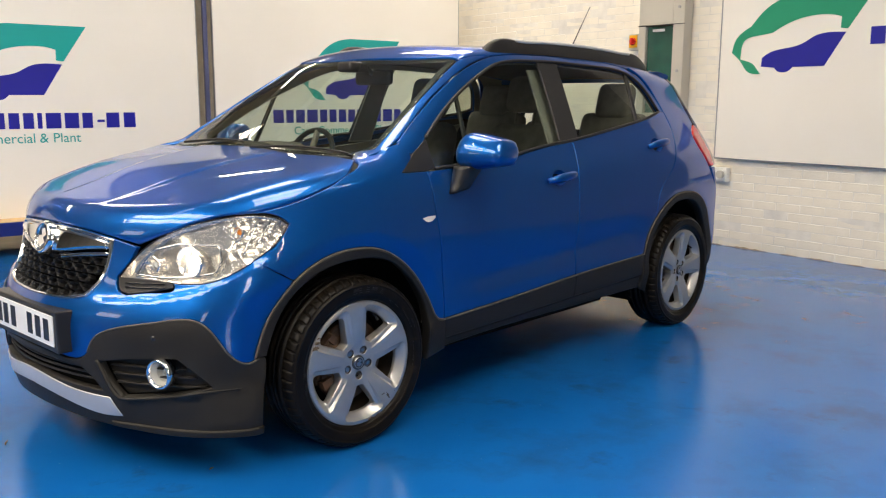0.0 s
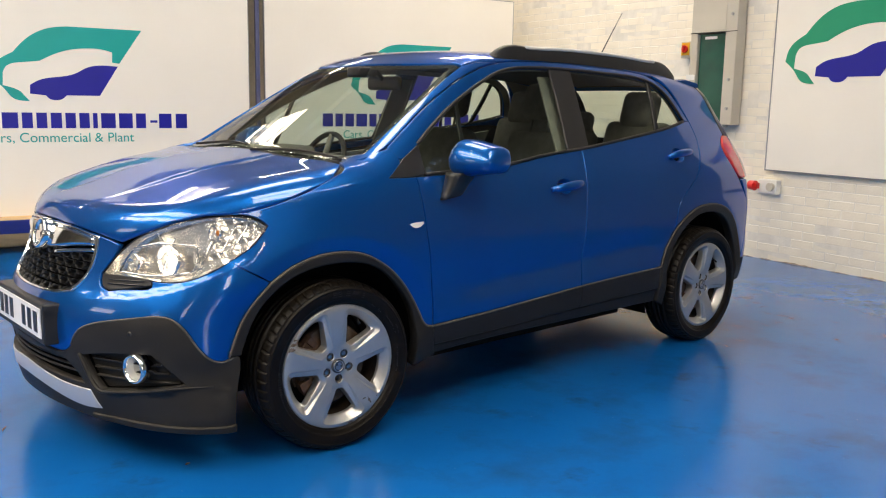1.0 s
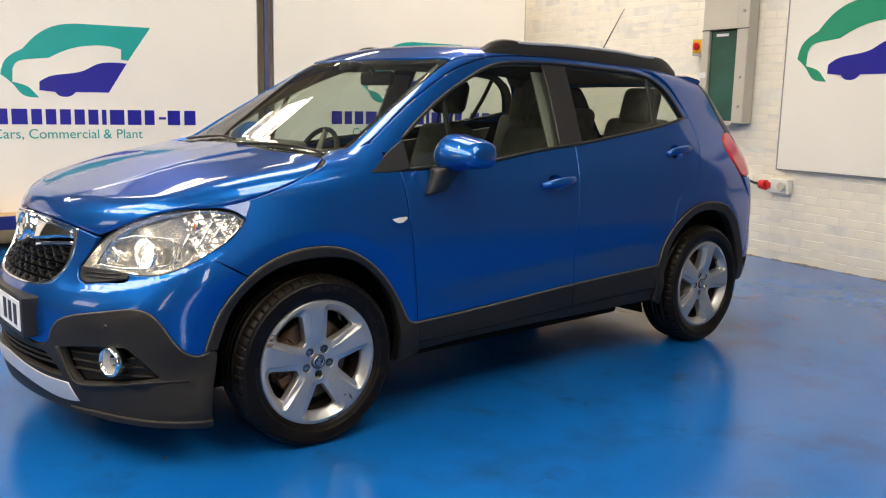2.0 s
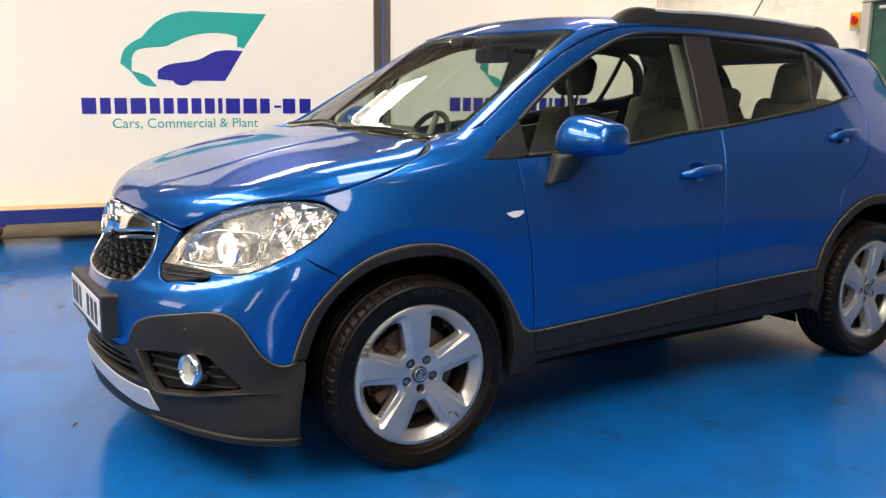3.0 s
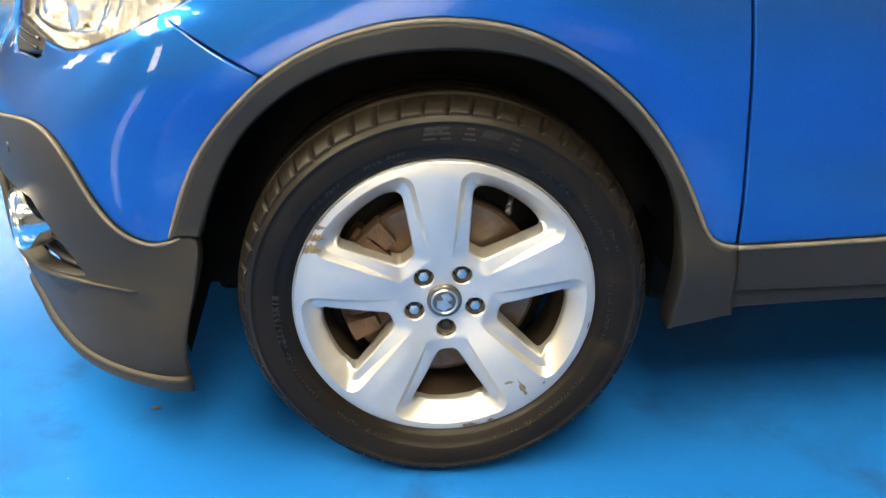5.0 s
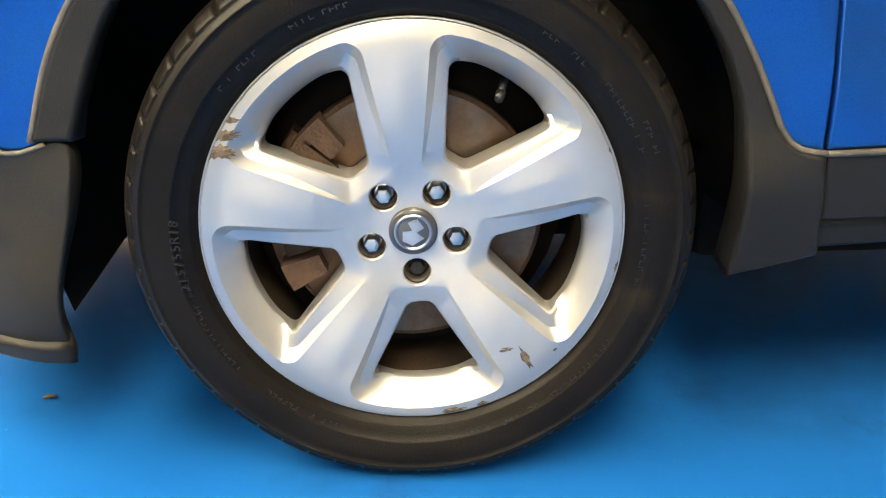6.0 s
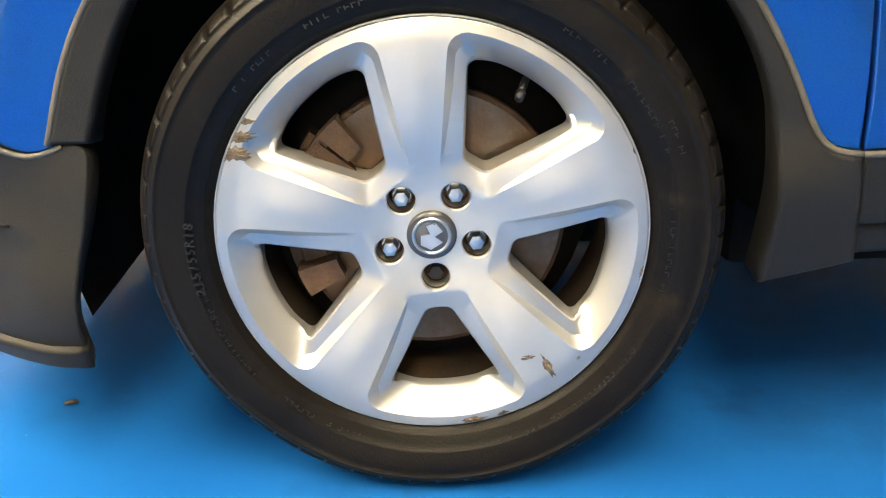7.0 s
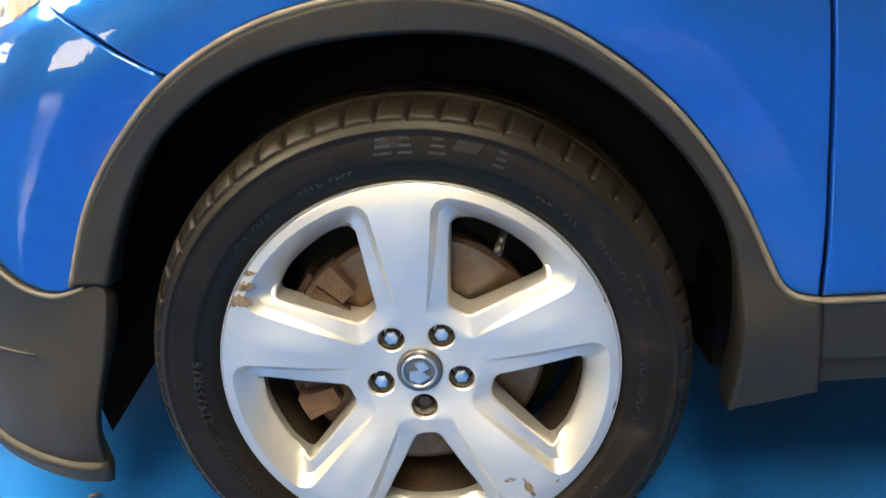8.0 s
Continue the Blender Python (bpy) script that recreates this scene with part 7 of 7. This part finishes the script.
def cabin():
    for y in (-0.37, 0.37):
        seat(1.25, y)
    bm = bmesh.new()
    box(bm, (1.75, -0.66, 0.42), (2.25, 0.66, 0.60), 0.06, segs=3)
    bench = part("rear_bench", bm, CLOTH, car, "dark cloth rear bench", True)
    for y, rise in ((-0.46, 0.0), (0.02, -0.12), (0.46, 0.0)):
        bm = bmesh.new()
        w = 0.22 if y != 0.02 else 0.16
        box(bm, (-0.06, -w, 0.0), (0.08, w, 0.66 if y != 0.02 else 0.60), 0.05, segs=3)
        part("backrest", bm, CLOTH, bench, smooth=True, m=pose(2.22, y, 0.62, 0, 18, 0))
        bm = bmesh.new()
        box(bm, (-0.05, -0.12, 0.58), (0.05, 0.12, 0.80), 0.048, segs=3)
        part("headrest", bm, CLOTH, bench, smooth=True, m=pose(2.22, y, 0.655 + rise, 0, 16, 0))
    # dashboard
    bm = bmesh.new()
    prism(bm, [(0.20, 1.02), (0.34, 1.075), (0.52, 1.07), (0.60, 1.02), (0.58, 0.92), (0.50, 0.82), (0.22, 0.82)], 1.36, lambda a, b, d: (a, d - 0.68, b))
    bmesh.ops.bevel(bm, geom=bm.edges[:], offset=0.015, segments=2, affect="EDGES")
    dash = part("dashboard", bm, BLACK, car, "dark dashboard", True)
    bm = bmesh.new()
    box(bm, (0.50, 0.22, 1.04), (0.62, 0.52, 1.115), 0.03, segs=3)
    part("instrument_hood", bm, CLOTH, dash, smooth=True)
    bm = bmesh.new()
    box(bm, (0.47, -0.15, 0.80), (0.63, 0.15, 1.08), 0.02)
    part("centre_console", bm, TRIMGREY, dash)
    # steering wheel on the right
    m = pose(0.74, 0.37, 1.0, 0, -66, 0)
    bm = bmesh.new()
    prof = [(0.185 + 0.014 * math.cos(t), 0.014 * math.sin(t)) for t in np.linspace(0, 2 * math.pi, 9)]
    lathe(bm, prof, "Z", 40)
    wheel = part("steering_wheel", bm, BLACK, car, "black three-spoke steering wheel", True, m)
    bm = bmesh.new()
    cyl(bm, (0, 0, -0.03), (0, 0, 0.02), 0.06, 0.05, 20)
    for a in (0, 180, 270):
        c, s = math.cos(radians(a)), math.sin(radians(a))
        tube(bm, [(0.04 * c, 0.04 * s, 0.0), (0.18 * c, 0.18 * s, 0.0)], 0.016, 8)
    part("spokes", bm, TRIMGREY, wheel)
    # door cards, pillars, headliner, parcel shelf
    card = [[(0.42, 0.40), (2.2, 0.42)], [(2.2, 0.42), (2.3, 1.20)], [(2.3, 1.20), (1.5, 1.11), (0.46, 1.03)], [(0.46, 1.03), (0.42, 0.40)]]
    panel("door_card", "side", [card], TRIMGREY, car, off=-0.075, step=0.1, fine=0.06, thick=0.01)
    lining = [[(0.90, -0.56), (1.4, -0.54), (2.4, -0.55), (2.75, -0.5)], [(2.75, -0.5), (2.75, 0.5)], [(2.75, 0.5), (2.4, 0.55), (1.4, 0.54), (0.90, 0.56)], [(0.90, 0.56), (0.86, 0.0), (0.90, -0.56)]]
    panel("headliner", "top", [lining], HEADLINER, car, off=-0.045, step=0.1, fine=0.05, both=False, thick=0.006)
    frame_in = [CANT, [(2.518, 1.265), (2.457, 1.262)], [(2.457, 1.262), (2.381, 1.395), (2.256, 1.475), (1.964, 1.508), (1.599, 1.519), (1.325, 1.517), (1.116, 1.498), (0.945, 1.440), (0.753, 1.352), (0.606, 1.270), (0.457, 1.172), (0.358, 1.118), (0.331, 1.125), (0.310, 1.165)]]
    panel("window_lining", "side", [frame_in], TRIMGREY, car, off=-0.028, step=0.05, fine=0.03, thick=0.004)
    back_in = [[(2.30, 1.53), (2.44, 1.44), (2.53, 1.26), (2.50, 1.06)], [(2.50, 1.06), (2.88, 1.06)], [(2.88, 1.06), (2.86, 1.25), (2.74, 1.47)], [(2.74, 1.47), (2.30, 1.53)]]
    panel("quarter_lining", "side", [back_in], TRIMGREY, car, off=-0.035, step=0.06, fine=0.03, thick=0.004)
    trim = [[(1.40, 1.50), (1.53, 1.50)], [(1.53, 1.50), (1.54, 1.10)], [(1.54, 1.10), (1.36, 1.10)], [(1.36, 1.10), (1.40, 1.50)]]
    panel("pillar_trim", "side", [trim], TRIMGREY, car, off=-0.05, step=0.05, fine=0.03, thick=0.01)
    bm = bmesh.new()
    box(bm, (2.42, -0.60, 1.0), (3.0, 0.60, 1.03), 0.01)
    part("parcel_shelf", bm, CLOTH, car)
    # inside mirror
    bm = bmesh.new()
    box(bm, (0.86, -0.13, 1.40), (0.90, 0.13, 1.47), 0.02, segs=3)
    glass = part("inside_mirror", bm, BLACK, car, "black inside mirror", True)
    bm = bmesh.new()
    tube(bm, [(0.80, 0, 1.52), (0.84, 0, 1.48), (0.87, 0, 1.45)], 0.012, 8)
    box(bm, (0.68, -0.05, 1.46), (0.80, 0.05, 1.51), 0.012)
    part("stalk", bm, BLACK, glass, smooth=True)


# paler than the tyre: light caught by the raised marks, put into their colour
TYREGLINT = mat("raised_rubber_glint", (0.013, 0.0115, 0.0095), 0.36, 0, 0, 0.2, 40)
DISCFACE = mat("worn_disc_face", (0.115, 0.088, 0.068), 0.42, 0.6, 0, 0.35, 30, 0.2, 300, dirt=(0.10, 0.055, 0.028), dirt_at=0.42, dirt_scale=11)
body_panels()
front_end()
headlamps()
cladding()
arch_lips()
liners()
tail()
windows()
trims()
wheels()
cabin()


# ---- litter on the floor ----
def twig(x, y, deg, length):
    t = thing("twig", "small dry twig lying on the blue floor", "twig", pose(x, y, 0.003, 0, 0, deg))
    bm = bmesh.new()
    tube(bm, [(-length / 2, 0, 0.002), (-length * 0.1, length * 0.05, 0.003), (length / 2, 0, 0.002)], [0.002, 0.0035, 0.0015], 6)
    part("stem", bm, TWIG, t, smooth=True)
    return t


twig(-1.277, -0.79, 38, 0.07)
twig(-0.53, -0.64, 12, 0.02)
twig(-0.946, 0.15, 60, 0.05)
brick_wall()
